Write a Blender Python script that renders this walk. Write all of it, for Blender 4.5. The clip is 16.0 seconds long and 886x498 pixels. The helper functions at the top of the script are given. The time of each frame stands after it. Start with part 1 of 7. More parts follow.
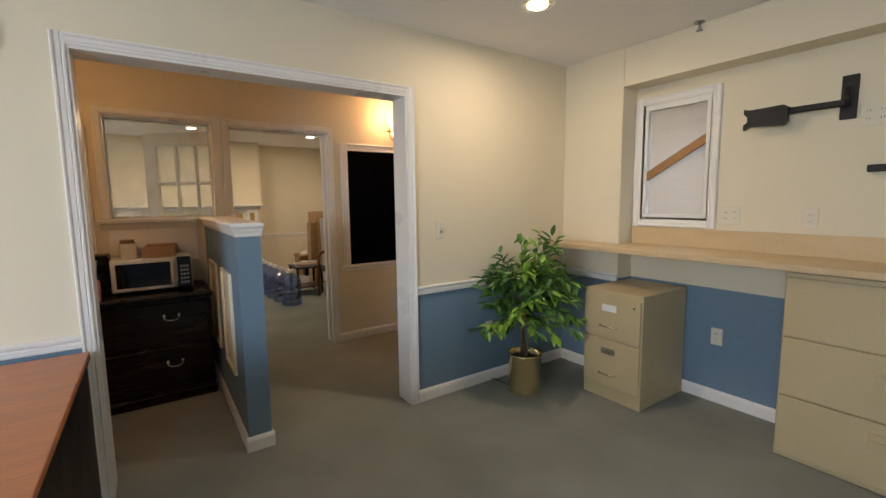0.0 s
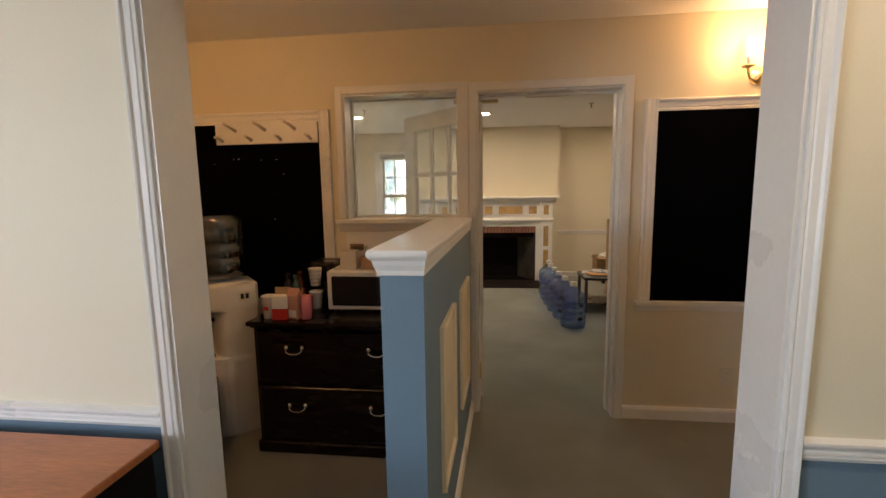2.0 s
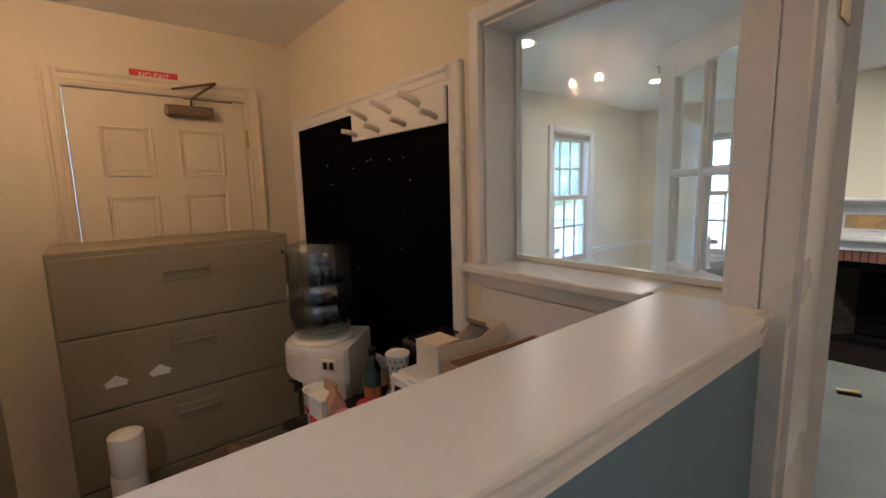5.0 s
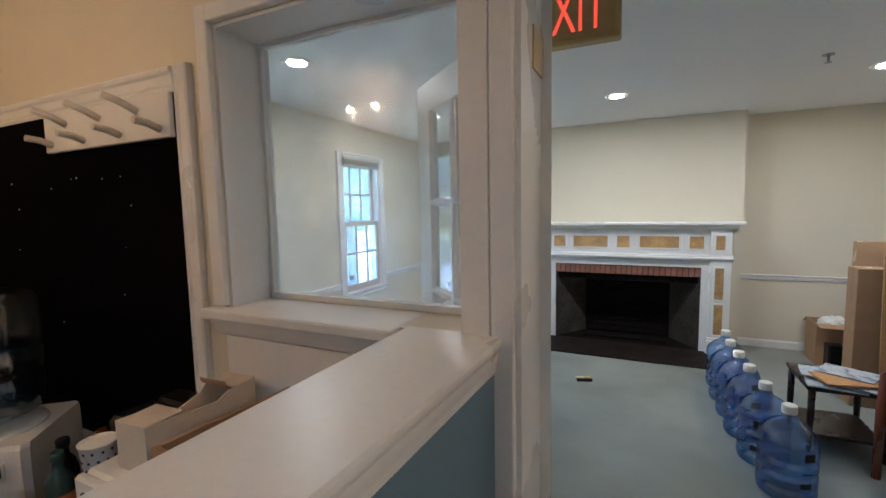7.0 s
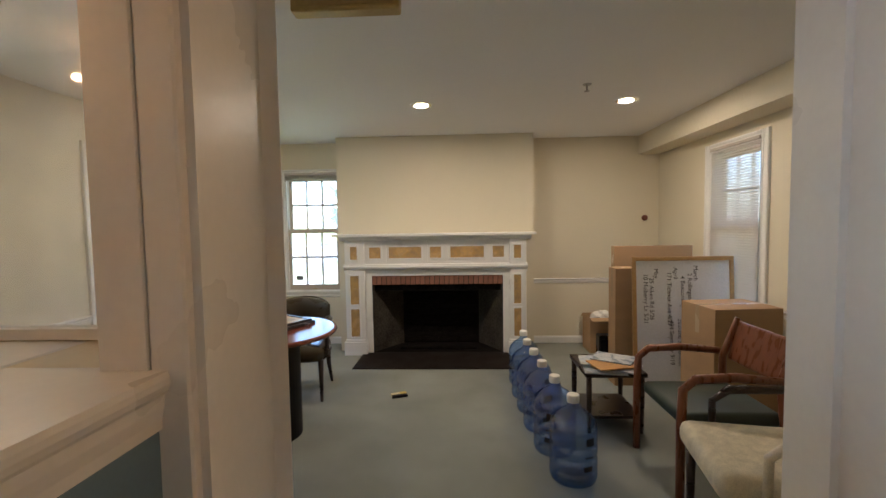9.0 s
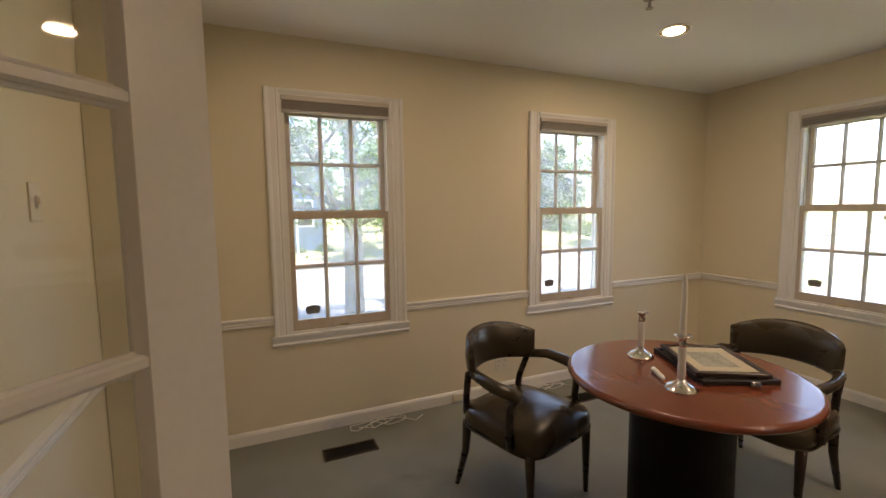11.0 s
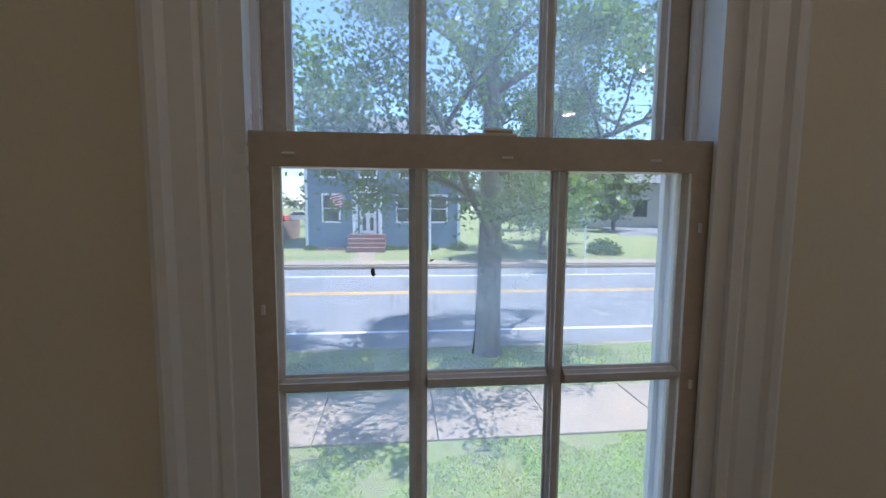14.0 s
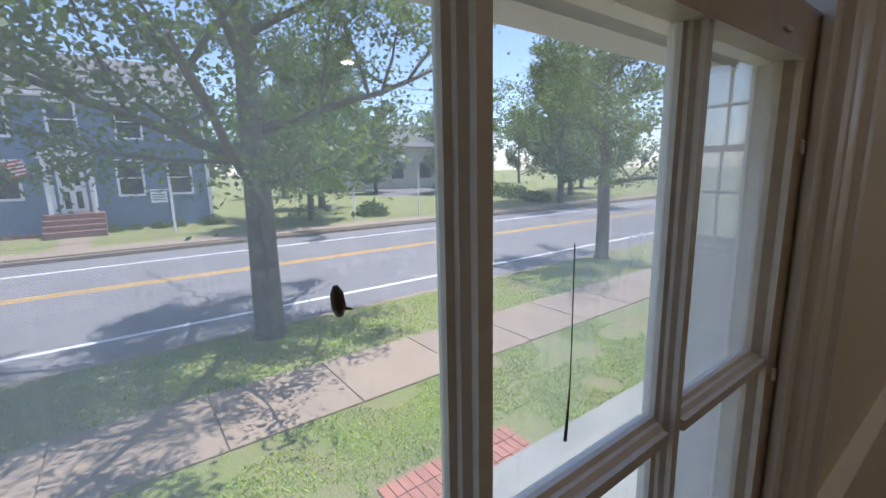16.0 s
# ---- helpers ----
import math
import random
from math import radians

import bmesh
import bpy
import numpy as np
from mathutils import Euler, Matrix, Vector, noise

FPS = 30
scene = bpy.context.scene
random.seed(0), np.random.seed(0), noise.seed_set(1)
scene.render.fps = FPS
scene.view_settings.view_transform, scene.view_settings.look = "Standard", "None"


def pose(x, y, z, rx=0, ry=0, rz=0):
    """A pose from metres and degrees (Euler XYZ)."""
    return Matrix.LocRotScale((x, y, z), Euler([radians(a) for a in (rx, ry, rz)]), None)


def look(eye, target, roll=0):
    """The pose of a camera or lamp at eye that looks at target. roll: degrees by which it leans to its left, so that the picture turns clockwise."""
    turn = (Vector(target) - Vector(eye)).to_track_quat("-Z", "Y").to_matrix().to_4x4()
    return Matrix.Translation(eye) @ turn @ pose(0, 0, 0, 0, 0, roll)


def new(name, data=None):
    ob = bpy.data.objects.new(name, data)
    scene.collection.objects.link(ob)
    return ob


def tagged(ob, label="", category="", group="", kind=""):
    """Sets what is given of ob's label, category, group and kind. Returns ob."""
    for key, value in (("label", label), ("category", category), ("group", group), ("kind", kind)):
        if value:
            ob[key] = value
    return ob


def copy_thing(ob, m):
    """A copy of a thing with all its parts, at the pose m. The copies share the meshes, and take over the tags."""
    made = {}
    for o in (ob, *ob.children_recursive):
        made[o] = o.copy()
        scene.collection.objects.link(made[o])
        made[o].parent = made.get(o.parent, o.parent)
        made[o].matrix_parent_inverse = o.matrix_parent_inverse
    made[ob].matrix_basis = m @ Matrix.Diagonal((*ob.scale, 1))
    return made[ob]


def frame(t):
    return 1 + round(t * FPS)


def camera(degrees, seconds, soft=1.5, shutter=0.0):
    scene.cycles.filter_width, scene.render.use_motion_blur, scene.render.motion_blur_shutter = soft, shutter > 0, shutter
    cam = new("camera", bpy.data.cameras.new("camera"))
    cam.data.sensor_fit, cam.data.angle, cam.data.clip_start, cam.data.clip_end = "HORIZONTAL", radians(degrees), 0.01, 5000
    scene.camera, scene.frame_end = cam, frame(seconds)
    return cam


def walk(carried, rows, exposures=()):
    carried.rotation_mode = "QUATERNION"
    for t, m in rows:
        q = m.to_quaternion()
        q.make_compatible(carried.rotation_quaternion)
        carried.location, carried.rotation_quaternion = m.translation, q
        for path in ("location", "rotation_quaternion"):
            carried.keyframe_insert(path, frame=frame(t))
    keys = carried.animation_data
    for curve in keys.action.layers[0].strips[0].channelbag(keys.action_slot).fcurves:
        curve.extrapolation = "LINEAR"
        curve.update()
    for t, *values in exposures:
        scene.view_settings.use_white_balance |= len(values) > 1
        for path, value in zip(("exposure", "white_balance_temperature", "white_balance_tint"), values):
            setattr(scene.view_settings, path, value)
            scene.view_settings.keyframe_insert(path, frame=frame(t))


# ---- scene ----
cam = camera(91.8, 16.0)
PATH = [
    (0, (-1.445, -2.482, 1.406), (-0.324, -0.842, 1.182), -0.7),
    (0.5, (-1.306, -2.265, 1.392), (-0.565, -0.421, 1.165), -1.4),
    (1, (-1.087, -1.95, 1.413), (-0.541, -0.039, 1.182), -1.5),
    (1.5, (-0.878, -1.558, 1.435), (-0.755, 0.423, 1.189), -1.1),
    (2, (-0.748, -1.119, 1.451), (-0.977, 0.851, 1.193), -0.9),
    (2.5, (-0.613, -0.716, 1.445), (-1.1, 1.206, 1.184), -1.7),
    (3, (-0.53, -0.341, 1.446), (-1.335, 1.469, 1.169), -2.5),
    (3.5, (-0.55, 0.019, 1.477), (-1.796, 1.557, 1.195), -3.8),
    (3.7, (-0.569, 0.137, 1.49), (-2.013, 1.492, 1.207), -4.5),
    (5.8, (-0.659, 0.662, 1.568), (-2.196, 1.911, 1.289), -1.3),
    (6, (-0.659, 0.682, 1.567), (-2.101, 2.044, 1.311), -1.0),
    (6.5, (-0.642, 0.719, 1.566), (-1.831, 2.313, 1.354), -1.0),
    (7, (-0.613, 0.757, 1.563), (-1.457, 2.561, 1.376), -1.1),
    (7.5, (-0.563, 0.802, 1.554), (-0.937, 2.761, 1.393), -1.1),
    (8, (-0.52, 0.826, 1.544), (-0.445, 2.82, 1.409), -0.8),
    (8.2, (-0.519, 0.819, 1.533), (-0.388, 2.811, 1.408), -0.8),
    (10.3, (-0.488, 1.929, 1.405), (-1.644, 3.556, 1.28), -2.0),
    (10.5, (-0.558, 2.044, 1.42), (-1.916, 3.505, 1.273), -2.4),
    (10.9, (-0.627, 2.354, 1.444), (-2.387, 3.288, 1.267), -1.1),
    (11, (-0.669, 2.394, 1.445), (-2.496, 3.185, 1.258), -0.7),
    (11.5, (-0.912, 2.63, 1.425), (-2.9, 2.655, 1.216), -1.3),
    (12, (-1.24, 2.82, 1.432), (-3.21, 2.556, 1.21), -1.6),
    (12.5, (-1.63, 2.905, 1.408), (-3.59, 2.564, 1.206), -0.2),
    (13, (-2.08, 2.885, 1.405), (-4.03, 2.5, 1.232), 0.3),
    (13.5, (-2.545, 2.8, 1.375), (-4.53, 2.615, 1.2), 0.3),
    (14, (-2.91, 2.767, 1.337), (-4.891, 2.973, 1.145), 0.4),
    (14.5, (-3.199, 2.732, 1.336), (-5.073, 3.387, 1.087), -2.5),
    (15, (-3.271, 2.69, 1.317), (-5.006, 3.64, 1.021), -1.7),
    (15.5, (-3.314, 2.643, 1.308), (-5.001, 3.666, 0.977), -2.2),
    (16, (-3.358, 2.67, 1.295), (-4.938, 3.842, 0.936), -1.2),
]
EXPOSURES = [(0, 3.02, 6300, 16), (1, 3.02, 6400, 16), (1.8, 3.02, 6400, 17), (2.5, 3.2, 6500, 18), (3.0, 3.35, 6100, 18), (3.7, 3.35, 5500, 17), (6, 3.3, 4500, 11), (7, 3.4, 4400, 10), (7.5, 3.45, 4500, 9), (8.2, 3.28, 5000, 11), (10.5, 2.78, 6500, 20), (11.5, 2.65, 7000, 24), (12.5, 2.5, 6900, 24), (13.2, 2.1, 6200, 22), (13.6, 1.72, 5500, 22), (14, 1.35, 5300, 19), (14.5, 1.25, 5200, 19), (15, 1.05, 5500, 21), (15.5, 0.97, 6000, 22), (16, 0.93, 6000, 23)]
walk(cam, [(t, look(eye, target, roll)) for t, eye, target, roll in PATH], EXPOSURES)

# ---- world, sun and large lights ----
world = bpy.data.worlds.new("world")
scene.world = world
world.use_nodes = True
wn = world.node_tree
sky = wn.nodes.new("ShaderNodeTexSky")
sky.sky_type = "NISHITA"
sky.sun_disc = False
sky.sun_elevation = radians(72)
sky.dust_density = 0.4
sky.ozone_density = 2.0
sky.sun_rotation = radians(11)
wn.links.new(sky.outputs[0], wn.nodes["Background"].inputs[0])
wn.nodes["Background"].inputs[1].default_value = 0.15

sun = new("sun", bpy.data.lights.new("sun", "SUN"))
sun.data.energy = 5.0
sun.data.angle = radians(0.5)
sun.data.color = (1.0, 0.95, 0.87)
sun.matrix_world = look((0.06, 0.3, 0.95), (0, 0, 0))


def lamp(name, kind, place, watts, color, size=0.1, target=None):
    ob = new(name, bpy.data.lights.new(name, kind))
    ob.data.energy, ob.data.color = watts, color
    if kind == "AREA":
        ob.data.shape, ob.data.size = "DISK", size
    else:
        ob.data.shadow_soft_size = size
    ob.matrix_world = look(place, target or (place[0], place[1] + 0.0001, place[2] - 1))
    return ob


WARM = (1.0, 0.77, 0.51)
TUNG = (1.0, 0.54, 0.22)

# ---- materials ----


def surf(name, base, rough=0.5, metal=0.0, var=0.08, scale=3.0, fine=90.0, bump=0.05, coat=0.0, dist=0.002, stretch=(1, 1, 1), rvar=0.08, alt=None, per=0.0, spec=0.5):
    """Principled paint with two scales of variation, stretch for grain, per for a tone of its own on each piece."""
    m = bpy.data.materials.new(name)
    m.use_nodes = True
    t = m.node_tree
    b = t.nodes["Principled BSDF"]
    co = t.nodes.new("ShaderNodeTexCoord")
    mp = t.nodes.new("ShaderNodeMapping")
    mp.inputs["Scale"].default_value = stretch
    t.links.new(co.outputs["Object"], mp.inputs[0])
    n1 = t.nodes.new("ShaderNodeTexNoise")
    n1.inputs["Scale"].default_value, n1.inputs["Detail"].default_value = scale, 5
    n2 = t.nodes.new("ShaderNodeTexNoise")
    n2.inputs["Scale"].default_value, n2.inputs["Detail"].default_value = fine, 3
    for n in (n1, n2):
        t.links.new(mp.outputs[0], n.inputs["Vector"])
    add = t.nodes.new("ShaderNodeMath")
    add.operation = "ADD"
    t.links.new(n1.outputs[0], add.inputs[0])
    t.links.new(n2.outputs[0], add.inputs[1])
    last = add.outputs[0]
    if per:
        info = t.nodes.new("ShaderNodeObjectInfo")
        more = t.nodes.new("ShaderNodeMath")
        more.operation = "MULTIPLY_ADD"
        t.links.new(info.outputs["Random"], more.inputs[0])
        more.inputs[1].default_value = per
        t.links.new(last, more.inputs[2])
        last = more.outputs[0]
    rng = t.nodes.new("ShaderNodeMapRange")
    rng.inputs["From Min"].default_value, rng.inputs["From Max"].default_value = 0.7, 1.3 + per
    t.links.new(last, rng.inputs[0])
    mix = t.nodes.new("ShaderNodeMix")
    mix.data_type = "RGBA"
    lo = alt or tuple(c * (1 - var) for c in base)
    hi = base if alt else tuple(min(1, c * (1 + var)) for c in base)
    mix.inputs["A"].default_value, mix.inputs["B"].default_value = (*lo, 1), (*hi, 1)
    t.links.new(rng.outputs[0], mix.inputs["Factor"])
    t.links.new(mix.outputs["Result"], b.inputs["Base Color"])
    rr = t.nodes.new("ShaderNodeMapRange")
    rr.inputs["From Min"].default_value, rr.inputs["From Max"].default_value = 0.3, 0.7
    rr.inputs["To Min"].default_value, rr.inputs["To Max"].default_value = max(0.02, rough - rvar), min(1, rough + rvar)
    t.links.new(n1.outputs[0], rr.inputs[0])
    t.links.new(rr.outputs[0], b.inputs["Roughness"])
    b.inputs["Metallic"].default_value = metal
    b.inputs["Specular IOR Level"].default_value = spec
    b.inputs["Coat Weight"].default_value = coat
    b.inputs["Coat Roughness"].default_value = 0.15
    if bump:
        bp = t.nodes.new("ShaderNodeBump")
        bp.inputs["Strength"].default_value, bp.inputs["Distance"].default_value = bump, dist
        t.links.new(n2.outputs[0], bp.inputs["Height"])
        t.links.new(bp.outputs[0], b.inputs["Normal"])
    return m


def glow(name, color, strength):
    m = bpy.data.materials.new(name)
    m.use_nodes = True
    b = m.node_tree.nodes["Principled BSDF"]
    b.inputs["Base Color"].default_value = (*color, 1)
    b.inputs["Emission Color"].default_value = (*color, 1)
    b.inputs["Emission Strength"].default_value = strength
    return m


def pane_glass(name, tint=(1, 1, 1), dust_haze=0.0):
    """Thin clear pane: straight view, mirror gloss by Fresnel, pale scatter for dust and haze."""
    m = bpy.data.materials.new(name)
    m.use_nodes = True
    t = m.node_tree
    out = t.nodes["Material Output"]
    t.nodes.remove(t.nodes["Principled BSDF"])
    tr = t.nodes.new("ShaderNodeBsdfTransparent")
    tr.inputs[0].default_value = (*tint, 1)
    gl = t.nodes.new("ShaderNodeBsdfGlossy")
    gl.inputs["Roughness"].default_value = 0.02
    lw = t.nodes.new("ShaderNodeLayerWeight")
    pw = t.nodes.new("ShaderNodeMath")
    pw.operation = "POWER"
    t.links.new(lw.outputs["Facing"], pw.inputs[0])
    pw.inputs[1].default_value = 4.0
    fr = t.nodes.new("ShaderNodeMath")
    fr.operation = "MULTIPLY_ADD"
    t.links.new(pw.outputs[0], fr.inputs[0])
    fr.inputs[1].default_value, fr.inputs[2].default_value = 0.75, 0.045
    mix = t.nodes.new("ShaderNodeMixShader")
    t.links.new(fr.outputs[0], mix.inputs[0])
    t.links.new(tr.outputs[0], mix.inputs[1])
    t.links.new(gl.outputs[0], mix.inputs[2])
    last = mix.outputs[0]
    if dust_haze:
        no = t.nodes.new("ShaderNodeTexNoise")
        no.inputs["Scale"].default_value, no.inputs["Detail"].default_value = 7, 6
        co = t.nodes.new("ShaderNodeTexCoord")
        t.links.new(co.outputs["Object"], no.inputs["Vector"])
        mr = t.nodes.new("ShaderNodeMapRange")
        mr.inputs["From Min"].default_value, mr.inputs["From Max"].default_value = 0.3, 0.75
        mr.inputs["To Min"].default_value, mr.inputs["To Max"].default_value = dust_haze * 0.5, dust_haze * 1.6
        t.links.new(no.outputs[0], mr.inputs[0])
        tl = t.nodes.new("ShaderNodeBsdfTranslucent")
        tl.inputs[0].default_value = (0.85, 0.9, 0.95, 1)
        m2 = t.nodes.new("ShaderNodeMixShader")
        t.links.new(mr.outputs[0], m2.inputs[0])
        t.links.new(last, m2.inputs[1])
        t.links.new(tl.outputs[0], m2.inputs[2])
        last = m2.outputs[0]
    t.links.new(last, out.inputs[0])
    return m


def brick_grid(name, c1, c2, mortar, scale, rough=0.85):
    m = surf(name, c1, rough)
    t = m.node_tree
    b = t.nodes["Principled BSDF"]
    br = t.nodes.new("ShaderNodeTexBrick")
    br.inputs["Color1"].default_value, br.inputs["Color2"].default_value, br.inputs["Mortar"].default_value = (*c1, 1), (*c2, 1), (*mortar, 1)
    br.inputs["Scale"].default_value = scale
    t.links.new(br.outputs[0], b.inputs["Base Color"])
    return m


CREAM = surf("cream_wall_paint", (0.72, 0.655, 0.50), 0.62, var=0.03, scale=1.3, fine=160, bump=0.12, dist=0.001)
BLUE = surf("blue_wall_paint", (0.145, 0.225, 0.30), 0.5, var=0.05, scale=1.5, fine=160, bump=0.12, dist=0.001)
TRIM = surf("white_trim_paint", (0.78, 0.77, 0.74), 0.32, var=0.025, scale=2, fine=60, bump=0.06, dist=0.001)
CEIL = surf("ceiling_paint", (0.85, 0.845, 0.83), 0.85, var=0.02, scale=1.2, fine=140, bump=0.15, dist=0.001)
CARPET = surf("grey_carpet", (0.265, 0.275, 0.245), 0.97, spec=0.1, var=0.22, scale=1.6, fine=420, bump=0.7, dist=0.004)
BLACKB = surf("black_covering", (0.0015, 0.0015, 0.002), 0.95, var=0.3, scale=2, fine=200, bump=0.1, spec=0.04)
BRASS = surf("polished_brass", (0.88, 0.70, 0.38), 0.33, 1.0, var=0.08, scale=6, fine=150, bump=0.03)
DULLBRASS = surf("dull_brass", (0.50, 0.37, 0.16), 0.38, 1.0, var=0.15, scale=20, fine=200, bump=0.05)
CHROME = surf("silver_plate", (0.80, 0.78, 0.73), 0.14, 1.0, var=0.05, scale=12, bump=0.02)
STEEL = surf("dull_steel", (0.42, 0.41, 0.40), 0.38, 1.0, var=0.1, scale=12, bump=0.03)
TAN = surf("tan_enamel", (0.50, 0.405, 0.235), 0.42, var=0.05, scale=3, fine=220, bump=0.06)
OLIVE = surf("olive_enamel", (0.26, 0.225, 0.135), 0.45, var=0.06, scale=3, fine=220, bump=0.06)
DARKWOOD = surf("dark_mahogany", (0.009, 0.004, 0.003), 0.25, spec=0.3, var=0.3, scale=5, fine=60, bump=0.02, stretch=(1, 1, 6), coat=0.1)
CHERRY = surf("cherry_laminate", (0.44, 0.155, 0.055), 0.36, var=0.2, scale=2.5, fine=26, bump=0.01, stretch=(1, 6, 1), coat=0.1, rvar=0.02)
MAHOG = surf("mahogany_veneer", (0.19, 0.05, 0.025), 0.16, var=0.06, scale=3, fine=30, bump=0.02, stretch=(1.2, 9, 3), coat=0.35, rvar=0.03)
BLACKLAM = surf("black_laminate", (0.005, 0.005, 0.006), 0.45, spec=0.2, var=0.2, bump=0.05)
COUNTER = surf("maple_laminate", (0.60, 0.455, 0.265), 0.38, var=0.08, scale=4, fine=50, bump=0.03, stretch=(8, 1.2, 3))
BRICK = surf("red_brick", (0.26, 0.115, 0.075), 0.9, var=0.3, scale=14, fine=90, bump=0.5, dist=0.004, per=0.5)
SOOT = surf("sooty_brick", (0.012, 0.010, 0.009), 0.95, spec=0.05, var=0.6, scale=9, fine=60, bump=0.6, dist=0.006)
FIREWALL = surf("smoked_parging", (0.06, 0.053, 0.043), 0.95, spec=0.1, var=0.5, scale=4, fine=50, bump=0.5, dist=0.005)
SLATE = surf("hearth_slate", (0.016, 0.012, 0.010), 0.6, spec=0.15, var=0.35, scale=5, fine=60, bump=0.25)
MARBLE = surf("ochre_marble", (0.55, 0.34, 0.11), 0.25, var=0.4, scale=7, fine=22, bump=0.02, alt=(0.34, 0.24, 0.13))
LEATHER = surf("olive_leather", (0.046, 0.035, 0.020), 0.27, var=0.08, scale=3, fine=240, bump=0.25, dist=0.0015)
DARKLEG = surf("espresso_wood", (0.022, 0.012, 0.008), 0.3, var=0.4, scale=5, fine=60, bump=0.05, stretch=(1, 1, 5))
REDWOOD = surf("reddish_wood", (0.19, 0.062, 0.026), 0.3, var=0.3, scale=6, fine=50, bump=0.05, stretch=(6, 6, 1))
CARD = surf("cardboard", (0.40, 0.255, 0.13), 0.85, var=0.1, scale=3, fine=90, bump=0.15, stretch=(1, 1, 4))
WHITEP = surf("white_plastic", (0.74, 0.73, 0.69), 0.36, var=0.03, scale=4, bump=0.03)
IVORY = surf("ivory_plastic", (0.70, 0.66, 0.54), 0.4, var=0.03, scale=4, bump=0.03)
BLACKP = surf("black_plastic", (0.008, 0.008, 0.009), 0.3, spec=0.35, var=0.2, bump=0.04)
PAPER = surf("white_paper", (0.76, 0.75, 0.72), 0.75, var=0.04, scale=8, bump=0.05)
PORC = surf("glazed_white", (0.78, 0.77, 0.74), 0.16, var=0.03, bump=0.01)
RED = surf("red_print", (0.55, 0.035, 0.03), 0.45, var=0.1, bump=0.02)
PINK = surf("pink_label", (0.66, 0.22, 0.25), 0.4, var=0.1, bump=0.02)
INK = surf("black_ink", (0.01, 0.01, 0.012), 0.6, bump=0)
WAX = surf("candle_wax", (0.88, 0.87, 0.82), 0.45, var=0.03, bump=0.02)
# pale scatter imitates haze and glare on the panes, besides some dust
GLASS = pane_glass("window_glass", (0.96, 0.99, 1.0), 0.17)
CLEAR = pane_glass("door_glass", (0.98, 1.0, 1.0), 0.006)
HAZED = pane_glass("inner_glass", (1.0, 1.0, 1.0), 0.11)

# ---- mesh helpers ----


def box(bm, x0, x1, y0, y1, z0, z1, bevel=0.0, seg=1, mi=0):
    vs = [bm.verts.new(c) for c in ((x0, y0, z0), (x1, y0, z0), (x1, y1, z0), (x0, y1, z0), (x0, y0, z1), (x1, y0, z1), (x1, y1, z1), (x0, y1, z1))]
    fs = [bm.faces.new([vs[i] for i in q]) for q in ((3, 2, 1, 0), (4, 5, 6, 7), (0, 1, 5, 4), (1, 2, 6, 5), (2, 3, 7, 6), (3, 0, 4, 7))]
    for f in fs:
        f.material_index = mi
    if bevel:
        es = list({e for f in fs for e in f.edges})
        bmesh.ops.bevel(bm, geom=es, offset=bevel, segments=seg, affect="EDGES", profile=0.5)


def ring(bm, prof, n=24, cx=0.0, cy=0.0, cap=True):
    """A turned body: prof is (radius, height) from bottom to top."""
    loops = []
    for r, z in prof:
        loops.append([bm.verts.new((cx + r * math.cos(2 * math.pi * i / n), cy + r * math.sin(2 * math.pi * i / n), z)) for i in range(n)])
    for a, b in zip(loops, loops[1:]):
        for i in range(n):
            f = bm.faces.new((a[i], a[(i + 1) % n], b[(i + 1) % n], b[i]))
            f.smooth = True
    if cap:
        bm.faces.new(loops[0][::-1])
        bm.faces.new(loops[-1])


def tube(bm, pts, radii, n=8, flat=1.0):
    """A swept round (or flattened) rod through points."""
    loops = []
    pts = [Vector(p) for p in pts]
    side = None
    for i, p in enumerate(pts):
        d = (pts[min(i + 1, len(pts) - 1)] - pts[max(i - 1, 0)]).normalized()
        if side is None:
            side = d.orthogonal().normalized()
        side = (side - d * side.dot(d)).normalized()
        up = d.cross(side)
        r = radii[i] if isinstance(radii, (list, tuple)) else radii
        loops.append([bm.verts.new(p + side * (r * math.cos(2 * math.pi * k / n)) + up * (r * flat * math.sin(2 * math.pi * k / n))) for k in range(n)])
    for a, b in zip(loops, loops[1:]):
        for k in range(n):
            f = bm.faces.new((a[k], a[(k + 1) % n], b[(k + 1) % n], b[k]))
            f.smooth = True
    bm.faces.new(loops[0][::-1])
    bm.faces.new(loops[-1])


def strip(bm, a, b, out, up, prof):
    """A moulding from a to b; prof is a polygon of (out, up) offsets."""
    a, b, out, up = Vector(a), Vector(b), Vector(out), Vector(up)
    la = [bm.verts.new(a + out * o + up * u) for o, u in prof]
    lb = [bm.verts.new(b + out * o + up * u) for o, u in prof]
    n = len(prof)
    for i in range(n):
        bm.faces.new((la[i], la[(i + 1) % n], lb[(i + 1) % n], lb[i]))
    bm.faces.new(la[::-1])
    bm.faces.new(lb)


def mesh_ob(name, bm, material, parent=None, label="", kind="", category="", group="", smooth=False):
    bmesh.ops.recalc_face_normals(bm, faces=bm.faces)
    me = bpy.data.meshes.new(name)
    if smooth:
        for f in bm.faces:
            f.smooth = True
    bm.to_mesh(me)
    bm.free()
    for m in material if isinstance(material, (list, tuple)) else (material,):
        me.materials.append(m)
    ob = new(name, me)
    ob.parent = parent
    return tagged(ob, label, category, group, kind)


def part(name, bm, material, parent, label="", smooth=False):
    return mesh_ob(name, bm, material, parent, label, smooth=smooth)


def thing(name, x, y, z, rz=0, label="", category="", group="", kind=""):
    ob = new(name)
    ob.matrix_basis = pose(x, y, z, 0, 0, rz)
    return tagged(ob, label, category, group, kind)


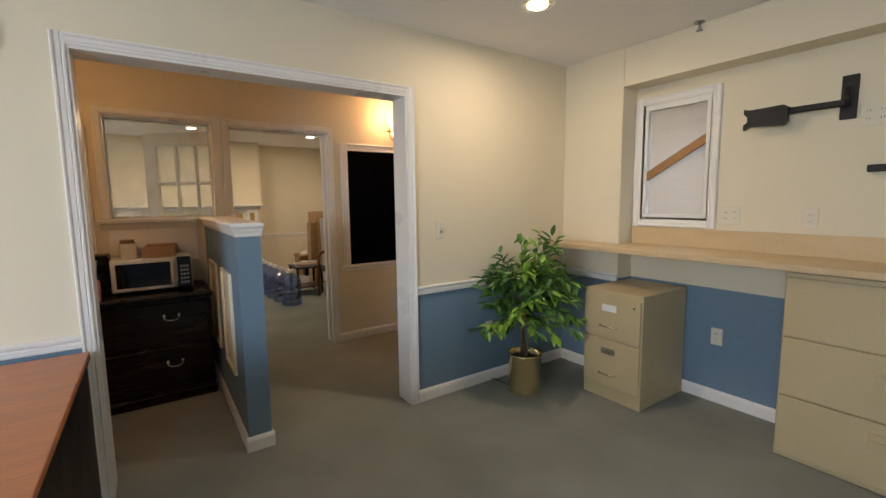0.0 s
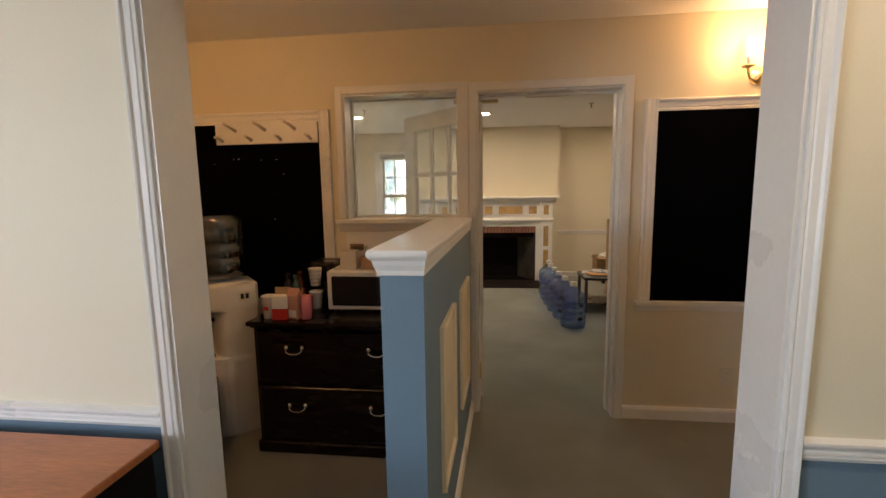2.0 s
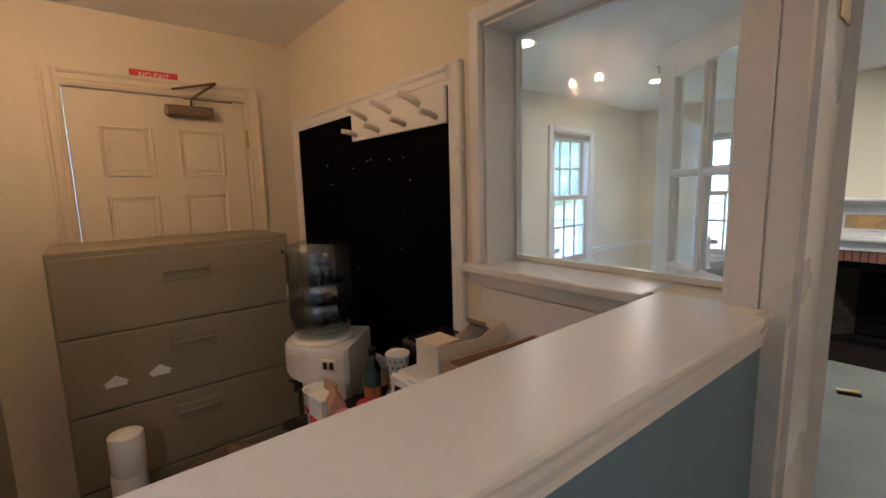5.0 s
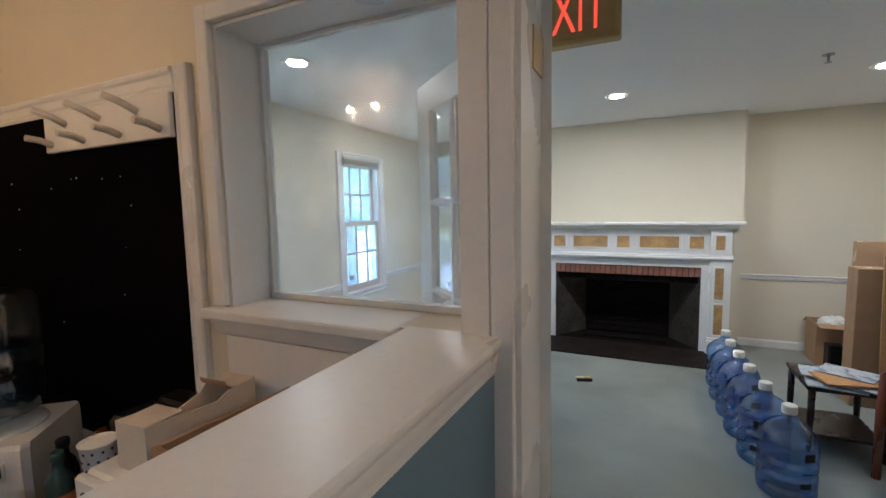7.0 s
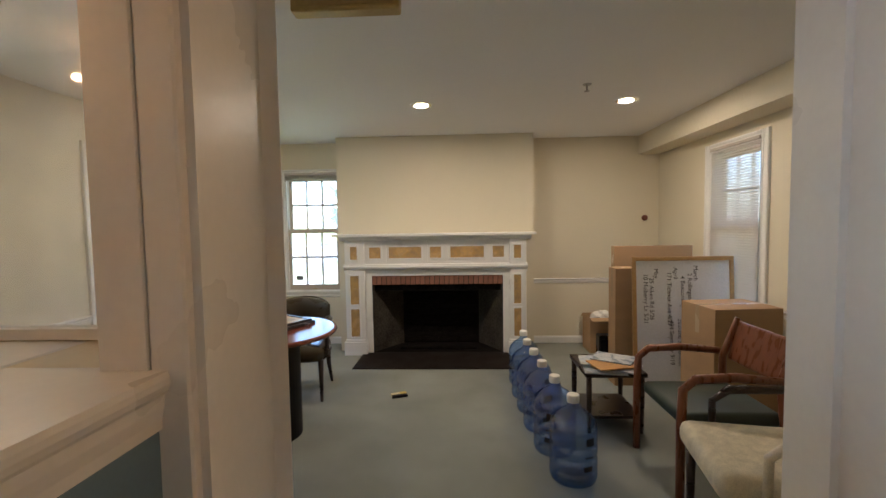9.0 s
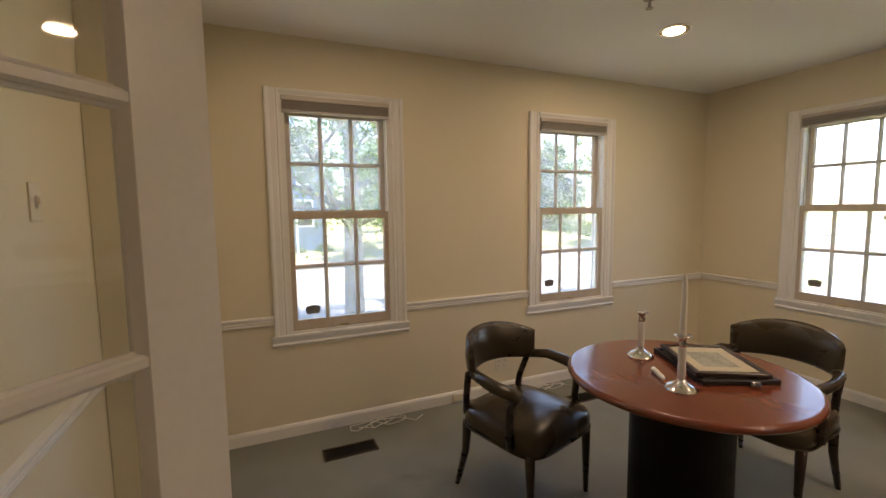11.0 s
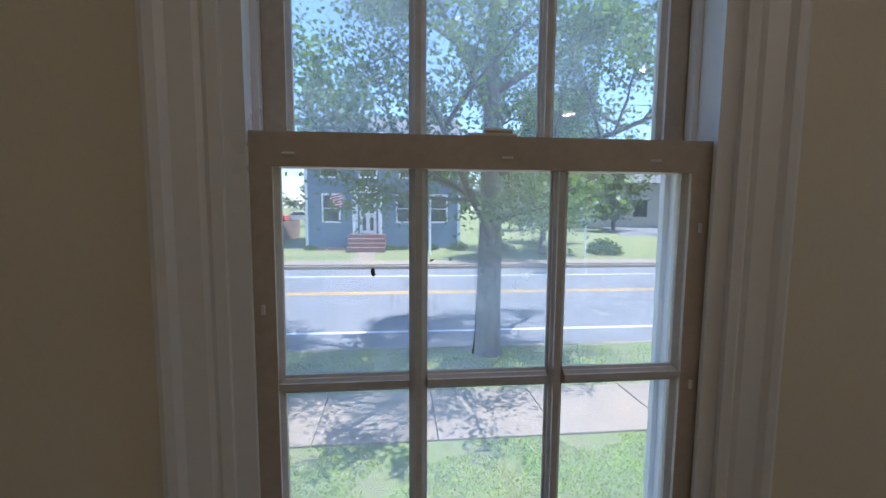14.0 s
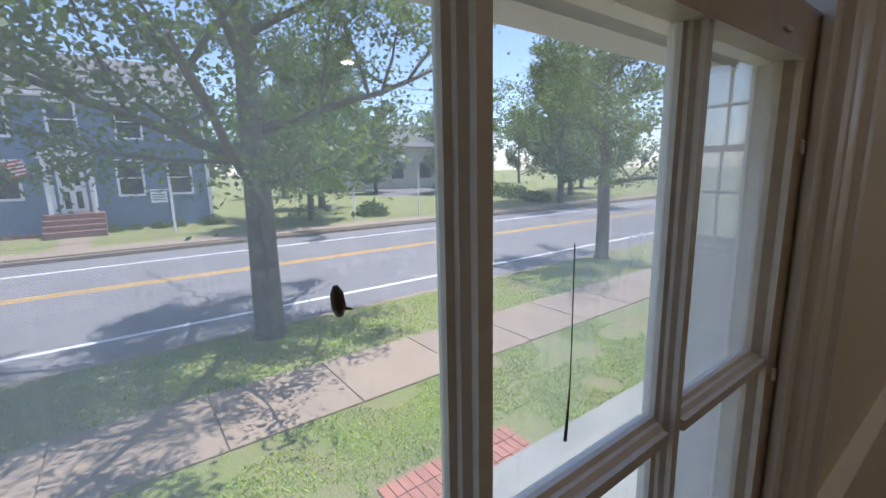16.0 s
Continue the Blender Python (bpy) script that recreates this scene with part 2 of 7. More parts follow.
def box_part(name, dims, material, parent, label="", bevel=0.0, seg=1):
    bm = bmesh.new()
    box(bm, *dims, bevel, seg)
    return part(name, bm, material, parent, label)


def text_mesh(words, size, depth=0.001):
    """Built-in font as a mesh, lying in x and z, centred."""
    cu = bpy.data.curves.new("writing", "FONT")
    cu.body, cu.size, cu.extrude, cu.align_x, cu.align_y = words, size, depth, "CENTER", "CENTER"
    ob = bpy.data.objects.new("writing", cu)
    me = bpy.data.meshes.new_from_object(ob)
    me.transform(pose(0, 0, 0, 90))
    bpy.data.objects.remove(ob)
    return me


def writing(name, words, size, material, parent, m, depth=0.001):
    me = text_mesh(words, size, depth)
    me.materials.append(material)
    ob = new(name, me)
    ob.parent = parent
    ob.matrix_basis = m
    return ob


def wall(name, axis, c0, c1, u0, u1, z0, z1, holes=(), mats=(None,), paint=None, cuts=()):
    """A wall with holes (ua, ub, za, zb); axis names its normal. paint(centre, normal) gives the material's number."""
    us = sorted({u0, u1, *[h[0] for h in holes], *[h[1] for h in holes]})
    zs = sorted({z0, z1, *[h[2] for h in holes], *[h[3] for h in holes], *cuts})
    us, zs = [u for u in us if u0 <= u <= u1], [z for z in zs if z0 <= z <= z1]
    solid = {}
    for i in range(len(us) - 1):
        for j in range(len(zs) - 1):
            uc, zc = (us[i] + us[i + 1]) / 2, (zs[j] + zs[j + 1]) / 2
            solid[i, j] = not any(h[0] < uc < h[1] and h[2] < zc < h[3] for h in holes)
    bm = bmesh.new()
    seen = {}

    def v(u, c, z):
        k = (u, c, z)
        if k not in seen:
            seen[k] = bm.verts.new((c, u, z) if axis == "x" else (u, c, z))
        return seen[k]

    for (i, j), s in solid.items():
        if not s:
            continue
        a, b, lo, hi = us[i], us[i + 1], zs[j], zs[j + 1]
        bm.faces.new((v(a, c0, lo), v(b, c0, lo), v(b, c0, hi), v(a, c0, hi)))
        bm.faces.new((v(a, c1, lo), v(a, c1, hi), v(b, c1, hi), v(b, c1, lo)))
        if not solid.get((i - 1, j)):
            bm.faces.new((v(a, c0, lo), v(a, c0, hi), v(a, c1, hi), v(a, c1, lo)))
        if not solid.get((i + 1, j)):
            bm.faces.new((v(b, c0, lo), v(b, c1, lo), v(b, c1, hi), v(b, c0, hi)))
        if not solid.get((i, j - 1)):
            bm.faces.new((v(a, c0, lo), v(a, c1, lo), v(b, c1, lo), v(b, c0, lo)))
        if not solid.get((i, j + 1)):
            bm.faces.new((v(a, c0, hi), v(b, c0, hi), v(b, c1, hi), v(a, c1, hi)))
    bmesh.ops.recalc_face_normals(bm, faces=bm.faces)
    if paint:
        for f in bm.faces:
            f.material_index = paint(f.calc_center_median(), f.normal)
    return mesh_ob(name, bm, mats, kind="structure")


# mouldings: (out from the wall, along)
RAIL = [(0, 0), (0.012, 0), (0.016, 0.01), (0.012, 0.014), (0.018, 0.019), (0.018, 0.027), (0.013, 0.031), (0.02, 0.036), (0.024, 0.046), (0.024, 0.053), (0, 0.058)]
BASE = [(0, 0), (0.014, 0), (0.014, 0.065), (0.008, 0.078), (0, 0.085)]
CASE = [(0, 0), (0.012, 0), (0.014, 0.012), (0.010, 0.018), (0.014, 0.024), (0.016, 0.05), (0.022, 0.058), (0.024, 0.068), (0.02, 0.075), (0, 0.075)]
FLATC = [(0, 0), (0.016, 0), (0.019, 0.005), (0.019, 0.068), (0.015, 0.075), (0, 0.075)]


def run(name, pieces, prof, material=TRIM, label=""):
    bm = bmesh.new()
    for a, b, out in pieces:
        strip(bm, a, b, out, (0, 0, 1), prof)
    return mesh_ob(name, bm, material, kind="structure", label=label)


def casing(bm, axis, face, sgn, u0, u1, z0, z1, w=0.075, bottom=False, prof=CASE):
    """Door or window casing round an opening u0..u1, z0..z1 on the plane axis=face; sgn: the way it stands out."""
    k = w / 0.075
    pf = [(o, u * k) for o, u in prof]

    def at(u, z):
        return (face, u, z) if axis == "x" else (u, face, z)
    out = (sgn, 0, 0) if axis == "x" else (0, sgn, 0)
    side = (0, 1, 0) if axis == "x" else (1, 0, 0)
    neg = tuple(-s for s in side)
    lo = z0 - (w if bottom else 0)
    strip(bm, at(u0, lo), at(u0, z1 + w), out, neg, pf)
    strip(bm, at(u1, lo), at(u1, z1 + w), out, side, pf)
    strip(bm, at(u0, z1), at(u1, z1), out, (0, 0, 1), pf)
    if bottom:
        strip(bm, at(u0, z0), at(u1, z0), out, (0, 0, -1), pf)


# ---- large structure ----
XL, XR, YB = -3.485, 1.85, 6.35
bm = bmesh.new()
box(bm, -4.6, 2.3, -5.2, 6.6, -0.2, 0)
mesh_ob("floor", bm, CARPET, kind="structure", label="worn grey-green office carpet through all the rooms")
bm = bmesh.new()
box(bm, -4.6, 2.3, -5.2, 0.055, 2.5, 2.62)
mesh_ob("ceiling_office", bm, CEIL, kind="structure")
bm = bmesh.new()
box(bm, -3.6, 2.0, 0.058, 1.69, 2.44, 2.62)
mesh_ob("ceiling_entry", bm, CEIL, kind="structure")
bm = bmesh.new()
box(bm, -3.68, 2.05, 1.693, 6.6, 2.49, 2.62)
mesh_ob("ceiling_parlour", bm, CEIL, kind="structure")

# wall between office and entry; blue below the rail on the office side
OP = (-1.685, -0.022, 0, 2.085)
wall("wall_office_north", "y", 0, 0.16, -4.5, 1.52, 0, 2.6, [OP], (CREAM, BLUE), lambda c, n: 1 if c.z < 0.79 and n.y < -0.5 else 0, cuts=(0.79,))
wall("wall_office_east_pier", "x", 1.52, 2.15, -0.535, 0.11, 0, 2.6, (), (CREAM, BLUE), lambda c, n: 1 if c.z < 0.79 and (n.x < -0.5 or n.y < -0.5) else 0, cuts=(0.79,))
WA = (-1.067, -0.608, 1.262, 2.095)
wall("wall_office_east", "x", 1.70, 1.85, -5.1, -0.535, 0, 2.6, [WA], (CREAM, BLUE), lambda c, n: 1 if c.z < 0.79 and n.x < -0.5 else 0, cuts=(0.79,))
bm = bmesh.new()
box(bm, 1.52, 1.698, -5.09, -0.538, 2.225, 2.497)
mesh_ob("soffit_office", bm, CREAM, kind="structure")
# the hole is an unseen opening, added for the daylight area lamp
wall("wall_office_west", "x", -4.6, -4.5, -5.1, 0.11, 0, 2.6, [(-3.8, -2.0, 0.9, 2.1)], (CREAM, BLUE), lambda c, n: 1 if c.z < 0.79 and n.x > 0.5 else 0, cuts=(0.79,))
wall("wall_office_south", "y", -5.2, -5.1, -4.6, 2.15, 0, 2.6, (), (CREAM, BLUE), lambda c, n: 1 if c.z < 0.79 and n.y > 0.5 else 0, cuts=(0.79,))
# entry
wall("wall_entry_west", "x", -3.5, -3.38, 0.11, 1.6, 0, 2.6, [(0.515, 1.335, 0, 2.085)], (CREAM,))
wall("wall_entry_east", "x", 1.85, 1.95, 0.11, 1.6, 0, 2.6, (), (CREAM,))
DB = (-0.845, 0.022, 0, 2.06)
IW = (-1.69, -0.958, 1.29, 2.075)
wall("wall_parlour_south", "y", 1.6, 1.78, -3.6, 1.95, 0, 2.6, [DB, IW], (CREAM,))
# fireplace room
W1C, W2C, W3C, W4C = 2.895, 4.77, -2.36, 4.92
WZ0, WZ1 = 0.665, 2.10
HW = 0.345
wall("wall_parlour_west", "x", XL - 0.145, XL, 1.78, 6.5, 0, 2.6, [(W1C - HW, W1C + HW, WZ0, WZ1), (W2C - HW, W2C + HW, WZ0, WZ1)], (CREAM,))
wall("wall_parlour_north", "y", YB, YB + 0.145, XL, XR + 0.15, 0, 2.6, [(W3C - HW, W3C + HW, WZ0, WZ1)], (CREAM,))
wall("wall_parlour_east", "x", XR, XR + 0.145, 1.78, YB, 0, 2.6, [(W4C - HW, W4C + HW, WZ0, WZ1)], (CREAM,))
bm = bmesh.new()
box(bm, XL + 0.003, -2.82, 1.783, 2.15, 0, 2.495)
mesh_ob("wall_corner_boxing", bm, CREAM, kind="structure")
bm = bmesh.new()
box(bm, 1.60, XR - 0.003, 1.783, YB - 0.003, 2.27, 2.487)
mesh_ob("soffit_parlour", bm, CREAM, kind="structure")

# unseen slab outside the north window, added to block the sun patch
bm = bmesh.new()
box(bm, -3.63, 2.0, 6.5, 7.2, 2.64, 2.76)
mesh_ob("roof_eave", bm, TRIM, kind="structure", label="unseen white slab added to keep the sun off the north window")

# rails and baseboards
RZ = 0.738
S, N, W_, E_ = (0, -1, 0), (0, 1, 0), (-1, 0, 0), (1, 0, 0)
run("chair_rail_office", [((-4.5, 0, 0.765), (-1.734, 0, 0.765), S), ((0.027, 0, 0.765), (1.52, 0, 0.765), S), ((1.52, -0.02, 0.765), (1.52, -0.535, 0.765), W_), ((-4.5, -5.1, 0.765), (-4.5, -0.03, 0.765), E_)], RAIL)
run("baseboard_office", [((-4.5, 0, 0), (-1.734, 0, 0), S), ((0.027, 0, 0), (1.52, 0, 0), S), ((1.52, -0.015, 0), (1.52, -0.535, 0), W_), ((1.70, -0.54, 0), (1.70, -5.1, 0), W_), ((-4.5, -5.1, 0), (-4.5, -0.02, 0), E_)], BASE)
run("baseboard_entry", [((0.075, 1.6, 0), (1.85, 1.6, 0), S), ((-3.38, 1.6, 0), (-1.1, 1.6, 0), S), ((-3.38, 0.16, 0), (-1.745, 0.16, 0), N), ((0.02, 0.16, 0), (1.85, 0.16, 0), N), ((1.85, 0.18, 0), (1.85, 1.585, 0), W_), ((-3.38, 1.43, 0), (-3.38, 1.58, 0), E_)], BASE)
cl, cr = -1.95, 0.304
rail_c = [((-2.82, 1.78, RZ), (-0.92, 1.78, RZ), N), ((-2.82, 1.805, RZ), (-2.82, 2.15, RZ), E_), ((XL, 2.15, RZ), (-2.797, 2.15, RZ), N), ((XL, 2.175, RZ), (XL, W1C - 0.43, RZ), E_), ((XL, W1C + 0.43, RZ), (XL, W2C - 0.43, RZ), E_), ((XL, W2C + 0.43, RZ), (XL, YB - 0.003, RZ), E_), ((XL + 0.026, YB, RZ), (W3C - 0.43, YB, RZ), S), ((cr, YB, RZ), (XR - 0.027, YB, RZ), S), ((XR, W4C + 0.43, RZ), (XR, YB - 0.003, RZ), W_), ((XR, 1.8, RZ), (XR, W4C - 0.43, RZ), W_), ((0.06, 1.78, RZ), (XR - 0.027, 1.78, RZ), N)]
run("chair_rail_parlour", rail_c, RAIL)
base_c = [((-2.82, 1.78, 0), (-0.92, 1.78, 0), N), ((-2.82, 1.797, 0), (-2.82, 2.15, 0), E_), ((XL, 2.15, 0), (-2.805, 2.15, 0), N), ((XL, 2.167, 0), (XL, YB - 0.003, 0), E_), ((XL + 0.016, YB, 0), (cl - 0.002, YB, 0), S), ((cr + 0.002, YB, 0), (XR - 0.017, YB, 0), S), ((XR, 1.8, 0), (XR, YB - 0.003, 0), W_), ((0.06, 1.78, 0), (XR - 0.017, 1.78, 0), N)]
run("baseboard_parlour", base_c, BASE)

# casings of the wide opening, the parlour door and the inner window
bm = bmesh.new()
casing(bm, "y", -0.0005, -1, OP[0], OP[1], 0, OP[3], 0.048)
mesh_ob("trim_opening_casing", bm, TRIM, kind="structure")
bm = bmesh.new()
box(bm, OP[0], OP[0] + 0.012, -0.004, 0.164, 0, OP[3] - 0.012)
box(bm, OP[1] - 0.012, OP[1], -0.004, 0.164, 0, OP[3] - 0.012)
box(bm, OP[0], OP[1], -0.004, 0.164, OP[3] - 0.012, OP[3])
mesh_ob("trim_opening_jamb", bm, TRIM, kind="structure")
bm = bmesh.new()
casing(bm, "y", 1.5995, -1, DB[0], DB[1], 0, DB[3], 0.05, prof=FLATC)
casing(bm, "y", 1.7805, 1, DB[0], DB[1], 0, DB[3], 0.075)
mesh_ob("trim_door_casing", bm, TRIM, kind="structure")
bm = bmesh.new()
box(bm, DB[0], DB[0] + 0.012, 1.596, 1.784, 0, DB[3] - 0.012)
box(bm, DB[1] - 0.012, DB[1], 1.596, 1.784, 0, DB[3] - 0.012)
box(bm, DB[0], DB[1], 1.596, 1.784, DB[3] - 0.012, DB[3])
box(bm, DB[1] - 0.024, DB[1] - 0.012, 1.68, 1.73, 0, DB[3] - 0.012)
box(bm, DB[0] + 0.012, DB[1] - 0.024, 1.68, 1.73, DB[3] - 0.024, DB[3] - 0.012)
mesh_ob("trim_door_jamb", bm, TRIM, kind="structure")
bm = bmesh.new()
slim = [(o, u * 0.6) for o, u in FLATC]
strip(bm, (IW[0], 1.5995, IW[2] + 0.01), (IW[0], 1.5995, IW[3] + 0.045), (0, -1, 0), (-1, 0, 0), slim)
strip(bm, (IW[0], 1.5995, IW[3]), (IW[1], 1.5995, IW[3]), (0, -1, 0), (0, 0, 1), slim)
box(bm, IW[1] - 0.002, DB[0] - 0.051, 1.5805, 1.5995, IW[2] + 0.005, IW[3] + 0.045, 0.002)
box(bm, IW[0], IW[0] + 0.01, 1.604, 1.745, IW[2], IW[3])
box(bm, IW[1] - 0.01, IW[1], 1.604, 1.745, IW[2], IW[3])
box(bm, IW[0] + 0.01, IW[1] - 0.01, 1.604, 1.745, IW[3] - 0.01, IW[3])
box(bm, IW[0] + 0.002, IW[0] + 0.02, 1.746, 1.776, IW[2] + 0.002, IW[3])
box(bm, IW[1] - 0.02, IW[1] - 0.002, 1.746, 1.776, IW[2] + 0.002, IW[3])
box(bm, IW[0] + 0.02, IW[1] - 0.02, 1.746, 1.776, IW[3] - 0.02, IW[3])
box(bm, IW[0] + 0.02, IW[1] - 0.02, 1.746, 1.776, IW[2] + 0.002, IW[2] + 0.02)
mesh_ob("trim_inner_window", bm, TRIM, kind="structure")
bm = bmesh.new()
box(bm, IW[0] + 0.018, IW[1] - 0.018, 1.757, 1.761, IW[2] + 0.018, IW[3] - 0.018)
iwg = mesh_ob("window_inner_pane", bm, HAZED, kind="structure", label="clear fixed glass pane between entry and parlour")
iwg.visible_shadow = False
bm = bmesh.new()
box(bm, -1.76, -1.12, 1.555, 1.745, 1.262, 1.292, 0.006, 2)
strip(bm, (-1.74, 1.6, 1.215), (-1.12, 1.6, 1.215), (0, -1, 0), (0, 0, 1), [(0, 0), (0.012, 0), (0.02, 0.02), (0.03, 0.046), (0, 0.046)])
box(bm, -1.70, -1.12, 1.592, 1.5995, 0.95, 1.21)
mesh_ob("trim_inner_window_sill", bm, TRIM, kind="structure")

# half wall with moulded cap
HX0, HX1 = -1.064, -0.942
bm = bmesh.new()
box(bm, HX0, HX1, 0.045, 1.598, 0, 1.225)
mesh_ob("half_wall", bm, BLUE, kind="structure", label="blue painted half wall dividing the entry")
bm = bmesh.new()
capp = [(0, 0), (0.010, 0), (0.012, 0.014), (0.022, 0.03), (0.026, 0.044), (0.038, 0.05), (0.044, 0.058), (0.044, 0.066), (0.038, 0.073), (0, 0.073)]


def cap_ring(o, z):
    return [bm.verts.new(c) for c in ((HX0 - o * 0.7, 0.045 - o * 0.7, z), (HX1 + o * 0.4, 0.045 - o * 0.7, z), (HX1 + o * 0.4, 1.594, z), (HX0 - o * 0.8, 1.594, z))]


loops = [cap_ring(o, 1.2245 + u) for o, u in capp]
for a, b in zip(loops, loops[1:]):
    for i in range(4):
        bm.faces.new((a[i], a[(i + 1) % 4], b[(i + 1) % 4], b[i]))
bm.faces.new(loops[-1])
mesh_ob("trim_half_wall_cap", bm, TRIM, kind="structure", label="white painted moulded cap on the half wall")
bm = bmesh.new()
strip(bm, (HX1, 0.045, 0), (HX1, 1.58, 0), E_, (0, 0, 1), BASE)
strip(bm, (HX0, 0.045, 0), (HX0, 1.58, 0), W_, (0, 0, 1), BASE)
strip(bm, (HX0 - 0.014, 0.045, 0), (HX1 + 0.014, 0.045, 0), S, (0, 0, 1), BASE)
mesh_ob("baseboard_half_wall", bm, TRIM, kind="structure")
bm = bmesh.new()
FR = [(0, 0), (0.014, 0), (0.018, 0.008), (0.012, 0.018), (0, 0.022)]
for y0, y1, z0, z1 in ((0.315, 0.67, 0.36, 0.985), (0.93, 1.32, 0.36, 0.975)):
    for sx, out in ((HX1, E_), (HX0, W_)):
        for a, b, up in (((sx, y0, z0), (sx, y0, z1), (0, 1, 0)), ((sx, y1, z0), (sx, y1, z1), (0, -1, 0)), ((sx, y0 + 0.022, z0), (sx, y1 - 0.022, z0), (0, 0, 1)), ((sx, y0 + 0.022, z1), (sx, y1 - 0.022, z1), (0, 0, -1))):
            strip(bm, a, b, out, up, FR)
        box(bm, min(sx, sx + 0.004 * out[0]), max(sx, sx + 0.004 * out[0]), y0 + 0.02, y1 - 0.02, z0 + 0.02, z1 - 0.02)
mesh_ob("trim_half_wall_panels", bm, surf("cream_trim_paint", (0.70, 0.62, 0.45), 0.4, var=0.03, bump=0.05), kind="structure")

for nm in ("half_wall", "trim_half_wall_cap", "baseboard_half_wall", "trim_half_wall_panels"):
    for v in bpy.data.objects[nm].data.vertices:
        v.co.x += (0.035 if v.co.x > -1.0 else 0.0) * v.co.y


def shell_plastic(name, tint, gloss=0.10):
    """Thin clear plastic wall: tinted straight view and gloss towards the rim."""
    m = pane_glass(name, tint)
    for n in m.node_tree.nodes:
        if n.type == "MATH" and n.operation == "MULTIPLY_ADD":
            n.inputs[1].default_value, n.inputs[2].default_value = 0.55, gloss
        if n.type == "BSDF_GLOSSY":
            n.inputs["Roughness"].default_value = 0.12
    return m

# ---- windows ----


def slats(parent, u0, u1, y, z0, z1, n, material, thick=0.0015, wide=0.025, tilt=0.0):
    bm = bmesh.new()
    box(bm, u0, u1, -wide / 2, wide / 2, -thick / 2, thick / 2)
    first = part("slat", bm, material, parent)
    for i in range(n):
        ob = first if i == 0 else new("slat", first.data)
        ob.parent = parent
        ob.matrix_basis = pose(0, y, z0 + (z1 - z0) * i / max(1, n - 1), tilt, 0, 0)


BLIND = surf("blind_slat", (0.50, 0.46, 0.41), 0.4, var=0.05, bump=0.02)
MUNT = surf("muntin_paint", (0.62, 0.60, 0.56), 0.38, var=0.08, scale=5, fine=70, bump=0.1)
# white sash paint, with shade and warm light put into its tan
SASH = surf("shaded_sash_paint", (0.52, 0.45, 0.36), 0.4, var=0.10, scale=5, fine=70, bump=0.1)
STICKER = surf("dark_sticker", (0.15, 0.125, 0.11), 0.6, var=0.3, bump=0.02)


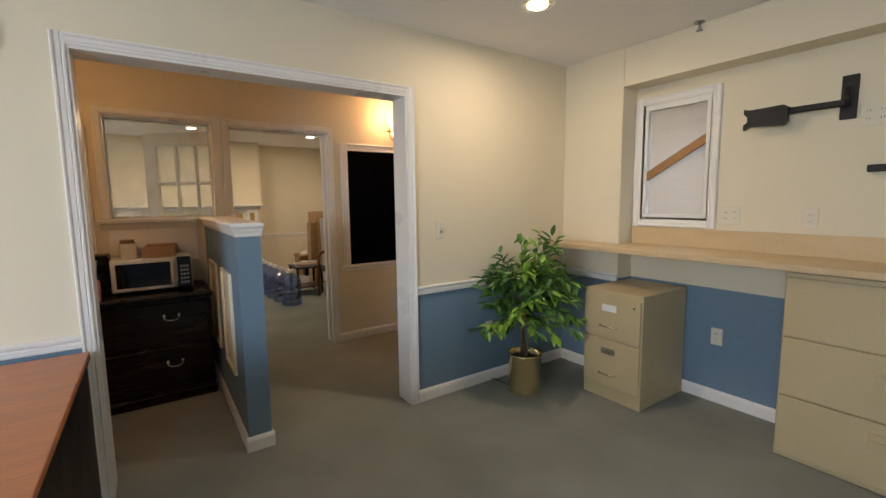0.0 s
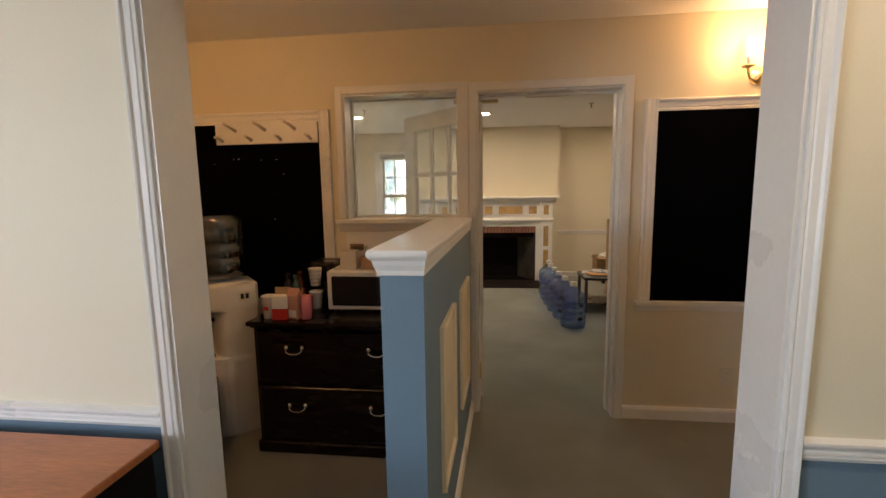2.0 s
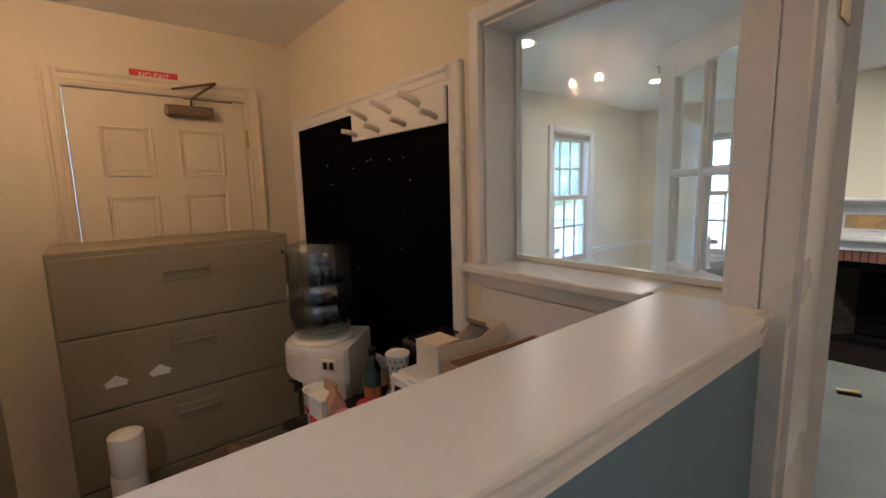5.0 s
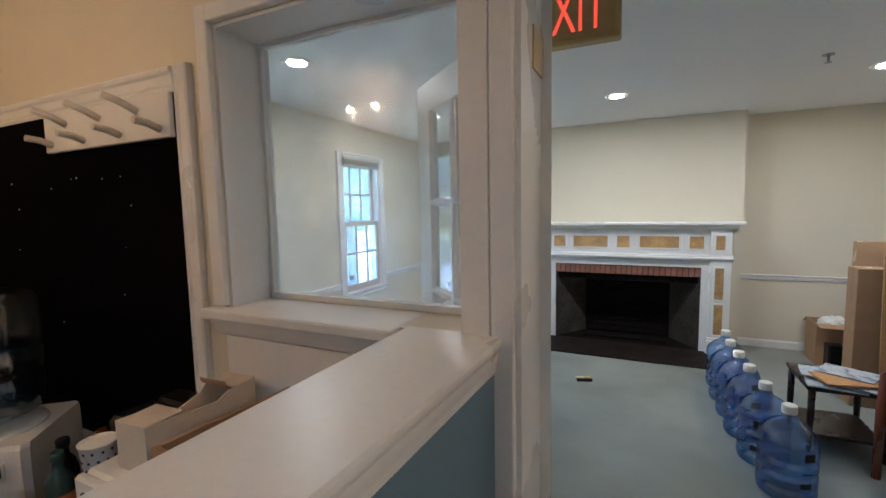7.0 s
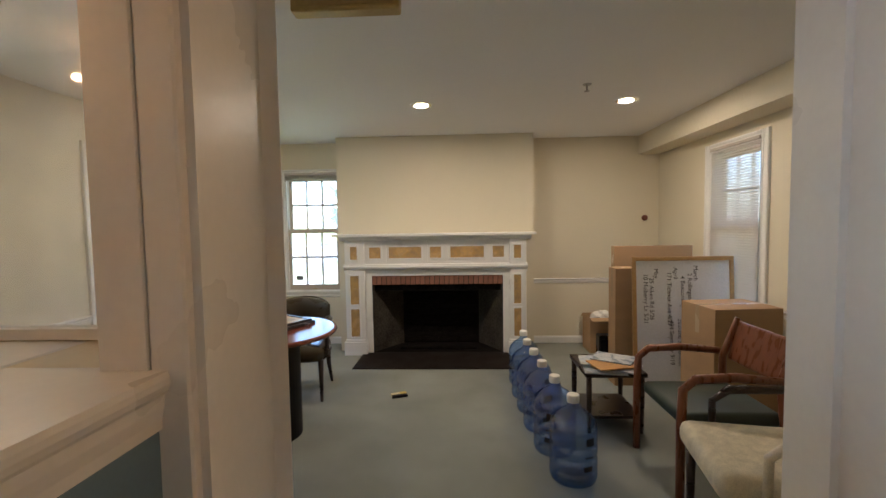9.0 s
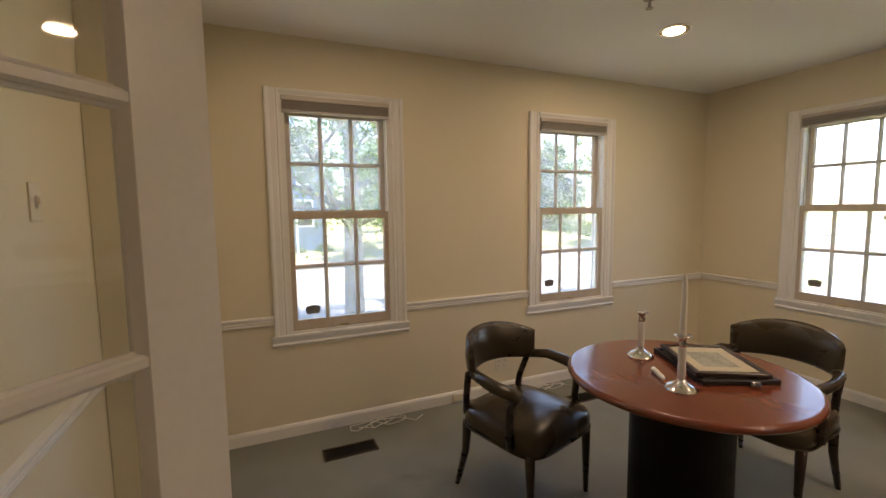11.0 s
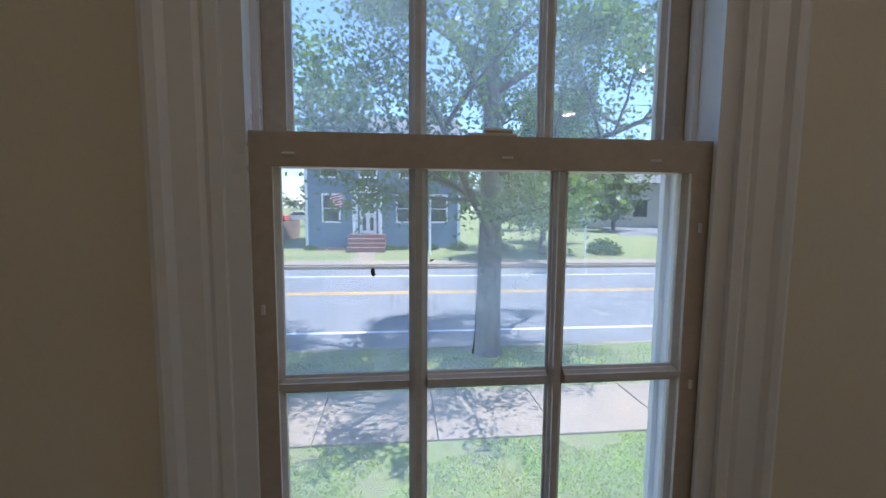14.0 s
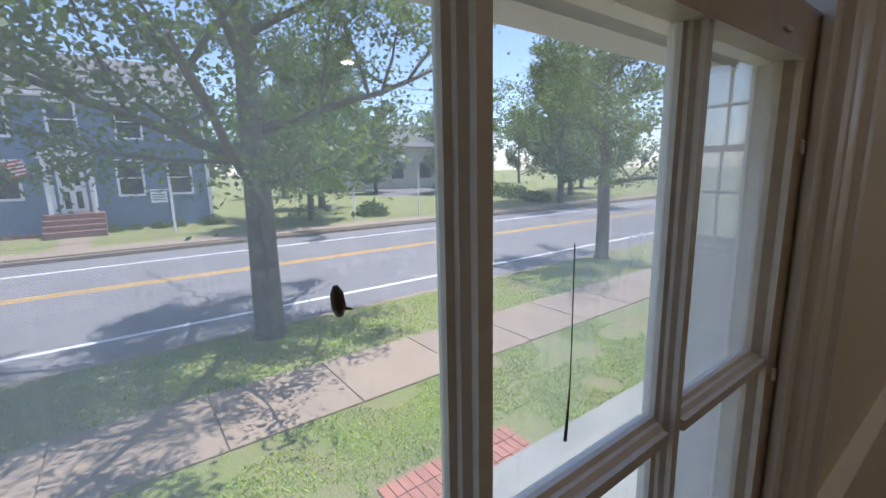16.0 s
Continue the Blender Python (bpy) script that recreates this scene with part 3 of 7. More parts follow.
def sash_window(name, x, y, rz, closed=False, near=False):
    """Double-hung window, six panes over six; local x along the wall, y outward, z up."""
    win = thing(name, x, y, 0, rz, "white painted double-hung window, six panes over six", kind="structure")
    bm = bmesh.new()
    w, z0, z1 = 0.345, 0.67, 2.09
    casing(bm, "y", -0.0005, -1, -w, w, z0, z1, 0.085, bottom=False)
    strip(bm, (-w - 0.1, -0.0005, z0 - 0.07), (w + 0.1, -0.0005, z0 - 0.07), (0, -1, 0), (0, 0, 1), [(0, -0.012), (0.016, 0), (0.022, 0.01), (0.016, 0.02), (0.026, 0.045), (0.03, 0.058), (0.03, 0.068), (0, 0.07)])
    part("casing", bm, TRIM, win)
    bm = bmesh.new()
    for a, b in ((-w, -0.327), (0.327, w)):
        box(bm, a, b, -0.004, 0.13, z0, z1)
    box(bm, -0.327, 0.327, -0.004, 0.13, 2.075, z1)
    box(bm, -0.327, 0.327, -0.004, 0.13, z0, 0.681)
    for a, b in ((-0.327, -0.318), (0.318, 0.327)):
        box(bm, a, b, 0.054, 0.07, 0.681, 2.075)
        box(bm, a, b, 0.112, 0.125, 0.681, 2.075)
        box(bm, a, b, -0.004, 0.004, 0.681, 2.075)
    part("frame", bm, TRIM, win)
    for nm, y0, gz0, gz1, fz0, fz1, gx in (("lower_sash", 0.008, 0.747, 1.389, 0.682, 1.434, 0.291), ("upper_sash", 0.074, 1.443, 2.035, 1.396, 2.074, 0.287)):
        bm = bmesh.new()
        fw = 0.3255
        box(bm, -fw, -gx, y0, y0 + 0.036, fz0, fz1)
        box(bm, gx, fw, y0, y0 + 0.036, fz0, fz1)
        box(bm, -gx, gx, y0, y0 + 0.036, gz1, fz1)
        box(bm, -gx, gx, y0, y0 + 0.036, fz0, gz0)
        for sx in (-1, 1):
            strip(bm, (sx * gx, y0 + 0.006, gz0), (sx * gx, y0 + 0.006, gz1), (-sx, 0, 0), (0, 1, 0), [(0, 0), (0.006, 0.008), (0.006, 0.018), (0, 0.018)])
        sash = part(nm, bm, SASH, win)
        bm = bmesh.new()
        pw = (2 * gx - 0.04) / 3
        bars = [-gx + pw + 0.01, gx - pw - 0.01]
        zm = (gz0 + gz1) / 2 + (0.022 if nm == "lower_sash" else 0)
        bar = [(0, -0.013), (0.004, -0.013), (0.006, -0.0095), (0.009, -0.009), (0.012, -0.005), (0.016, -0.0045), (0.016, 0.0045), (0.012, 0.005), (0.009, 0.009), (0.006, 0.0095), (0.004, 0.013), (0, 0.013), (-0.008, 0.009), (-0.008, -0.009)]
        for u in bars:
            strip(bm, (u, y0 + 0.018, gz0), (u, y0 + 0.018, gz1), (0, -1, 0), (1, 0, 0), bar)
        for a, b in ((-gx, bars[0] - 0.013), (bars[0] + 0.013, bars[1] - 0.013), (bars[1] + 0.013, gx)):
            strip(bm, (a, y0 + 0.018, zm), (b, y0 + 0.018, zm), (0, -1, 0), (0, 0, 1), bar)
        part("muntin", bm, MUNT, sash)
        edges = [-gx, bars[0], bars[1], gx]
        for i in range(3):
            for za, zb in ((gz0, zm), (zm, gz1)):
                p = box_part("pane", (edges[i] + 0.001, edges[i + 1] - 0.001, y0 + 0.019, y0 + 0.0215, za + 0.001, zb - 0.001), GLASS, sash)
                p.visible_shadow = False
        if nm == "lower_sash":
            bm = bmesh.new()
            box(bm, -0.03, 0.03, y0 - 0.006, y0 + 0.0005, 0.69, 0.698, 0.002)
            box(bm, -0.03, 0.03, y0 - 0.012, y0 - 0.006, 0.69, 0.70, 0.002)
            part("sash_lift", bm, DULLBRASS, sash)
            bm = bmesh.new()
            box(bm, -0.035, 0.035, y0 + 0.004, y0 + 0.03, 1.4335, 1.439, 0.002)
            box(bm, -0.012, 0.03, y0 + 0.006, y0 + 0.02, 1.439, 1.446, 0.003)
            part("sash_lock", bm, IVORY, sash)
            if near:
                for u, z in ((-0.27, 1.405), (0.02, 1.405), (0.235, 1.405), (0.307, 1.31), (0.307, 1.075), (-0.307, 1.2)):
                    box_part("clip", (u - 0.008, u + 0.008, y0 - 0.003, y0, z - 0.002, z + 0.002) if abs(u) < 0.3 else (u - 0.0025, u + 0.0025, y0 - 0.004, y0, z - 0.007, z + 0.007), WHITEP, sash, bevel=0.001)
    blind = thing("window_blind", 0, 0, 0, 0, "", "")
    blind.parent = win
    box_part("headrail", (-0.335, 0.335, -0.028, 0.0, 2.105, 2.135), BLIND, blind, bevel=0.003)
    if closed:
        slats(blind, -0.33, 0.33, -0.012, 0.72, 2.10, 62, BLIND, tilt=60)
    else:
        slats(blind, -0.33, 0.33, -0.013, 2.052, 2.102, 12, BLIND)
        box_part("bottom_rail", (-0.332, 0.332, -0.026, -0.001, 2.036, 2.049), BLIND, blind, bevel=0.003)
    return win


w1 = sash_window("window_1", XL, W1C, 90, near=True)
sash_window("window_2", XL, W2C, 90)
sash_window("window_3", W3C, YB, 0)
sash_window("window_4", XR, W4C, -90, closed=True)


def sticker(x, y, z, rz):
    bm = bmesh.new()
    n = 28
    vs = []
    for i in range(n):
        a = 2 * math.pi * i / n
        c, s = math.cos(a), math.sin(a)
        u = 0.046 * math.copysign(abs(c) ** 0.5, c) + 0.003 * math.sin(6 * a)
        v = 0.028 * math.copysign(abs(s) ** 0.5, s) + 0.003 * math.cos(8 * a)
        vs.append((u, v))
    lo = [bm.verts.new((u, 0, v)) for u, v in vs]
    hi = [bm.verts.new((u, 0.001, v)) for u, v in vs]
    bm.faces.new(lo)
    bm.faces.new(hi[::-1])
    for i in range(n):
        bm.faces.new((lo[i], lo[(i + 1) % n], hi[(i + 1) % n], hi[i]))
    ob = mesh_ob("window_sticker", bm, STICKER, None, "small dark scalloped sticker on the window pane", category="sticker", group="window stickers")
    ob.matrix_basis = pose(x, y, z, 0, 0, rz)


sticker(XL - 0.0305, 2.704, 0.804, 90)
sticker(XL - 0.0305, W2C - 0.2, 0.828, 90)
sticker(W3C - 0.2, YB + 0.0305, 0.828, 0)

# dead bug and spider thread on the glass
bm = bmesh.new()
tube(bm, [(0, 0, 0.012), (0, -0.002, 0.006), (0.001, -0.002, -0.004), (0.002, 0, -0.012)], [0.002, 0.0055, 0.006, 0.003], 8)
tube(bm, [(0.002, -0.001, -0.008), (0.007, -0.002, -0.007), (0.012, -0.001, -0.009)], [0.002, 0.0015, 0.001], 5)
bug = mesh_ob("dead_bug", bm, surf("bug_shell", (0.05, 0.028, 0.015), 0.5), None, "dried brown bug stuck on the window pane", category="insect")
bug.matrix_basis = pose(XL - 0.0245, 2.731, 1.247, 0, 0, 90) @ Matrix.Scale(0.5, 4)
bm = bmesh.new()
tube(bm, [(0, 0, 0.125), (0.0004, 0, 0.06), (0, 0, 0.035)], 0.0004, 5)
tube(bm, [(0, 0, 0.035), (-0.002, 0, 0.01), (-0.003, 0, 0.0), (-0.0015, 0, 0.004)], [0.0005, 0.001, 0.0012, 0.0006], 5)
th = mesh_ob("thread", bm, INK, None, "thin dark thread hanging on the window pane", category="thread")
th.matrix_basis = pose(XL - 0.024, 2.877, 1.127, 0, 0, 90)

# ---- office window with closed blind and a brace ----
wo = thing("window_5", 1.70, -0.8375, 0.108, -90, "small white framed window with closed blind and a wooden brace", kind="structure")
bm = bmesh.new()
casing(bm, "y", -0.0005, -1, -0.265, 0.265, 1.25, 2.17, 0.06, bottom=True)
for a, b in ((-0.265, -0.225), (0.225, 0.265)):
    box(bm, a, b, 0.0, 0.13, 1.25, 2.17)
box(bm, -0.225, 0.225, 0.0, 0.13, 2.13, 2.17)
box(bm, -0.225, 0.225, 0.0, 0.13, 1.25, 1.29)
part("frame", bm, TRIM, wo)
bm = bmesh.new()
for d in ((-0.225, 0.225, 0.10, 0.125, 1.99, 2.04), (-0.225, 0.225, 0.10, 0.125, 2.09, 2.13), (-0.225, -0.2, 0.10, 0.125, 1.29, 2.09), (0.2, 0.225, 0.10, 0.125, 1.29, 2.09)):
    box(bm, *d)
part("sash", bm, TRIM, wo)
p = box_part("pane", (-0.2, 0.2, 0.112, 0.115, 1.29, 2.09), GLASS, wo)
p.visible_shadow = False
bl = thing("window_blind", 0, 0, 0)
bl.parent = wo
slats(bl, -0.222, 0.222, 0.04, 1.30, 2.12, 50, surf("pale_blind_slat", (0.64, 0.58, 0.53), 0.45, var=0.05, bump=0.02), tilt=55)
bm = bmesh.new()
strip(bm, (-0.224, 0.0, 1.60), (0.224, 0.0, 1.86), (0, 1, 0), (0, 0, 1), [(0, -0.035), (0.022, -0.035), (0.022, 0.035), (0, 0.035)])
mesh_ob("brace", bm, surf("pine_stick", (0.36, 0.19, 0.075), 0.6, var=0.15, stretch=(1, 1, 6), bump=0.1), wo, "bare wooden stick wedged across the window")
wo.matrix_basis = wo.matrix_basis @ Matrix.Scale(0.913, 4)

# ---- doors ----
# french door, hinged at the parlour doorway and swung wide open
ang = math.degrees(math.atan2(0.545, -0.615))
fd = thing("french_door", -0.832, 1.77, 0.012, ang, "white painted fifteen-pane french door standing wide open", "door")
bm = bmesh.new()
LW, LH = 0.815, 2.025
st = 0.122
box(bm, 0.004, st, -0.035, 0, 0, LH, 0.002)
box(bm, LW - st, LW, -0.035, 0, 0, LH, 0.002)
box(bm, st, LW - st, -0.0345, -0.0005, LH - 0.11, LH, 0)
box(bm, st, LW - st, -0.0345, -0.0005, 0, 0.22, 0)
part("frame", bm, TRIM, fd)
bm = bmesh.new()
gw, gh = LW - 2 * st, LH - 0.33
mb = [(0, -0.015), (0.004, -0.015), (0.007, -0.011), (0.012, -0.010), (0.017, -0.006), (0.017, 0.006), (0.012, 0.010), (0.007, 0.011), (0.004, 0.015), (0, 0.015), (-0.004, 0.015), (-0.007, 0.011), (-0.012, 0.010), (-0.017, 0.006), (-0.017, -0.006), (-0.012, -0.010), (-0.007, -0.011), (-0.004, -0.015)]
for i in (1, 2):
    u = st + gw * i / 3
    strip(bm, (u, -0.0175, 0.22), (u, -0.0175, LH - 0.11), (0, -1, 0), (1, 0, 0), mb)
for j in range(1, 5):
    z = 0.22 + gh * j / 5
    for i in range(3):
        strip(bm, (st + gw * i / 3 + 0.015 * (i > 0), -0.0175, z), (st + gw * (i + 1) / 3 - 0.015 * (i < 2), -0.0175, z), (0, -1, 0), (0, 0, 1), mb)
for sx, u in ((1, st), (-1, LW - st)):
    strip(bm, (u, -0.0175, 0.22), (u, -0.0175, LH - 0.11), (0, -1, 0), (sx, 0, 0), [(-0.017, 0), (0.017, 0), (0.004, 0.009), (-0.004, 0.009)])
part("muntin", bm, TRIM, fd)
for i in range(3):
    for j in range(5):
        p = box_part("pane", (st + gw * i / 3 + 0.001, st + gw * (i + 1) / 3 - 0.001, -0.019, -0.016, 0.22 + gh * j / 5 + 0.001, 0.22 + gh * (j + 1) / 5 - 0.001), CLEAR, fd)
        p.visible_shadow = False
for z in (0.23, 1.90):
    bm = bmesh.new()
    box(bm, -0.8335, -0.829, 1.69, 1.783, z - 0.045, z + 0.045, 0.001)
    tube(bm, [(-0.836, 1.787, z - 0.046), (-0.836, 1.787, z + 0.046)], 0.006, 8)
    h = mesh_ob("hinge", bm, DULLBRASS, None, "tarnished brass butt hinge on the white door jamb", category="hinge", group="door hinges")

# back door with six panels
bd = thing("door_1", -3.40, 0.925, 0.005, 90, "cream painted six-panel door, shut, behind a cabinet", kind="structure")
DOORP = surf("cream_door_paint", (0.70, 0.62, 0.46), 0.42, var=0.03, bump=0.06)
bm = bmesh.new()
box(bm, -0.40, 0.40, 0.0, 0.04, 0, 2.07, 0.002)
part("leaf", bm, DOORP, bd)
for u in (-0.28, 0.06):
    for z0, z1 in ((0.2, 0.78), (0.93, 1.55), (1.65, 1.90)):
        bm = bmesh.new()
        for a, b, up in (((u, 0, z0), (u, 0, z1), (1, 0, 0)), ((u + 0.22, 0, z0), (u + 0.22, 0, z1), (-1, 0, 0)), ((u + 0.018, 0, z0), (u + 0.202, 0, z0), (0, 0, 1)), ((u + 0.018, 0, z1), (u + 0.202, 0, z1), (0, 0, -1))):
            strip(bm, a, b, (0, -1, 0), up, [(0, 0), (0.008, 0.004), (0.004, 0.014), (0, 0.018)])
        box(bm, u + 0.03, u + 0.19, -0.005, -0.0005, z0 + 0.03, z1 - 0.03, 0.003)
        part("panel", bm, DOORP, bd)
bm = bmesh.new()
casing(bm, "x", -3.3795, 1, 0.515, 1.335, 0, 2.085, 0.07)
box(bm, -3.50, -3.376, 0.515, 0.522, 0, 2.085)
box(bm, -3.50, -3.376, 1.328, 1.335, 0, 2.085)
box(bm, -3.50, -3.376, 0.522, 1.328, 2.078, 2.085)
mesh_ob("trim_back_door", bm, DOORP, kind="structure")
bm = bmesh.new()
box(bm, -3.378, -3.37, 1.322, 1.336, 1.82, 1.92, 0.001)
tube(bm, [(-3.368, 1.329, 1.82), (-3.368, 1.329, 1.92)], 0.006, 8)
mesh_ob("hinge", bm, DULLBRASS, None, "dull brass hinge on the cream back door", category="hinge", group="door hinges")
dc = thing("door_closer", -3.40, 0.95, 2.0, 90, "bronze coloured door closer on the back door", "door closer")
BRONZE = surf("bronze_enamel", (0.16, 0.11, 0.07), 0.35, 0.7, bump=0.04)
bm = bmesh.new()
box(bm, -0.02, 0.21, -0.055, 0.0, -0.03, 0.03, 0.012, 2)
part("body", bm, BRONZE, dc)
bm = bmesh.new()
box(bm, 0.06, 0.30, -0.075, -0.067, 0.055, 0.062)
tube(bm, [(0.10, -0.05, 0.03), (0.10, -0.07, 0.06), (0.22, -0.10, 0.15)], 0.007, 8)
tube(bm, [(0.22, -0.10, 0.15), (0.02, -0.03, 0.11)], 0.006, 8)
part("arm", bm, BRONZE, dc)
ne = thing("no_exit_sign", -3.379, 0.90, 2.166, 90, "red plastic sign with white words above the back door", "sign")
box_part("plate", (-0.105, 0.105, -0.004, 0, -0.024, 0.024), RED, ne, bevel=0.001)
writing("words", "NO EXIT", 0.034, PAPER, ne, pose(0, -0.005, 0))

# ---- black covered openings on the entry wall ----


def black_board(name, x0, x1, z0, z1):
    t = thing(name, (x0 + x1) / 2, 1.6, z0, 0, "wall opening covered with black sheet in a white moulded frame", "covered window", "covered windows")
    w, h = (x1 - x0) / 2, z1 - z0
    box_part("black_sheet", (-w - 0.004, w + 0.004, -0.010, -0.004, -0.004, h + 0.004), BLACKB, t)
    bm = bmesh.new()
    casing(bm, "y", -0.0005, -1, -w, w, 0, h, 0.07)
    strip(bm, (-w - 0.09, -0.0005, -0.035), (w + 0.09, -0.0005, -0.035), (0, -1, 0), (0, 0, 1), [(0, -0.03), (0.01, -0.03), (0.012, 0), (0.03, 0.008), (0.03, 0.028), (0, 0.034)])
    part("frame", bm, TRIM, t)
    return t


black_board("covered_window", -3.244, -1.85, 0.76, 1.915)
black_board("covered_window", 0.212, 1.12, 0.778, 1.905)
bm = bmesh.new()
for i in range(12):
    u, z = random.uniform(-3.2, -1.9), random.uniform(1.1, 1.75)
    r = random.uniform(0.0012, 0.003)
    box(bm, u - r, u + r, 1.5885, 1.5895, z - r, z + r)
mesh_ob("plaster_specks", bm, PAPER, None, "tiny white specks on the black sheet", category="specks", kind="stuff")
pg = thing("peg_rail", -2.2, 1.589, 1.85, 0, "white painted board with seven wooden coat pegs", "coat rack")
box_part("board", (-0.345, 0.345, -0.018, 0.0, -0.065, 0.065), TRIM, pg, bevel=0.003)
PEG = surf("peg_paint", (0.62, 0.58, 0.50), 0.4, bump=0.05)
for i in range(7):
    u = -0.30 + i * 0.10
    up = i % 2
    bm = bmesh.new()
    z = 0.03 if up else -0.03
    tube(bm, [(u, -0.017, z - 0.01), (u - 0.02 * up, -0.05, z + 0.002 + 0.012 * up), (u - 0.04 * up, -0.09, z + 0.006 + 0.026 * up)], [0.011, 0.011, 0.0105], 12)
    part("peg", bm, PEG, pg)

# ---- fireplace ----
MX, MY = -0.83, 5.80


def fx(p):
    return -1.942 + (p - 541) * 0.006589


ch = thing("fireplace", MX, MY, 0, 0, "white painted mantelpiece with ochre marble insets round a sooty brick firebox", "fireplace")


def loc(x0, x1, y0, y1, z0, z1):
    return (x0 - MX, x1 - MX, y0 - MY, y1 - MY, z0, z1)


fl, fr_ = fx(601), fx(827)
bm = bmesh.new()
box(bm, *loc(cl, cr, 6.02, YB - 0.002, 1.0, 2.489))
box(bm, *loc(cl, fl, 6.02, YB - 0.002, 0, 1.0))
box(bm, *loc(fr_, cr, 6.02, YB - 0.002, 0, 1.0))
part("chimney_breast", bm, CREAM, ch)
pl0, pl1, pr0, pr1 = fx(556), fx(590), fx(838), fx(866)
for a, b in ((pl0, pl1), (pr0, pr1)):
    bm = bmesh.new()
    box(bm, *loc(a, b, 5.87, 6.018, 0.16, 1.0), 0.003)
    box(bm, *loc(a - 0.02, b + 0.02, 5.835, 6.018, 0.0, 0.15), 0.003)
    box(bm, *loc(a - 0.01, b + 0.01, 5.85, 6.018, 0.15, 0.175), 0.004)
    box(bm, *loc(a, b, 5.865, 6.018, 1.03, 1.31), 0.003)
    part("pilaster", bm, TRIM, ch)
bm = bmesh.new()
for a, b in ((pl1, fl), (fr_, pr0)):
    box(bm, *loc(a + 0.001, b, 5.90, 6.018, 0, 0.9))
box(bm, *loc(pl1 + 0.001, pr0 - 0.001, 5.90, 6.018, 0.9, 1.31))
part("surround", bm, TRIM, ch)
bm = bmesh.new()
strip(bm, (pl0 - 0.015 - MX, 5.90 - MY, 0.99), (pr1 + 0.015 - MX, 5.90 - MY, 0.99), (0, -1, 0), (0, 0, 1), [(0, -0.05), (0.012, -0.05), (0.016, -0.02), (0.05, 0.0), (0.055, 0.02), (0.045, 0.028), (0.045, 0.04), (0, 0.045)])
strip(bm, (pl0 - 0.05 - MX, 5.90 - MY, 1.30), (pr1 + 0.05 - MX, 5.90 - MY, 1.30), (0, -1, 0), (0, 0, 1), [(-0.1, 0), (0.03, 0), (0.04, 0.012), (0.06, 0.02), (0.075, 0.04), (0.08, 0.048), (-0.1, 0.048)])
part("cornice", bm, TRIM, ch)
bm = bmesh.new()
box(bm, *loc(-1.965, 0.30, 5.79, 6.019, 1.349, 1.377), 0.005, 2)
part("shelf", bm, TRIM, ch)
# marble insets with small frames
for a, b, z0, z1, yf in [(fx(566), fx(578), 1.09, 1.235, 5.865), (fx(845), fx(857), 1.09, 1.235, 5.865)] + [(fx(p), fx(q), 1.10, 1.225, 5.90) for p, q in ((598, 618), (632, 688), (703, 722), (738, 795), (810, 829))] + [(fx(p), fx(q), z0, z1, 5.87) for p, q in ((565, 580), (845, 857)) for z0, z1 in ((0.58, 0.905), (0.21, 0.525))]:
    box_part("marble_inset", loc(a, b, yf - 0.003, yf + 0.002, z0, z1), MARBLE, ch, "veined ochre marble panel" if a == fx(566) else "")
    bm = bmesh.new()
    e = 0.014
    for d in ((a - e, a, z0 - e, z1 + e), (b, b + e, z0 - e, z1 + e), (a, b, z1, z1 + e), (a, b, z0 - e, z0)):
        box(bm, *loc(d[0], d[1], yf - 0.014, yf + 0.001, d[2], d[3]))
    part("inset_frame", bm, TRIM, ch)
# raised blocks between the frieze panels
for p, q in ((619, 630), (690, 701), (724, 736), (797, 808)):
    box_part("frieze_block", loc(fx(p) + 0.012, fx(q) - 0.012, 5.88, 5.901, 1.06, 1.30), TRIM, ch)
# firebox
bm = bmesh.new()
bl_, br_, yb = fl + 0.30, fr_ - 0.26, 6.33
q = [(fl, 5.93), (bl_, yb), (br_, yb), (fr_, 5.93)]
vs = [[bm.verts.new((x - MX, y - MY, z)) for x, y in q] for z in (0.012, 0.90)]
for i in range(3):
    f = bm.faces.new((vs[0][i], vs[0][i + 1], vs[1][i + 1], vs[1][i]))
    f.material_index = 1 if i == 1 else 0
f = bm.faces.new(vs[0])
f.material_index = 1
f = bm.faces.new(vs[1][::-1])
f.material_index = 1
ob = part("firebox", bm, (FIREWALL, SOOT), ch, "smoke blackened firebox with splayed cheeks")
mod = ob.modifiers.new("thickness", "SOLIDIFY")
mod.thickness, mod.offset = 0.06, 1
bm = bmesh.new()
box(bm, *loc(fl + 0.01, fr_ - 0.01, 5.96, 6.0, 0.72, 0.795))
part("lintel", bm, SOOT, ch)
nb = 27
bw = (fr_ - fl) / nb
bm = bmesh.new()
box(bm, -bw / 2 + 0.004, bw / 2 - 0.004, 0, 0.085, -0.05, 0.05, 0.003)
first = part("brick", bm, BRICK, ch)
for i in range(nb):
    ob = first if i == 0 else new("brick", first.data)
    ob.parent = ch
    ob.matrix_basis = pose(fl + bw * (i + 0.5) - MX, 5.915 + random.uniform(-0.003, 0.003) - MY, 0.845 + random.uniform(-0.002, 0.002))
bm = bmesh.new()
box(bm, *loc(fl, fr_, 5.925, 6.0, 0.795, 0.899))
part("mortar", bm, FIREWALL, ch)
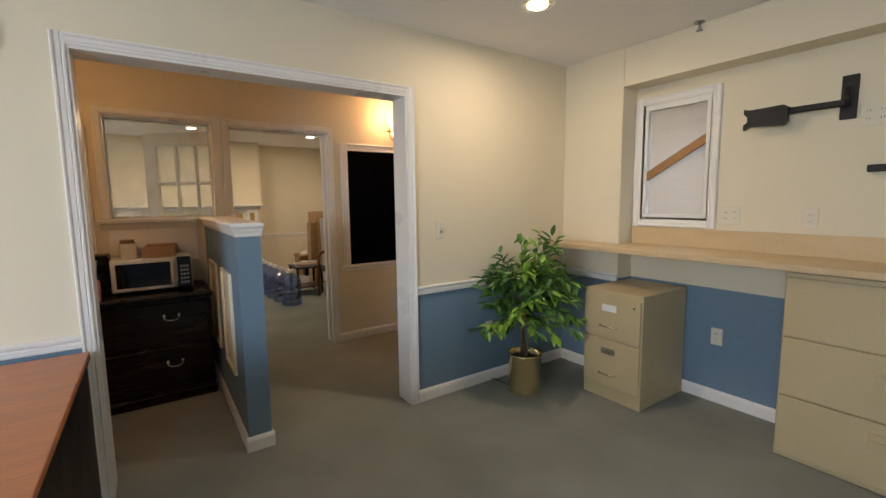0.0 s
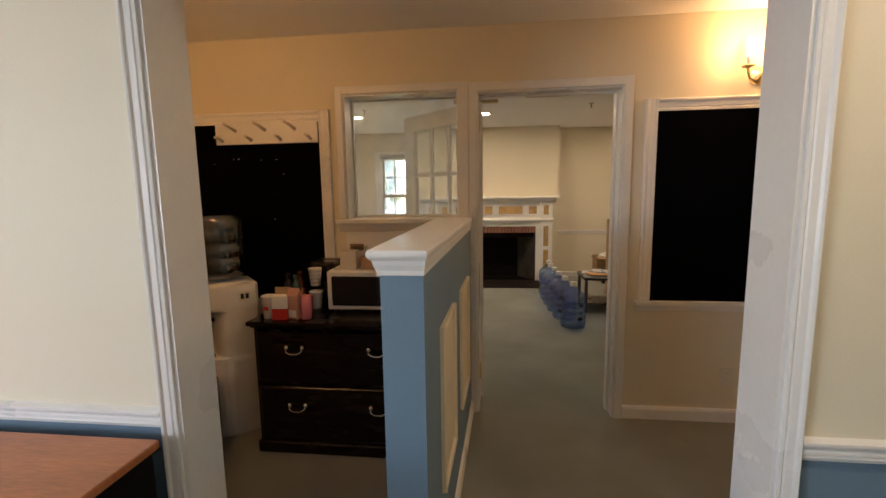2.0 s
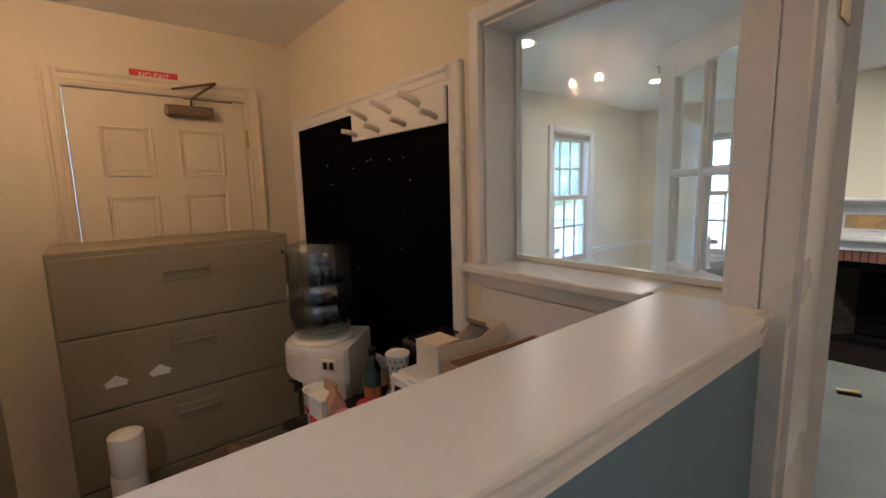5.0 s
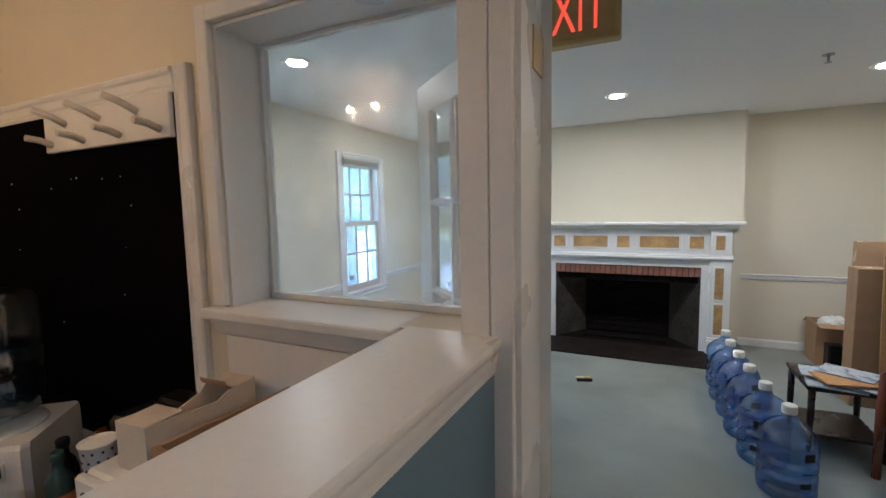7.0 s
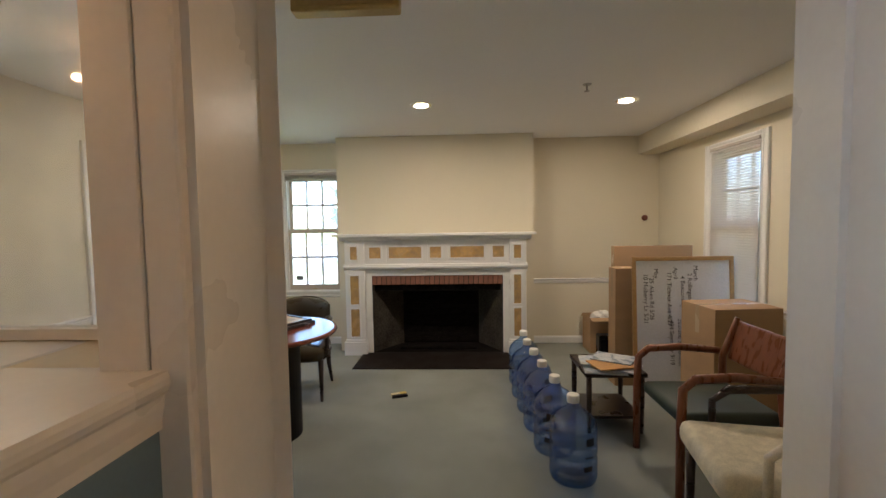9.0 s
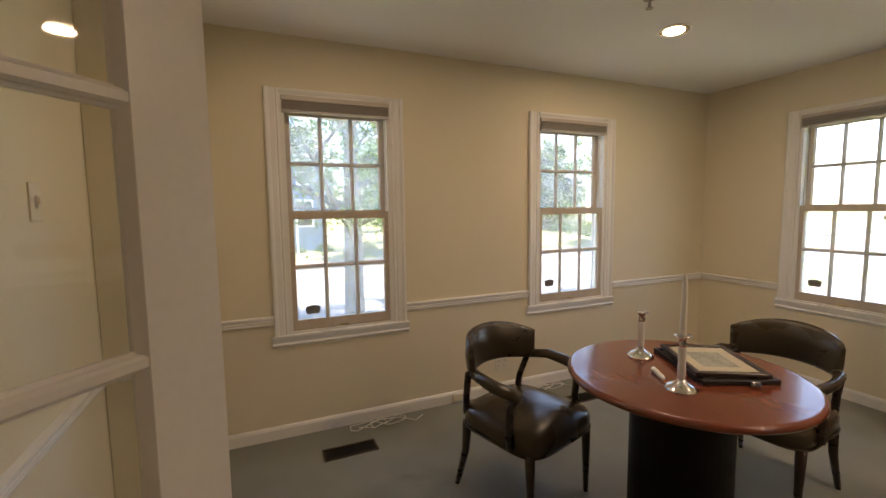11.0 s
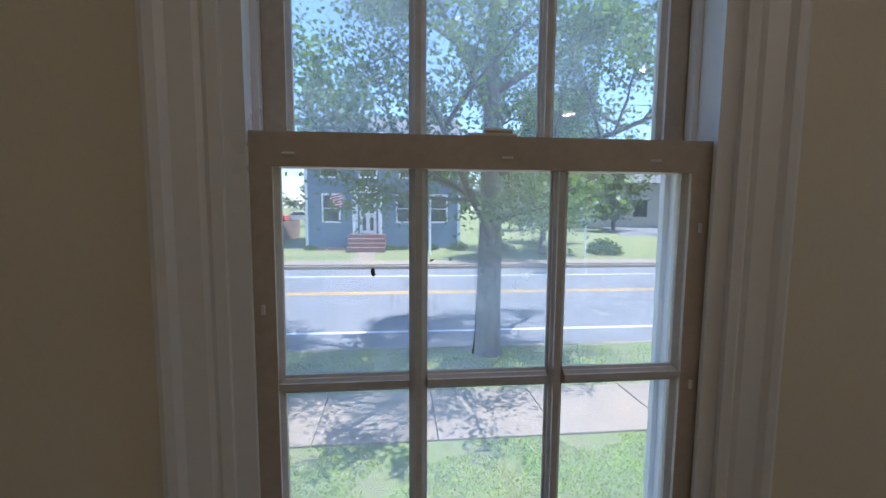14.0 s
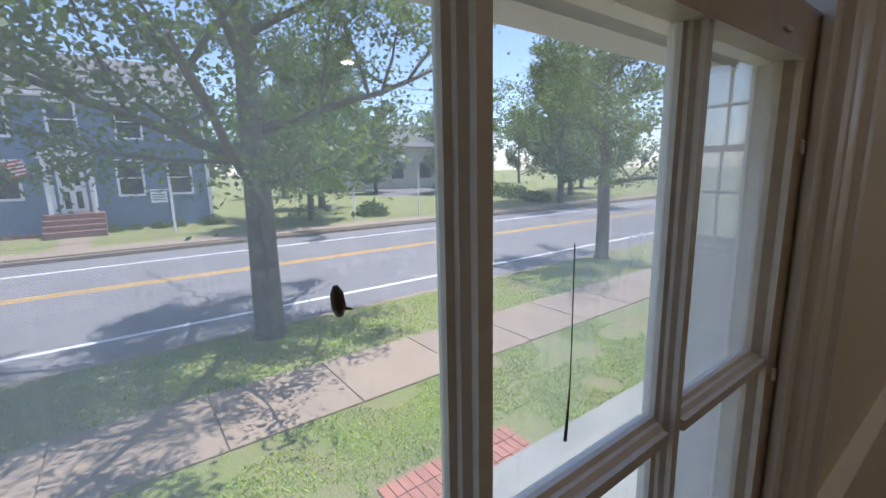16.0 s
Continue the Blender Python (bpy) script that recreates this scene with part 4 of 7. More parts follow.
# back brick courses
bm = bmesh.new()
box(bm, -0.10, 0.10, -0.012, 0.01, -0.03, 0.03, 0.004)
first = part("firebrick", bm, SOOT, ch)
k = 0
for r in range(11):
    for c in range(5):
        x = bl_ + 0.11 + c * 0.215 + (0.1 if r % 2 else 0)
        if x > br_ - 0.1:
            continue
        ob = first if k == 0 else new("firebrick", first.data)
        k += 1
        ob.parent = ch
        ob.matrix_basis = pose(x - MX, yb - 0.004 + random.uniform(-0.004, 0.004) - MY, 0.06 + r * 0.07)
bm = bmesh.new()
box(bm, *loc(-1.655, 0.01, 5.36, 5.93, 0.002, 0.014), 0.003)
part("hearth", bm, SLATE, ch, "dark worn slate hearth slab")
bm = bmesh.new()
box(bm, *loc(-1.25, -0.35, 6.02, 6.06, 0.014, 0.05), 0.006)
part("ash_lip", bm, SOOT, ch)

# ---- recessed lights, sprinklers, sign ----
BULB = glow("lamp_glow", (1.0, 0.80, 0.52), 3.0)
GOLDREF = surf("reflector", (0.78, 0.70, 0.52), 0.25, 0.9, bump=0.01)


def downlight(x, y, z, watts):
    t = thing("recessed_light", x, y, z, 0, "round recessed ceiling light with white trim, lit", "ceiling light", "recessed ceiling lights")
    bm = bmesh.new()
    n = 28
    prof = [(0.085, -0.003), (0.095, -0.006), (0.10, -0.004), (0.10, 0.0)]
    loops = [[bm.verts.new((r * math.cos(2 * math.pi * i / n), r * math.sin(2 * math.pi * i / n), h)) for i in range(n)] for r, h in prof]
    for a, b in zip(loops, loops[1:]):
        for i in range(n):
            bm.faces.new((a[i], a[(i + 1) % n], b[(i + 1) % n], b[i]))
    part("trim_ring", bm, TRIM, t)
    bm = bmesh.new()
    ring(bm, [(0.083, -0.0045), (0.084, -0.001)], 28)
    part("reflector", bm, GOLDREF, t)
    bm = bmesh.new()
    ring(bm, [(0.05, -0.0125), (0.058, -0.010), (0.06, -0.0055)], 24)
    part("bulb", bm, BULB, t)
    lamp("recessed_lamp", "AREA", (x, y, z - 0.03), watts, WARM, 0.14)


for x, y, z, wt in ((-0.842, 4.79, 2.49, 2.0), (0.88, 4.81, 2.49, 2.05), (-2.57, 4.74, 2.49, 1.2), (-2.60, 2.90, 2.49, 0.55), (0.452, -0.68, 2.5, 1.35)):
    downlight(x, y, z, wt)


def sprinkler(x, y, z):
    t = thing("sprinkler", x, y, z, 0, "small metal fire sprinkler head under the ceiling", "sprinkler", "ceiling sprinklers")
    bm = bmesh.new()
    ring(bm, [(0.03, -0.006), (0.032, 0.0)], 16)
    part("plate", bm, STEEL, t)
    bm = bmesh.new()
    ring(bm, [(0.008, -0.045), (0.008, -0.006)], 10)
    ring(bm, [(0.018, -0.052), (0.02, -0.049), (0.006, -0.045)], 12)
    part("head", bm, STEEL, t)


for s in ((-2.336, 4.27, 2.49), (0.428, 4.36, 2.49), (1.50, -1.06, 2.5)):
    sprinkler(*s)

ex = thing("exit_sign", -0.882, 2.53, 2.49, 0, "gold framed exit sign with red letters hung from the ceiling", "sign")
GOLD = surf("gold_enamel", (0.46, 0.34, 0.13), 0.35, 0.5, bump=0.03)
bm = bmesh.new()
box(bm, -0.18, 0.18, -0.03, 0.03, -0.315, -0.055, 0.008, 2)
part("housing", bm, GOLD, ex)
bm = bmesh.new()
box(bm, -0.06, 0.06, -0.02, 0.02, -0.0545, 0.0)
part("canopy", bm, GOLD, ex)
REDGLOW = glow("exit_red", (0.9, 0.07, 0.02), 0.10)
for s, rz in ((-1, 0), (1, 180)):
    box_part("face", (-0.16, 0.16, s * 0.0305 - 0.001, s * 0.0305 + 0.001, -0.30, -0.07), surf("sign_face", (0.40, 0.29, 0.11), 0.4, 0.4), ex)
    writing("letters", "EXIT", 0.235, REDGLOW, ex, pose(0, s * 0.033, -0.203, 0, 0, rz) @ Matrix.Diagonal((0.54, 1, 1, 1)))
    for d in (-1, 1):
        bm = bmesh.new()
        vs = [bm.verts.new(c) for c in ((d * 0.15, s * 0.033, -0.165), (d * 0.135, s * 0.033, -0.14), (d * 0.135, s * 0.033, -0.19))]
        up = [bm.verts.new(v.co + Vector((0, s * 0.001, 0))) for v in vs]
        bm.faces.new(vs)
        bm.faces.new(up[::-1])
        for i in range(3):
            bm.faces.new((vs[i], vs[(i + 1) % 3], up[(i + 1) % 3], up[i]))
        part("arrow", bm, surf("dark_red", (0.2, 0.02, 0.01), 0.5), ex)

# ---- sconces ----
FLAME = glow("bulb_glow", (1.0, 0.62, 0.30), 2.0)


def sconce(x, y, z, rz, watts):
    t = thing("wall_sconce", x, y, z, rz, "brass two-armed candle wall sconce, lit", "wall lamp", "brass wall sconces")
    bm = bmesh.new()
    ring(bm, [(0.045, 0.0), (0.05, 0.006), (0.042, 0.016), (0.02, 0.024), (0.012, 0.04)], 20)
    bmesh.ops.rotate(bm, verts=bm.verts, matrix=Matrix.Rotation(radians(90), 3, "X"))
    part("backplate", bm, BRASS, t)
    m = pose(x, y, z, 0, 0, rz)
    for s in (-1, 1):
        bm = bmesh.new()
        pts = [(0, -0.03, 0), (s * 0.04, -0.06, -0.035), (s * 0.085, -0.085, -0.03), (s * 0.10, -0.09, 0.005), (s * 0.10, -0.09, 0.03)]
        tube(bm, pts, [0.006, 0.006, 0.006, 0.006, 0.007], 10)
        ring(bm, [(0.008, 0.02), (0.03, 0.03), (0.032, 0.036), (0.012, 0.04)], 14, s * 0.10, -0.09)
        arm = part("arm", bm, BRASS, t)
        bm = bmesh.new()
        ring(bm, [(0.010, 0.04), (0.010, 0.12)], 12, s * 0.10, -0.09)
        part("candle_sleeve", bm, WAX, arm)
        bm = bmesh.new()
        ring(bm, [(0.006, 0.12), (0.014, 0.135), (0.015, 0.15), (0.008, 0.17), (0.002, 0.185)], 12, s * 0.10, -0.09)
        part("bulb", bm, FLAME, arm)
        if watts:
            lamp("sconce_lamp", "POINT", m @ Vector((s * 0.10, -0.135, 0.16)), watts, TUNG, 0.02)


sconce(0.74, 1.599, 2.08, 0, 0.62)
sconce(-2.35, 0.161, 2.09, 180, 0.58)

# ---- office things ----
dk = thing("desk", -2.55, -0.06, 0, 0, "office desk with cherry laminate top and black end panel", "desk")
box_part("desktop", (-0.9, 0.845, -1.75, 0.0, 0.727, 0.757), CHERRY, dk, "reddish cherry laminate top with dark edge", 0.003)
box_part("edge_band", (-0.9, 0.8465, -1.7515, -0.0005, 0.7275, 0.734), BLACKLAM, dk)
box_part("end_panel", (0.80, 0.835, -1.74, -0.02, 0.0, 0.727), BLACKLAM, dk)
box_part("end_panel", (-0.89, -0.86, -1.74, -0.02, 0.0, 0.727), BLACKLAM, dk)
box_part("modesty_panel", (-0.86, 0.80, -0.10, -0.08, 0.15, 0.727), BLACKLAM, dk)

ct = thing("counter", 1.25, 0, 0, 0, "long built-in maple laminate counter with backsplash", "counter")
bm = bmesh.new()
box(bm, 0, 0.268, -0.537, -0.002, 1.022, 1.06, 0.006, 2)
box(bm, 0, 0.448, -5.0, -0.538, 1.022, 1.06, 0.006, 2)
part("worktop", bm, COUNTER, ct)
box_part("backsplash", (0.43, 0.448, -5.0, -0.54, 1.06, 1.187), COUNTER, ct)


def pull(bm, x, y0, y1, z):
    tube(bm, [(x, y0, z), (x - 0.022, y0 + 0.006, z), (x - 0.022, y1 - 0.006, z), (x, y1, z)], 0.005, 8)


fc = thing("filing_cabinet", 1.13, -0.98, 0, 0, "tan enamelled two-drawer metal filing cabinet under the counter", "filing cabinet")
box_part("body", (0.004, 0.55, 0.0, 0.44, 0.0, 0.775), TAN, fc, bevel=0.004)
for z0, z1 in ((0.10, 0.43), (0.44, 0.735)):
    d = box_part("drawer", (-0.012, 0.0035, 0.008, 0.432, z0, z1), TAN, fc, bevel=0.003)
    bm = bmesh.new()
    pull(bm, -0.012, 0.17, 0.30, z0 + 0.09)
    part("handle", bm, CHROME, d, "chrome drawer handle")
    box_part("label_holder", (-0.016, -0.0125, 0.18, 0.29, z1 - 0.10, z1 - 0.055), CHROME if z0 < 0.3 else PAPER, d)
bm = bmesh.new()
tube(bm, [(-0.012, 0.05, 0.69), (-0.02, 0.05, 0.69)], 0.009, 10)
part("lock", bm, CHROME, fc)
bm = bmesh.new()
box(bm, -0.015, -0.0125, 0.19, 0.28, 0.742, 0.762)
part("latch_plate", bm, TAN, fc)


def lateral(name, x, y, w, d, h, n, material, label, kick=0.03):
    """Wide drawer cabinet whose front faces +x locally turned by rz; built with front at local -y."""
    t = new(name)
    tagged(t, label, "filing cabinet")
    box_part("body", (-w / 2, w / 2, 0.004, d, 0, h), material, t, bevel=0.004)
    hh = (h - kick - 0.02) / n
    for i in range(n):
        z0 = kick + i * hh
        dr = box_part("drawer", (-w / 2 + 0.008, w / 2 - 0.008, -0.014, 0.0035, z0 + 0.003, z0 + hh - 0.004), material, t, bevel=0.003)
        bm = bmesh.new()
        box(bm, -0.09, 0.09, -0.020, -0.0145, z0 + hh * 0.58, z0 + hh * 0.82, 0.002)
        box(bm, -0.085, 0.085, -0.030, -0.020, z0 + hh * 0.70, z0 + hh * 0.715, 0.001)
        part("handle", bm, material, dr)
        box_part("card", (-0.075, 0.075, -0.0225, -0.0205, z0 + hh * 0.725, z0 + hh * 0.80), material, dr)
    return t


lt = lateral("filing_cabinet", 0, 0, 0.92, 0.37, 1.012, 3, TAN, "wide tan three-drawer lateral file under the counter end")
lt.matrix_basis = pose(1.305, -2.12, 0, 0, 0, -90)
OLD = lateral("filing_cabinet", 0, 0, 0.92, 0.45, 1.345, 4, OLIVE, "tall olive four-drawer lateral file against the back door")
OLD.matrix_basis = pose(-2.835, 0.87, 0, 0, 0, 90)
for u, z in ((-0.295, 0.79), (-0.14, 0.795)):
    bm = bmesh.new()
    strip(bm, (u, -0.0155, z), (u, -0.0145, z), (1, 0, 0), (0, 0, 1), [(-0.036, -0.015), (0.036, -0.015), (0.036, 0.0), (0.046, 0.0), (0.0, 0.034), (-0.046, 0.0), (-0.036, 0.0)])
    part("paper_house", bm, PAPER, OLD, "torn paper house shape taped on the drawer")
bm = bmesh.new()
tube(bm, [(0.42, -0.014, 1.26), (0.42, -0.022, 1.26)], 0.011, 10)
part("lock", bm, CHROME, OLD)

# television bracket on the wall
tv = thing("tv_bracket", 1.70, -1.759, 1.934, -90, "black steel swing-arm television wall bracket, empty", "tv bracket")
BLKS = surf("black_steel", (0.012, 0.012, 0.012), 0.45, 0.3, bump=0.05)
bm = bmesh.new()
box(bm, -0.035, 0.035, -0.012, 0, -0.12, 0.11, 0.003)
for z in (-0.09, 0.0, 0.08):
    tube(bm, [(0, -0.012, z), (0, -0.02, z)], 0.008, 8)
part("wall_plate", bm, BLKS, tv)
bm = bmesh.new()
box(bm, -0.25, 0.0, -0.06, -0.035, -0.055, -0.02, 0.006)
tube(bm, [(0, -0.045, -0.06), (0, -0.045, 0.04)], 0.018, 10)
part("arm", bm, BLKS, tv)
bm = bmesh.new()
strip(bm, (0, -0.10, 0), (0, -0.065, 0), (1, 0, 0), (0, 0, 1), [(-0.46, -0.125), (-0.43, -0.11), (-0.26, -0.12), (-0.24, -0.10), (-0.24, -0.02), (-0.26, -0.005), (-0.43, -0.01), (-0.46, 0.0), (-0.46, -0.03), (-0.44, -0.05), (-0.44, -0.08), (-0.46, -0.095)])
part("head", bm, BLKS, tv)
br2 = thing("tv_bracket", 1.70, -1.951, 1.546, -90, "small black wall bracket", "bracket")
bm = bmesh.new()
box(bm, -0.09, 0.14, -0.05, 0, -0.018, 0.018, 0.004)
part("bar", bm, BLKS, br2)


def plate(x, y, z, rz, kind="outlet", wide=False):
    nm = "light_switch" if kind == "switch" else "wall_outlet"
    t = thing(nm, x, y, z, rz, "ivory plastic light switch plate on the wall" if kind == "switch" else "ivory plastic electrical outlet plate on the wall", "switch" if kind == "switch" else "outlet")
    w = 0.06 if wide else 0.036
    box_part("cover", (-w, w, -0.006, 0, -0.058, 0.058), IVORY, t, bevel=0.002)
    if kind == "switch":
        bm = bmesh.new()
        box(bm, -0.005, 0.005, -0.018, -0.006, -0.004, 0.016, 0.001)
        part("toggle", bm, IVORY, t)
        box_part("slot", (-0.009, 0.009, -0.0068, -0.0055, -0.02, 0.02), STEEL, t)
    else:
        for sx in ((-0.027, 0.027) if wide else (0,)):
            for z in (-0.02, 0.02):
                s = box_part("socket", (sx - 0.016, sx + 0.016, -0.009, -0.006, z - 0.014, z + 0.014), IVORY, t, bevel=0.001)
                for u in (-0.006, 0.006):
                    box_part("slot", (sx + u - 0.001, sx + u + 0.001, -0.0095, -0.0088, z - 0.004, z + 0.006), INK, s)


plate(0.232, 0, 1.2, 0, "switch")
plate(0.672, 0, 0.42, 0)
plate(1.70, -1.22, 1.286, -90, wide=True)
plate(1.70, -1.636, 1.277, -90)
plate(1.70, -1.184, 0.46, -90)
plate(1.70, -1.868, 1.825, -90, wide=True)
plate(0.69, 1.6, 0.30, 0)
plate(-2.357, 1.78, 1.48, 180, "switch")
plate(XL, 3.91, 0.40, 90)
plate(XL + 0.001, 4.10, 0.24, 90, wide=True)
plate(-3.38, 0.40, 1.15, 90, "switch")
bm = bmesh.new()
box(bm, -0.035, 0.035, -0.045, 0, -0.06, 0.05, 0.008, 2)
sn = mesh_ob("motion_sensor", bm, IVORY, None, "ivory plastic security sensor box on the wall", category="sensor")
sn.matrix_basis = pose(-1.945, 0, 2.09)
box_part("lens", (-0.022, 0.022, -0.048, -0.0445, 0.0, 0.03), PAPER, sn)
box_part("sensor_light", (-0.004, 0.004, -0.0465, -0.0445, -0.03, -0.024), INK, sn)

# ---- potted ficus ----
pt = thing("potted_plant", 0.77, -0.29, 0, 0, "artificial ficus with glossy green leaves in a brass cylinder pot", "plant")
bm = bmesh.new()
POT = surf("brushed_brass", (0.92, 0.76, 0.44), 0.17, 1.0, var=0.05, scale=30, fine=120, bump=0.01, stretch=(1, 1, 0.1), rvar=0.05)
ring(bm, [(0.118, 0.0), (0.122, 0.006), (0.12, 0.02), (0.12, 0.275), (0.126, 0.282), (0.126, 0.292), (0.118, 0.292), (0.114, 0.28), (0.112, 0.24)], 40)
part("pot", bm, POT, pt, "brushed brass cylinder pot")
bm = bmesh.new()
ring(bm, [(0.001, 0.24), (0.113, 0.245)], 24, cap=False)
part("moss", bm, surf("dry_moss", (0.06, 0.05, 0.025), 0.95, var=0.5, scale=30, bump=0.6), pt)
rs = random.Random(4)
bmS = bmesh.new()
leaf_v, leaf_f, leaf_m = [], [], []


def leaf(p, d, size, mat_i):
    """A pointed folded leaf."""
    d = d.normalized()
    side = d.cross(Vector((rs.uniform(-0.4, 0.4), rs.uniform(-0.4, 0.4), 1))).normalized()
    up = side.cross(d)
    b = len(leaf_v)
    w = size * 0.19
    fold = w * 0.5
    curve = -size * 0.14
    for along, half, drop in ((0, 0, 0), (0.22, 0.75, 0.1), (0.5, 1.0, 0.35), (0.78, 0.6, 0.7)):
        c = p + d * (size * along) + up * (curve * drop)
        if half == 0:
            leaf_v.append(c)
        else:
            leaf_v.extend((c + side * w * half + up * fold * half, c, c - side * w * half + up * fold * half))
    leaf_v.append(p + d * size + up * curve * 1.3)
    fs = [(b, b + 1, b + 2), (b, b + 2, b + 3)]
    for k in (1, 4):
        fs += [(b + k, b + k + 3, b + k + 4, b + k + 1), (b + k + 1, b + k + 4, b + k + 5, b + k + 2)]
    fs += [(b + 7, b + 10, b + 8), (b + 8, b + 10, b + 9)]
    leaf_f.extend(fs)
    leaf_m.extend([mat_i] * len(fs))


for i in range(3):
    a = i * 2.1
    tube(bmS, [(0.02 * math.cos(a), 0.02 * math.sin(a), 0.22), (0.03 * math.cos(a + 1), 0.03 * math.sin(a + 1), 0.42), (0.06 * math.cos(a), 0.05 * math.sin(a), 0.82)], [0.011, 0.009, 0.006], 7)
for i in range(80):
    a, el = rs.uniform(0, 2 * math.pi), rs.uniform(-0.05, 1.2)
    z0 = rs.uniform(0.52, 0.82)
    L = rs.uniform(0.24, 0.38) * (1.15 if el > 0.9 else 1.0)
    if i == 0:
        a, el, z0, L = 3.6, 1.35, 0.84, 0.36
    d = Vector((math.cos(a) * math.cos(el), math.sin(a) * math.cos(el), math.sin(el)))
    p0 = Vector((0.03 * math.cos(a), 0.03 * math.sin(a), z0))
    pts = []
    for k in range(6):
        s = k / 5
        q = p0 + d * L * s + Vector((0, 0, -0.10 * s * s * (1 if el < 1 else 0.3)))
        q.y = min(q.y, 0.26)
        pts.append(q)
    tube(bmS, pts, [0.0035, 0.003, 0.0025, 0.002, 0.0015, 0.001], 5)
    # bright green only on some branches that don't point at the wall
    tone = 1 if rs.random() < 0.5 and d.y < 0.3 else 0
    for k in range(15):
        s = 0.2 + 0.8 * k / 14
        j = min(4, int(s * 5))
        q = pts[j].lerp(pts[j + 1], s * 5 - j)
        dd = (pts[5] - pts[0]).normalized() * 0.7 + Vector((rs.uniform(-1, 1), rs.uniform(-1, 1), rs.uniform(-0.9, 0.35)))
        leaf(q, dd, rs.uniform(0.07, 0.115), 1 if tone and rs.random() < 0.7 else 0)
part("stem", bmS, surf("ficus_bark", (0.12, 0.085, 0.05), 0.8, bump=0.3), pt)
me = bpy.data.meshes.new("leaves")
me.from_pydata(leaf_v, [], leaf_f)
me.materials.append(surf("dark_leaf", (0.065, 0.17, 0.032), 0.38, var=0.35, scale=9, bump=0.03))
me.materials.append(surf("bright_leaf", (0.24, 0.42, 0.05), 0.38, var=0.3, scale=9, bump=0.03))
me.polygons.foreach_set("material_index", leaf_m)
lv = new("foliage", me)
lv.parent = pt
bm = bmesh.new()
tube(bm, [(0.66, -0.05, 0.02), (0.64, -0.09, 0.05), (0.66, -0.16, 0.045), (0.72, -0.24, 0.008), (0.76, -0.30, 0.006)], 0.004, 6)
mesh_ob("power_cord", bm, BLACKP, None, "thin black cord on the carpet by the plant", category="cord")

# ---- entry things ----
cz = thing("credenza", -1.59, 1.04, 0, 0, "dark mahogany lateral credenza with bail handles", "cabinet")
box_part("body", (-0.47, 0.475, 0.0, 0.535, 0.05, 0.74), DARKWOOD, cz, bevel=0.004)
box_part("plinth", (-0.485, 0.485, -0.012, 0.54, 0.0, 0.07), DARKWOOD, cz, bevel=0.008)
bm = bmesh.new()
box(bm, -0.49, 0.49, -0.045, 0.545, 0.75, 0.775, 0.008, 2)
box(bm, -0.48, 0.482, -0.02, 0.54, 0.735, 0.7505, 0.004)
part("top", bm, DARKWOOD, cz)
for z0, z1 in ((0.09, 0.40), (0.42, 0.72)):
    d = box_part("drawer", (-0.45, 0.455, -0.016, 0.002, z0, z1), DARKWOOD, cz, bevel=0.006)
    for u in (-0.23, 0.23):
        bm = bmesh.new()
        zc = z0 + 0.21
        tube(bm, [(u - 0.045, -0.02, zc), (u - 0.043, -0.035, zc - 0.02), (u - 0.02, -0.04, zc - 0.032), (u + 0.02, -0.04, zc - 0.032), (u + 0.043, -0.035, zc - 0.02), (u + 0.045, -0.02, zc)], 0.0035, 7)
        for s in (-0.045, 0.045):
            ring(bm, [(0.012, zc - 0.012), (0.014, zc), (0.010, zc + 0.012)], 10, u + s, -0.019)
        part("handle", bm, CHROME, d, "antique silver bail handle")

mw = thing("microwave", -1.445, 1.20, 0.776, 0, "white countertop microwave oven with black door glass on the credenza", "microwave")
box_part("body", (-0.245, 0.245, 0.02, 0.34, 0.015, 0.245), WHITEP, mw, bevel=0.008)
box_part("door", (-0.243, 0.135, -0.002, 0.0195, 0.02, 0.243), WHITEP, mw, bevel=0.006)
box_part("door_glass", (-0.215, 0.105, -0.005, -0.0005, 0.045, 0.215), surf("smoked_glass", (0.006, 0.006, 0.008), 0.08, bump=0), mw, bevel=0.004)
bm = bmesh.new()
tube(bm, [(0.118, -0.003, 0.045), (0.118, -0.025, 0.06), (0.118, -0.028, 0.13), (0.118, -0.025, 0.205), (0.118, -0.003, 0.22)], 0.009, 8)
part("handle", bm, WHITEP, mw)
box_part("control_panel", (0.15, 0.236, -0.002, 0.0195, 0.02, 0.243), BLACKP, mw, bevel=0.004)
box_part("display", (0.165, 0.222, -0.0035, -0.0015, 0.205, 0.228), surf("green_display", (0.02, 0.05, 0.045), 0.2), mw)
for r in range(5):
    for c in range(3):
        box_part("key", (0.166 + c * 0.02, 0.181 + c * 0.02, -0.0035, -0.0015, 0.045 + r * 0.03, 0.063 + r * 0.03), STEEL, mw)
for u in (-0.2, 0.2):
    for v in (0.05, 0.3):
        bm = bmesh.new()
        ring(bm, [(0.014, 0.0), (0.016, 0.016)], 10, u, v)
        part("foot", bm, BLACKP, mw)


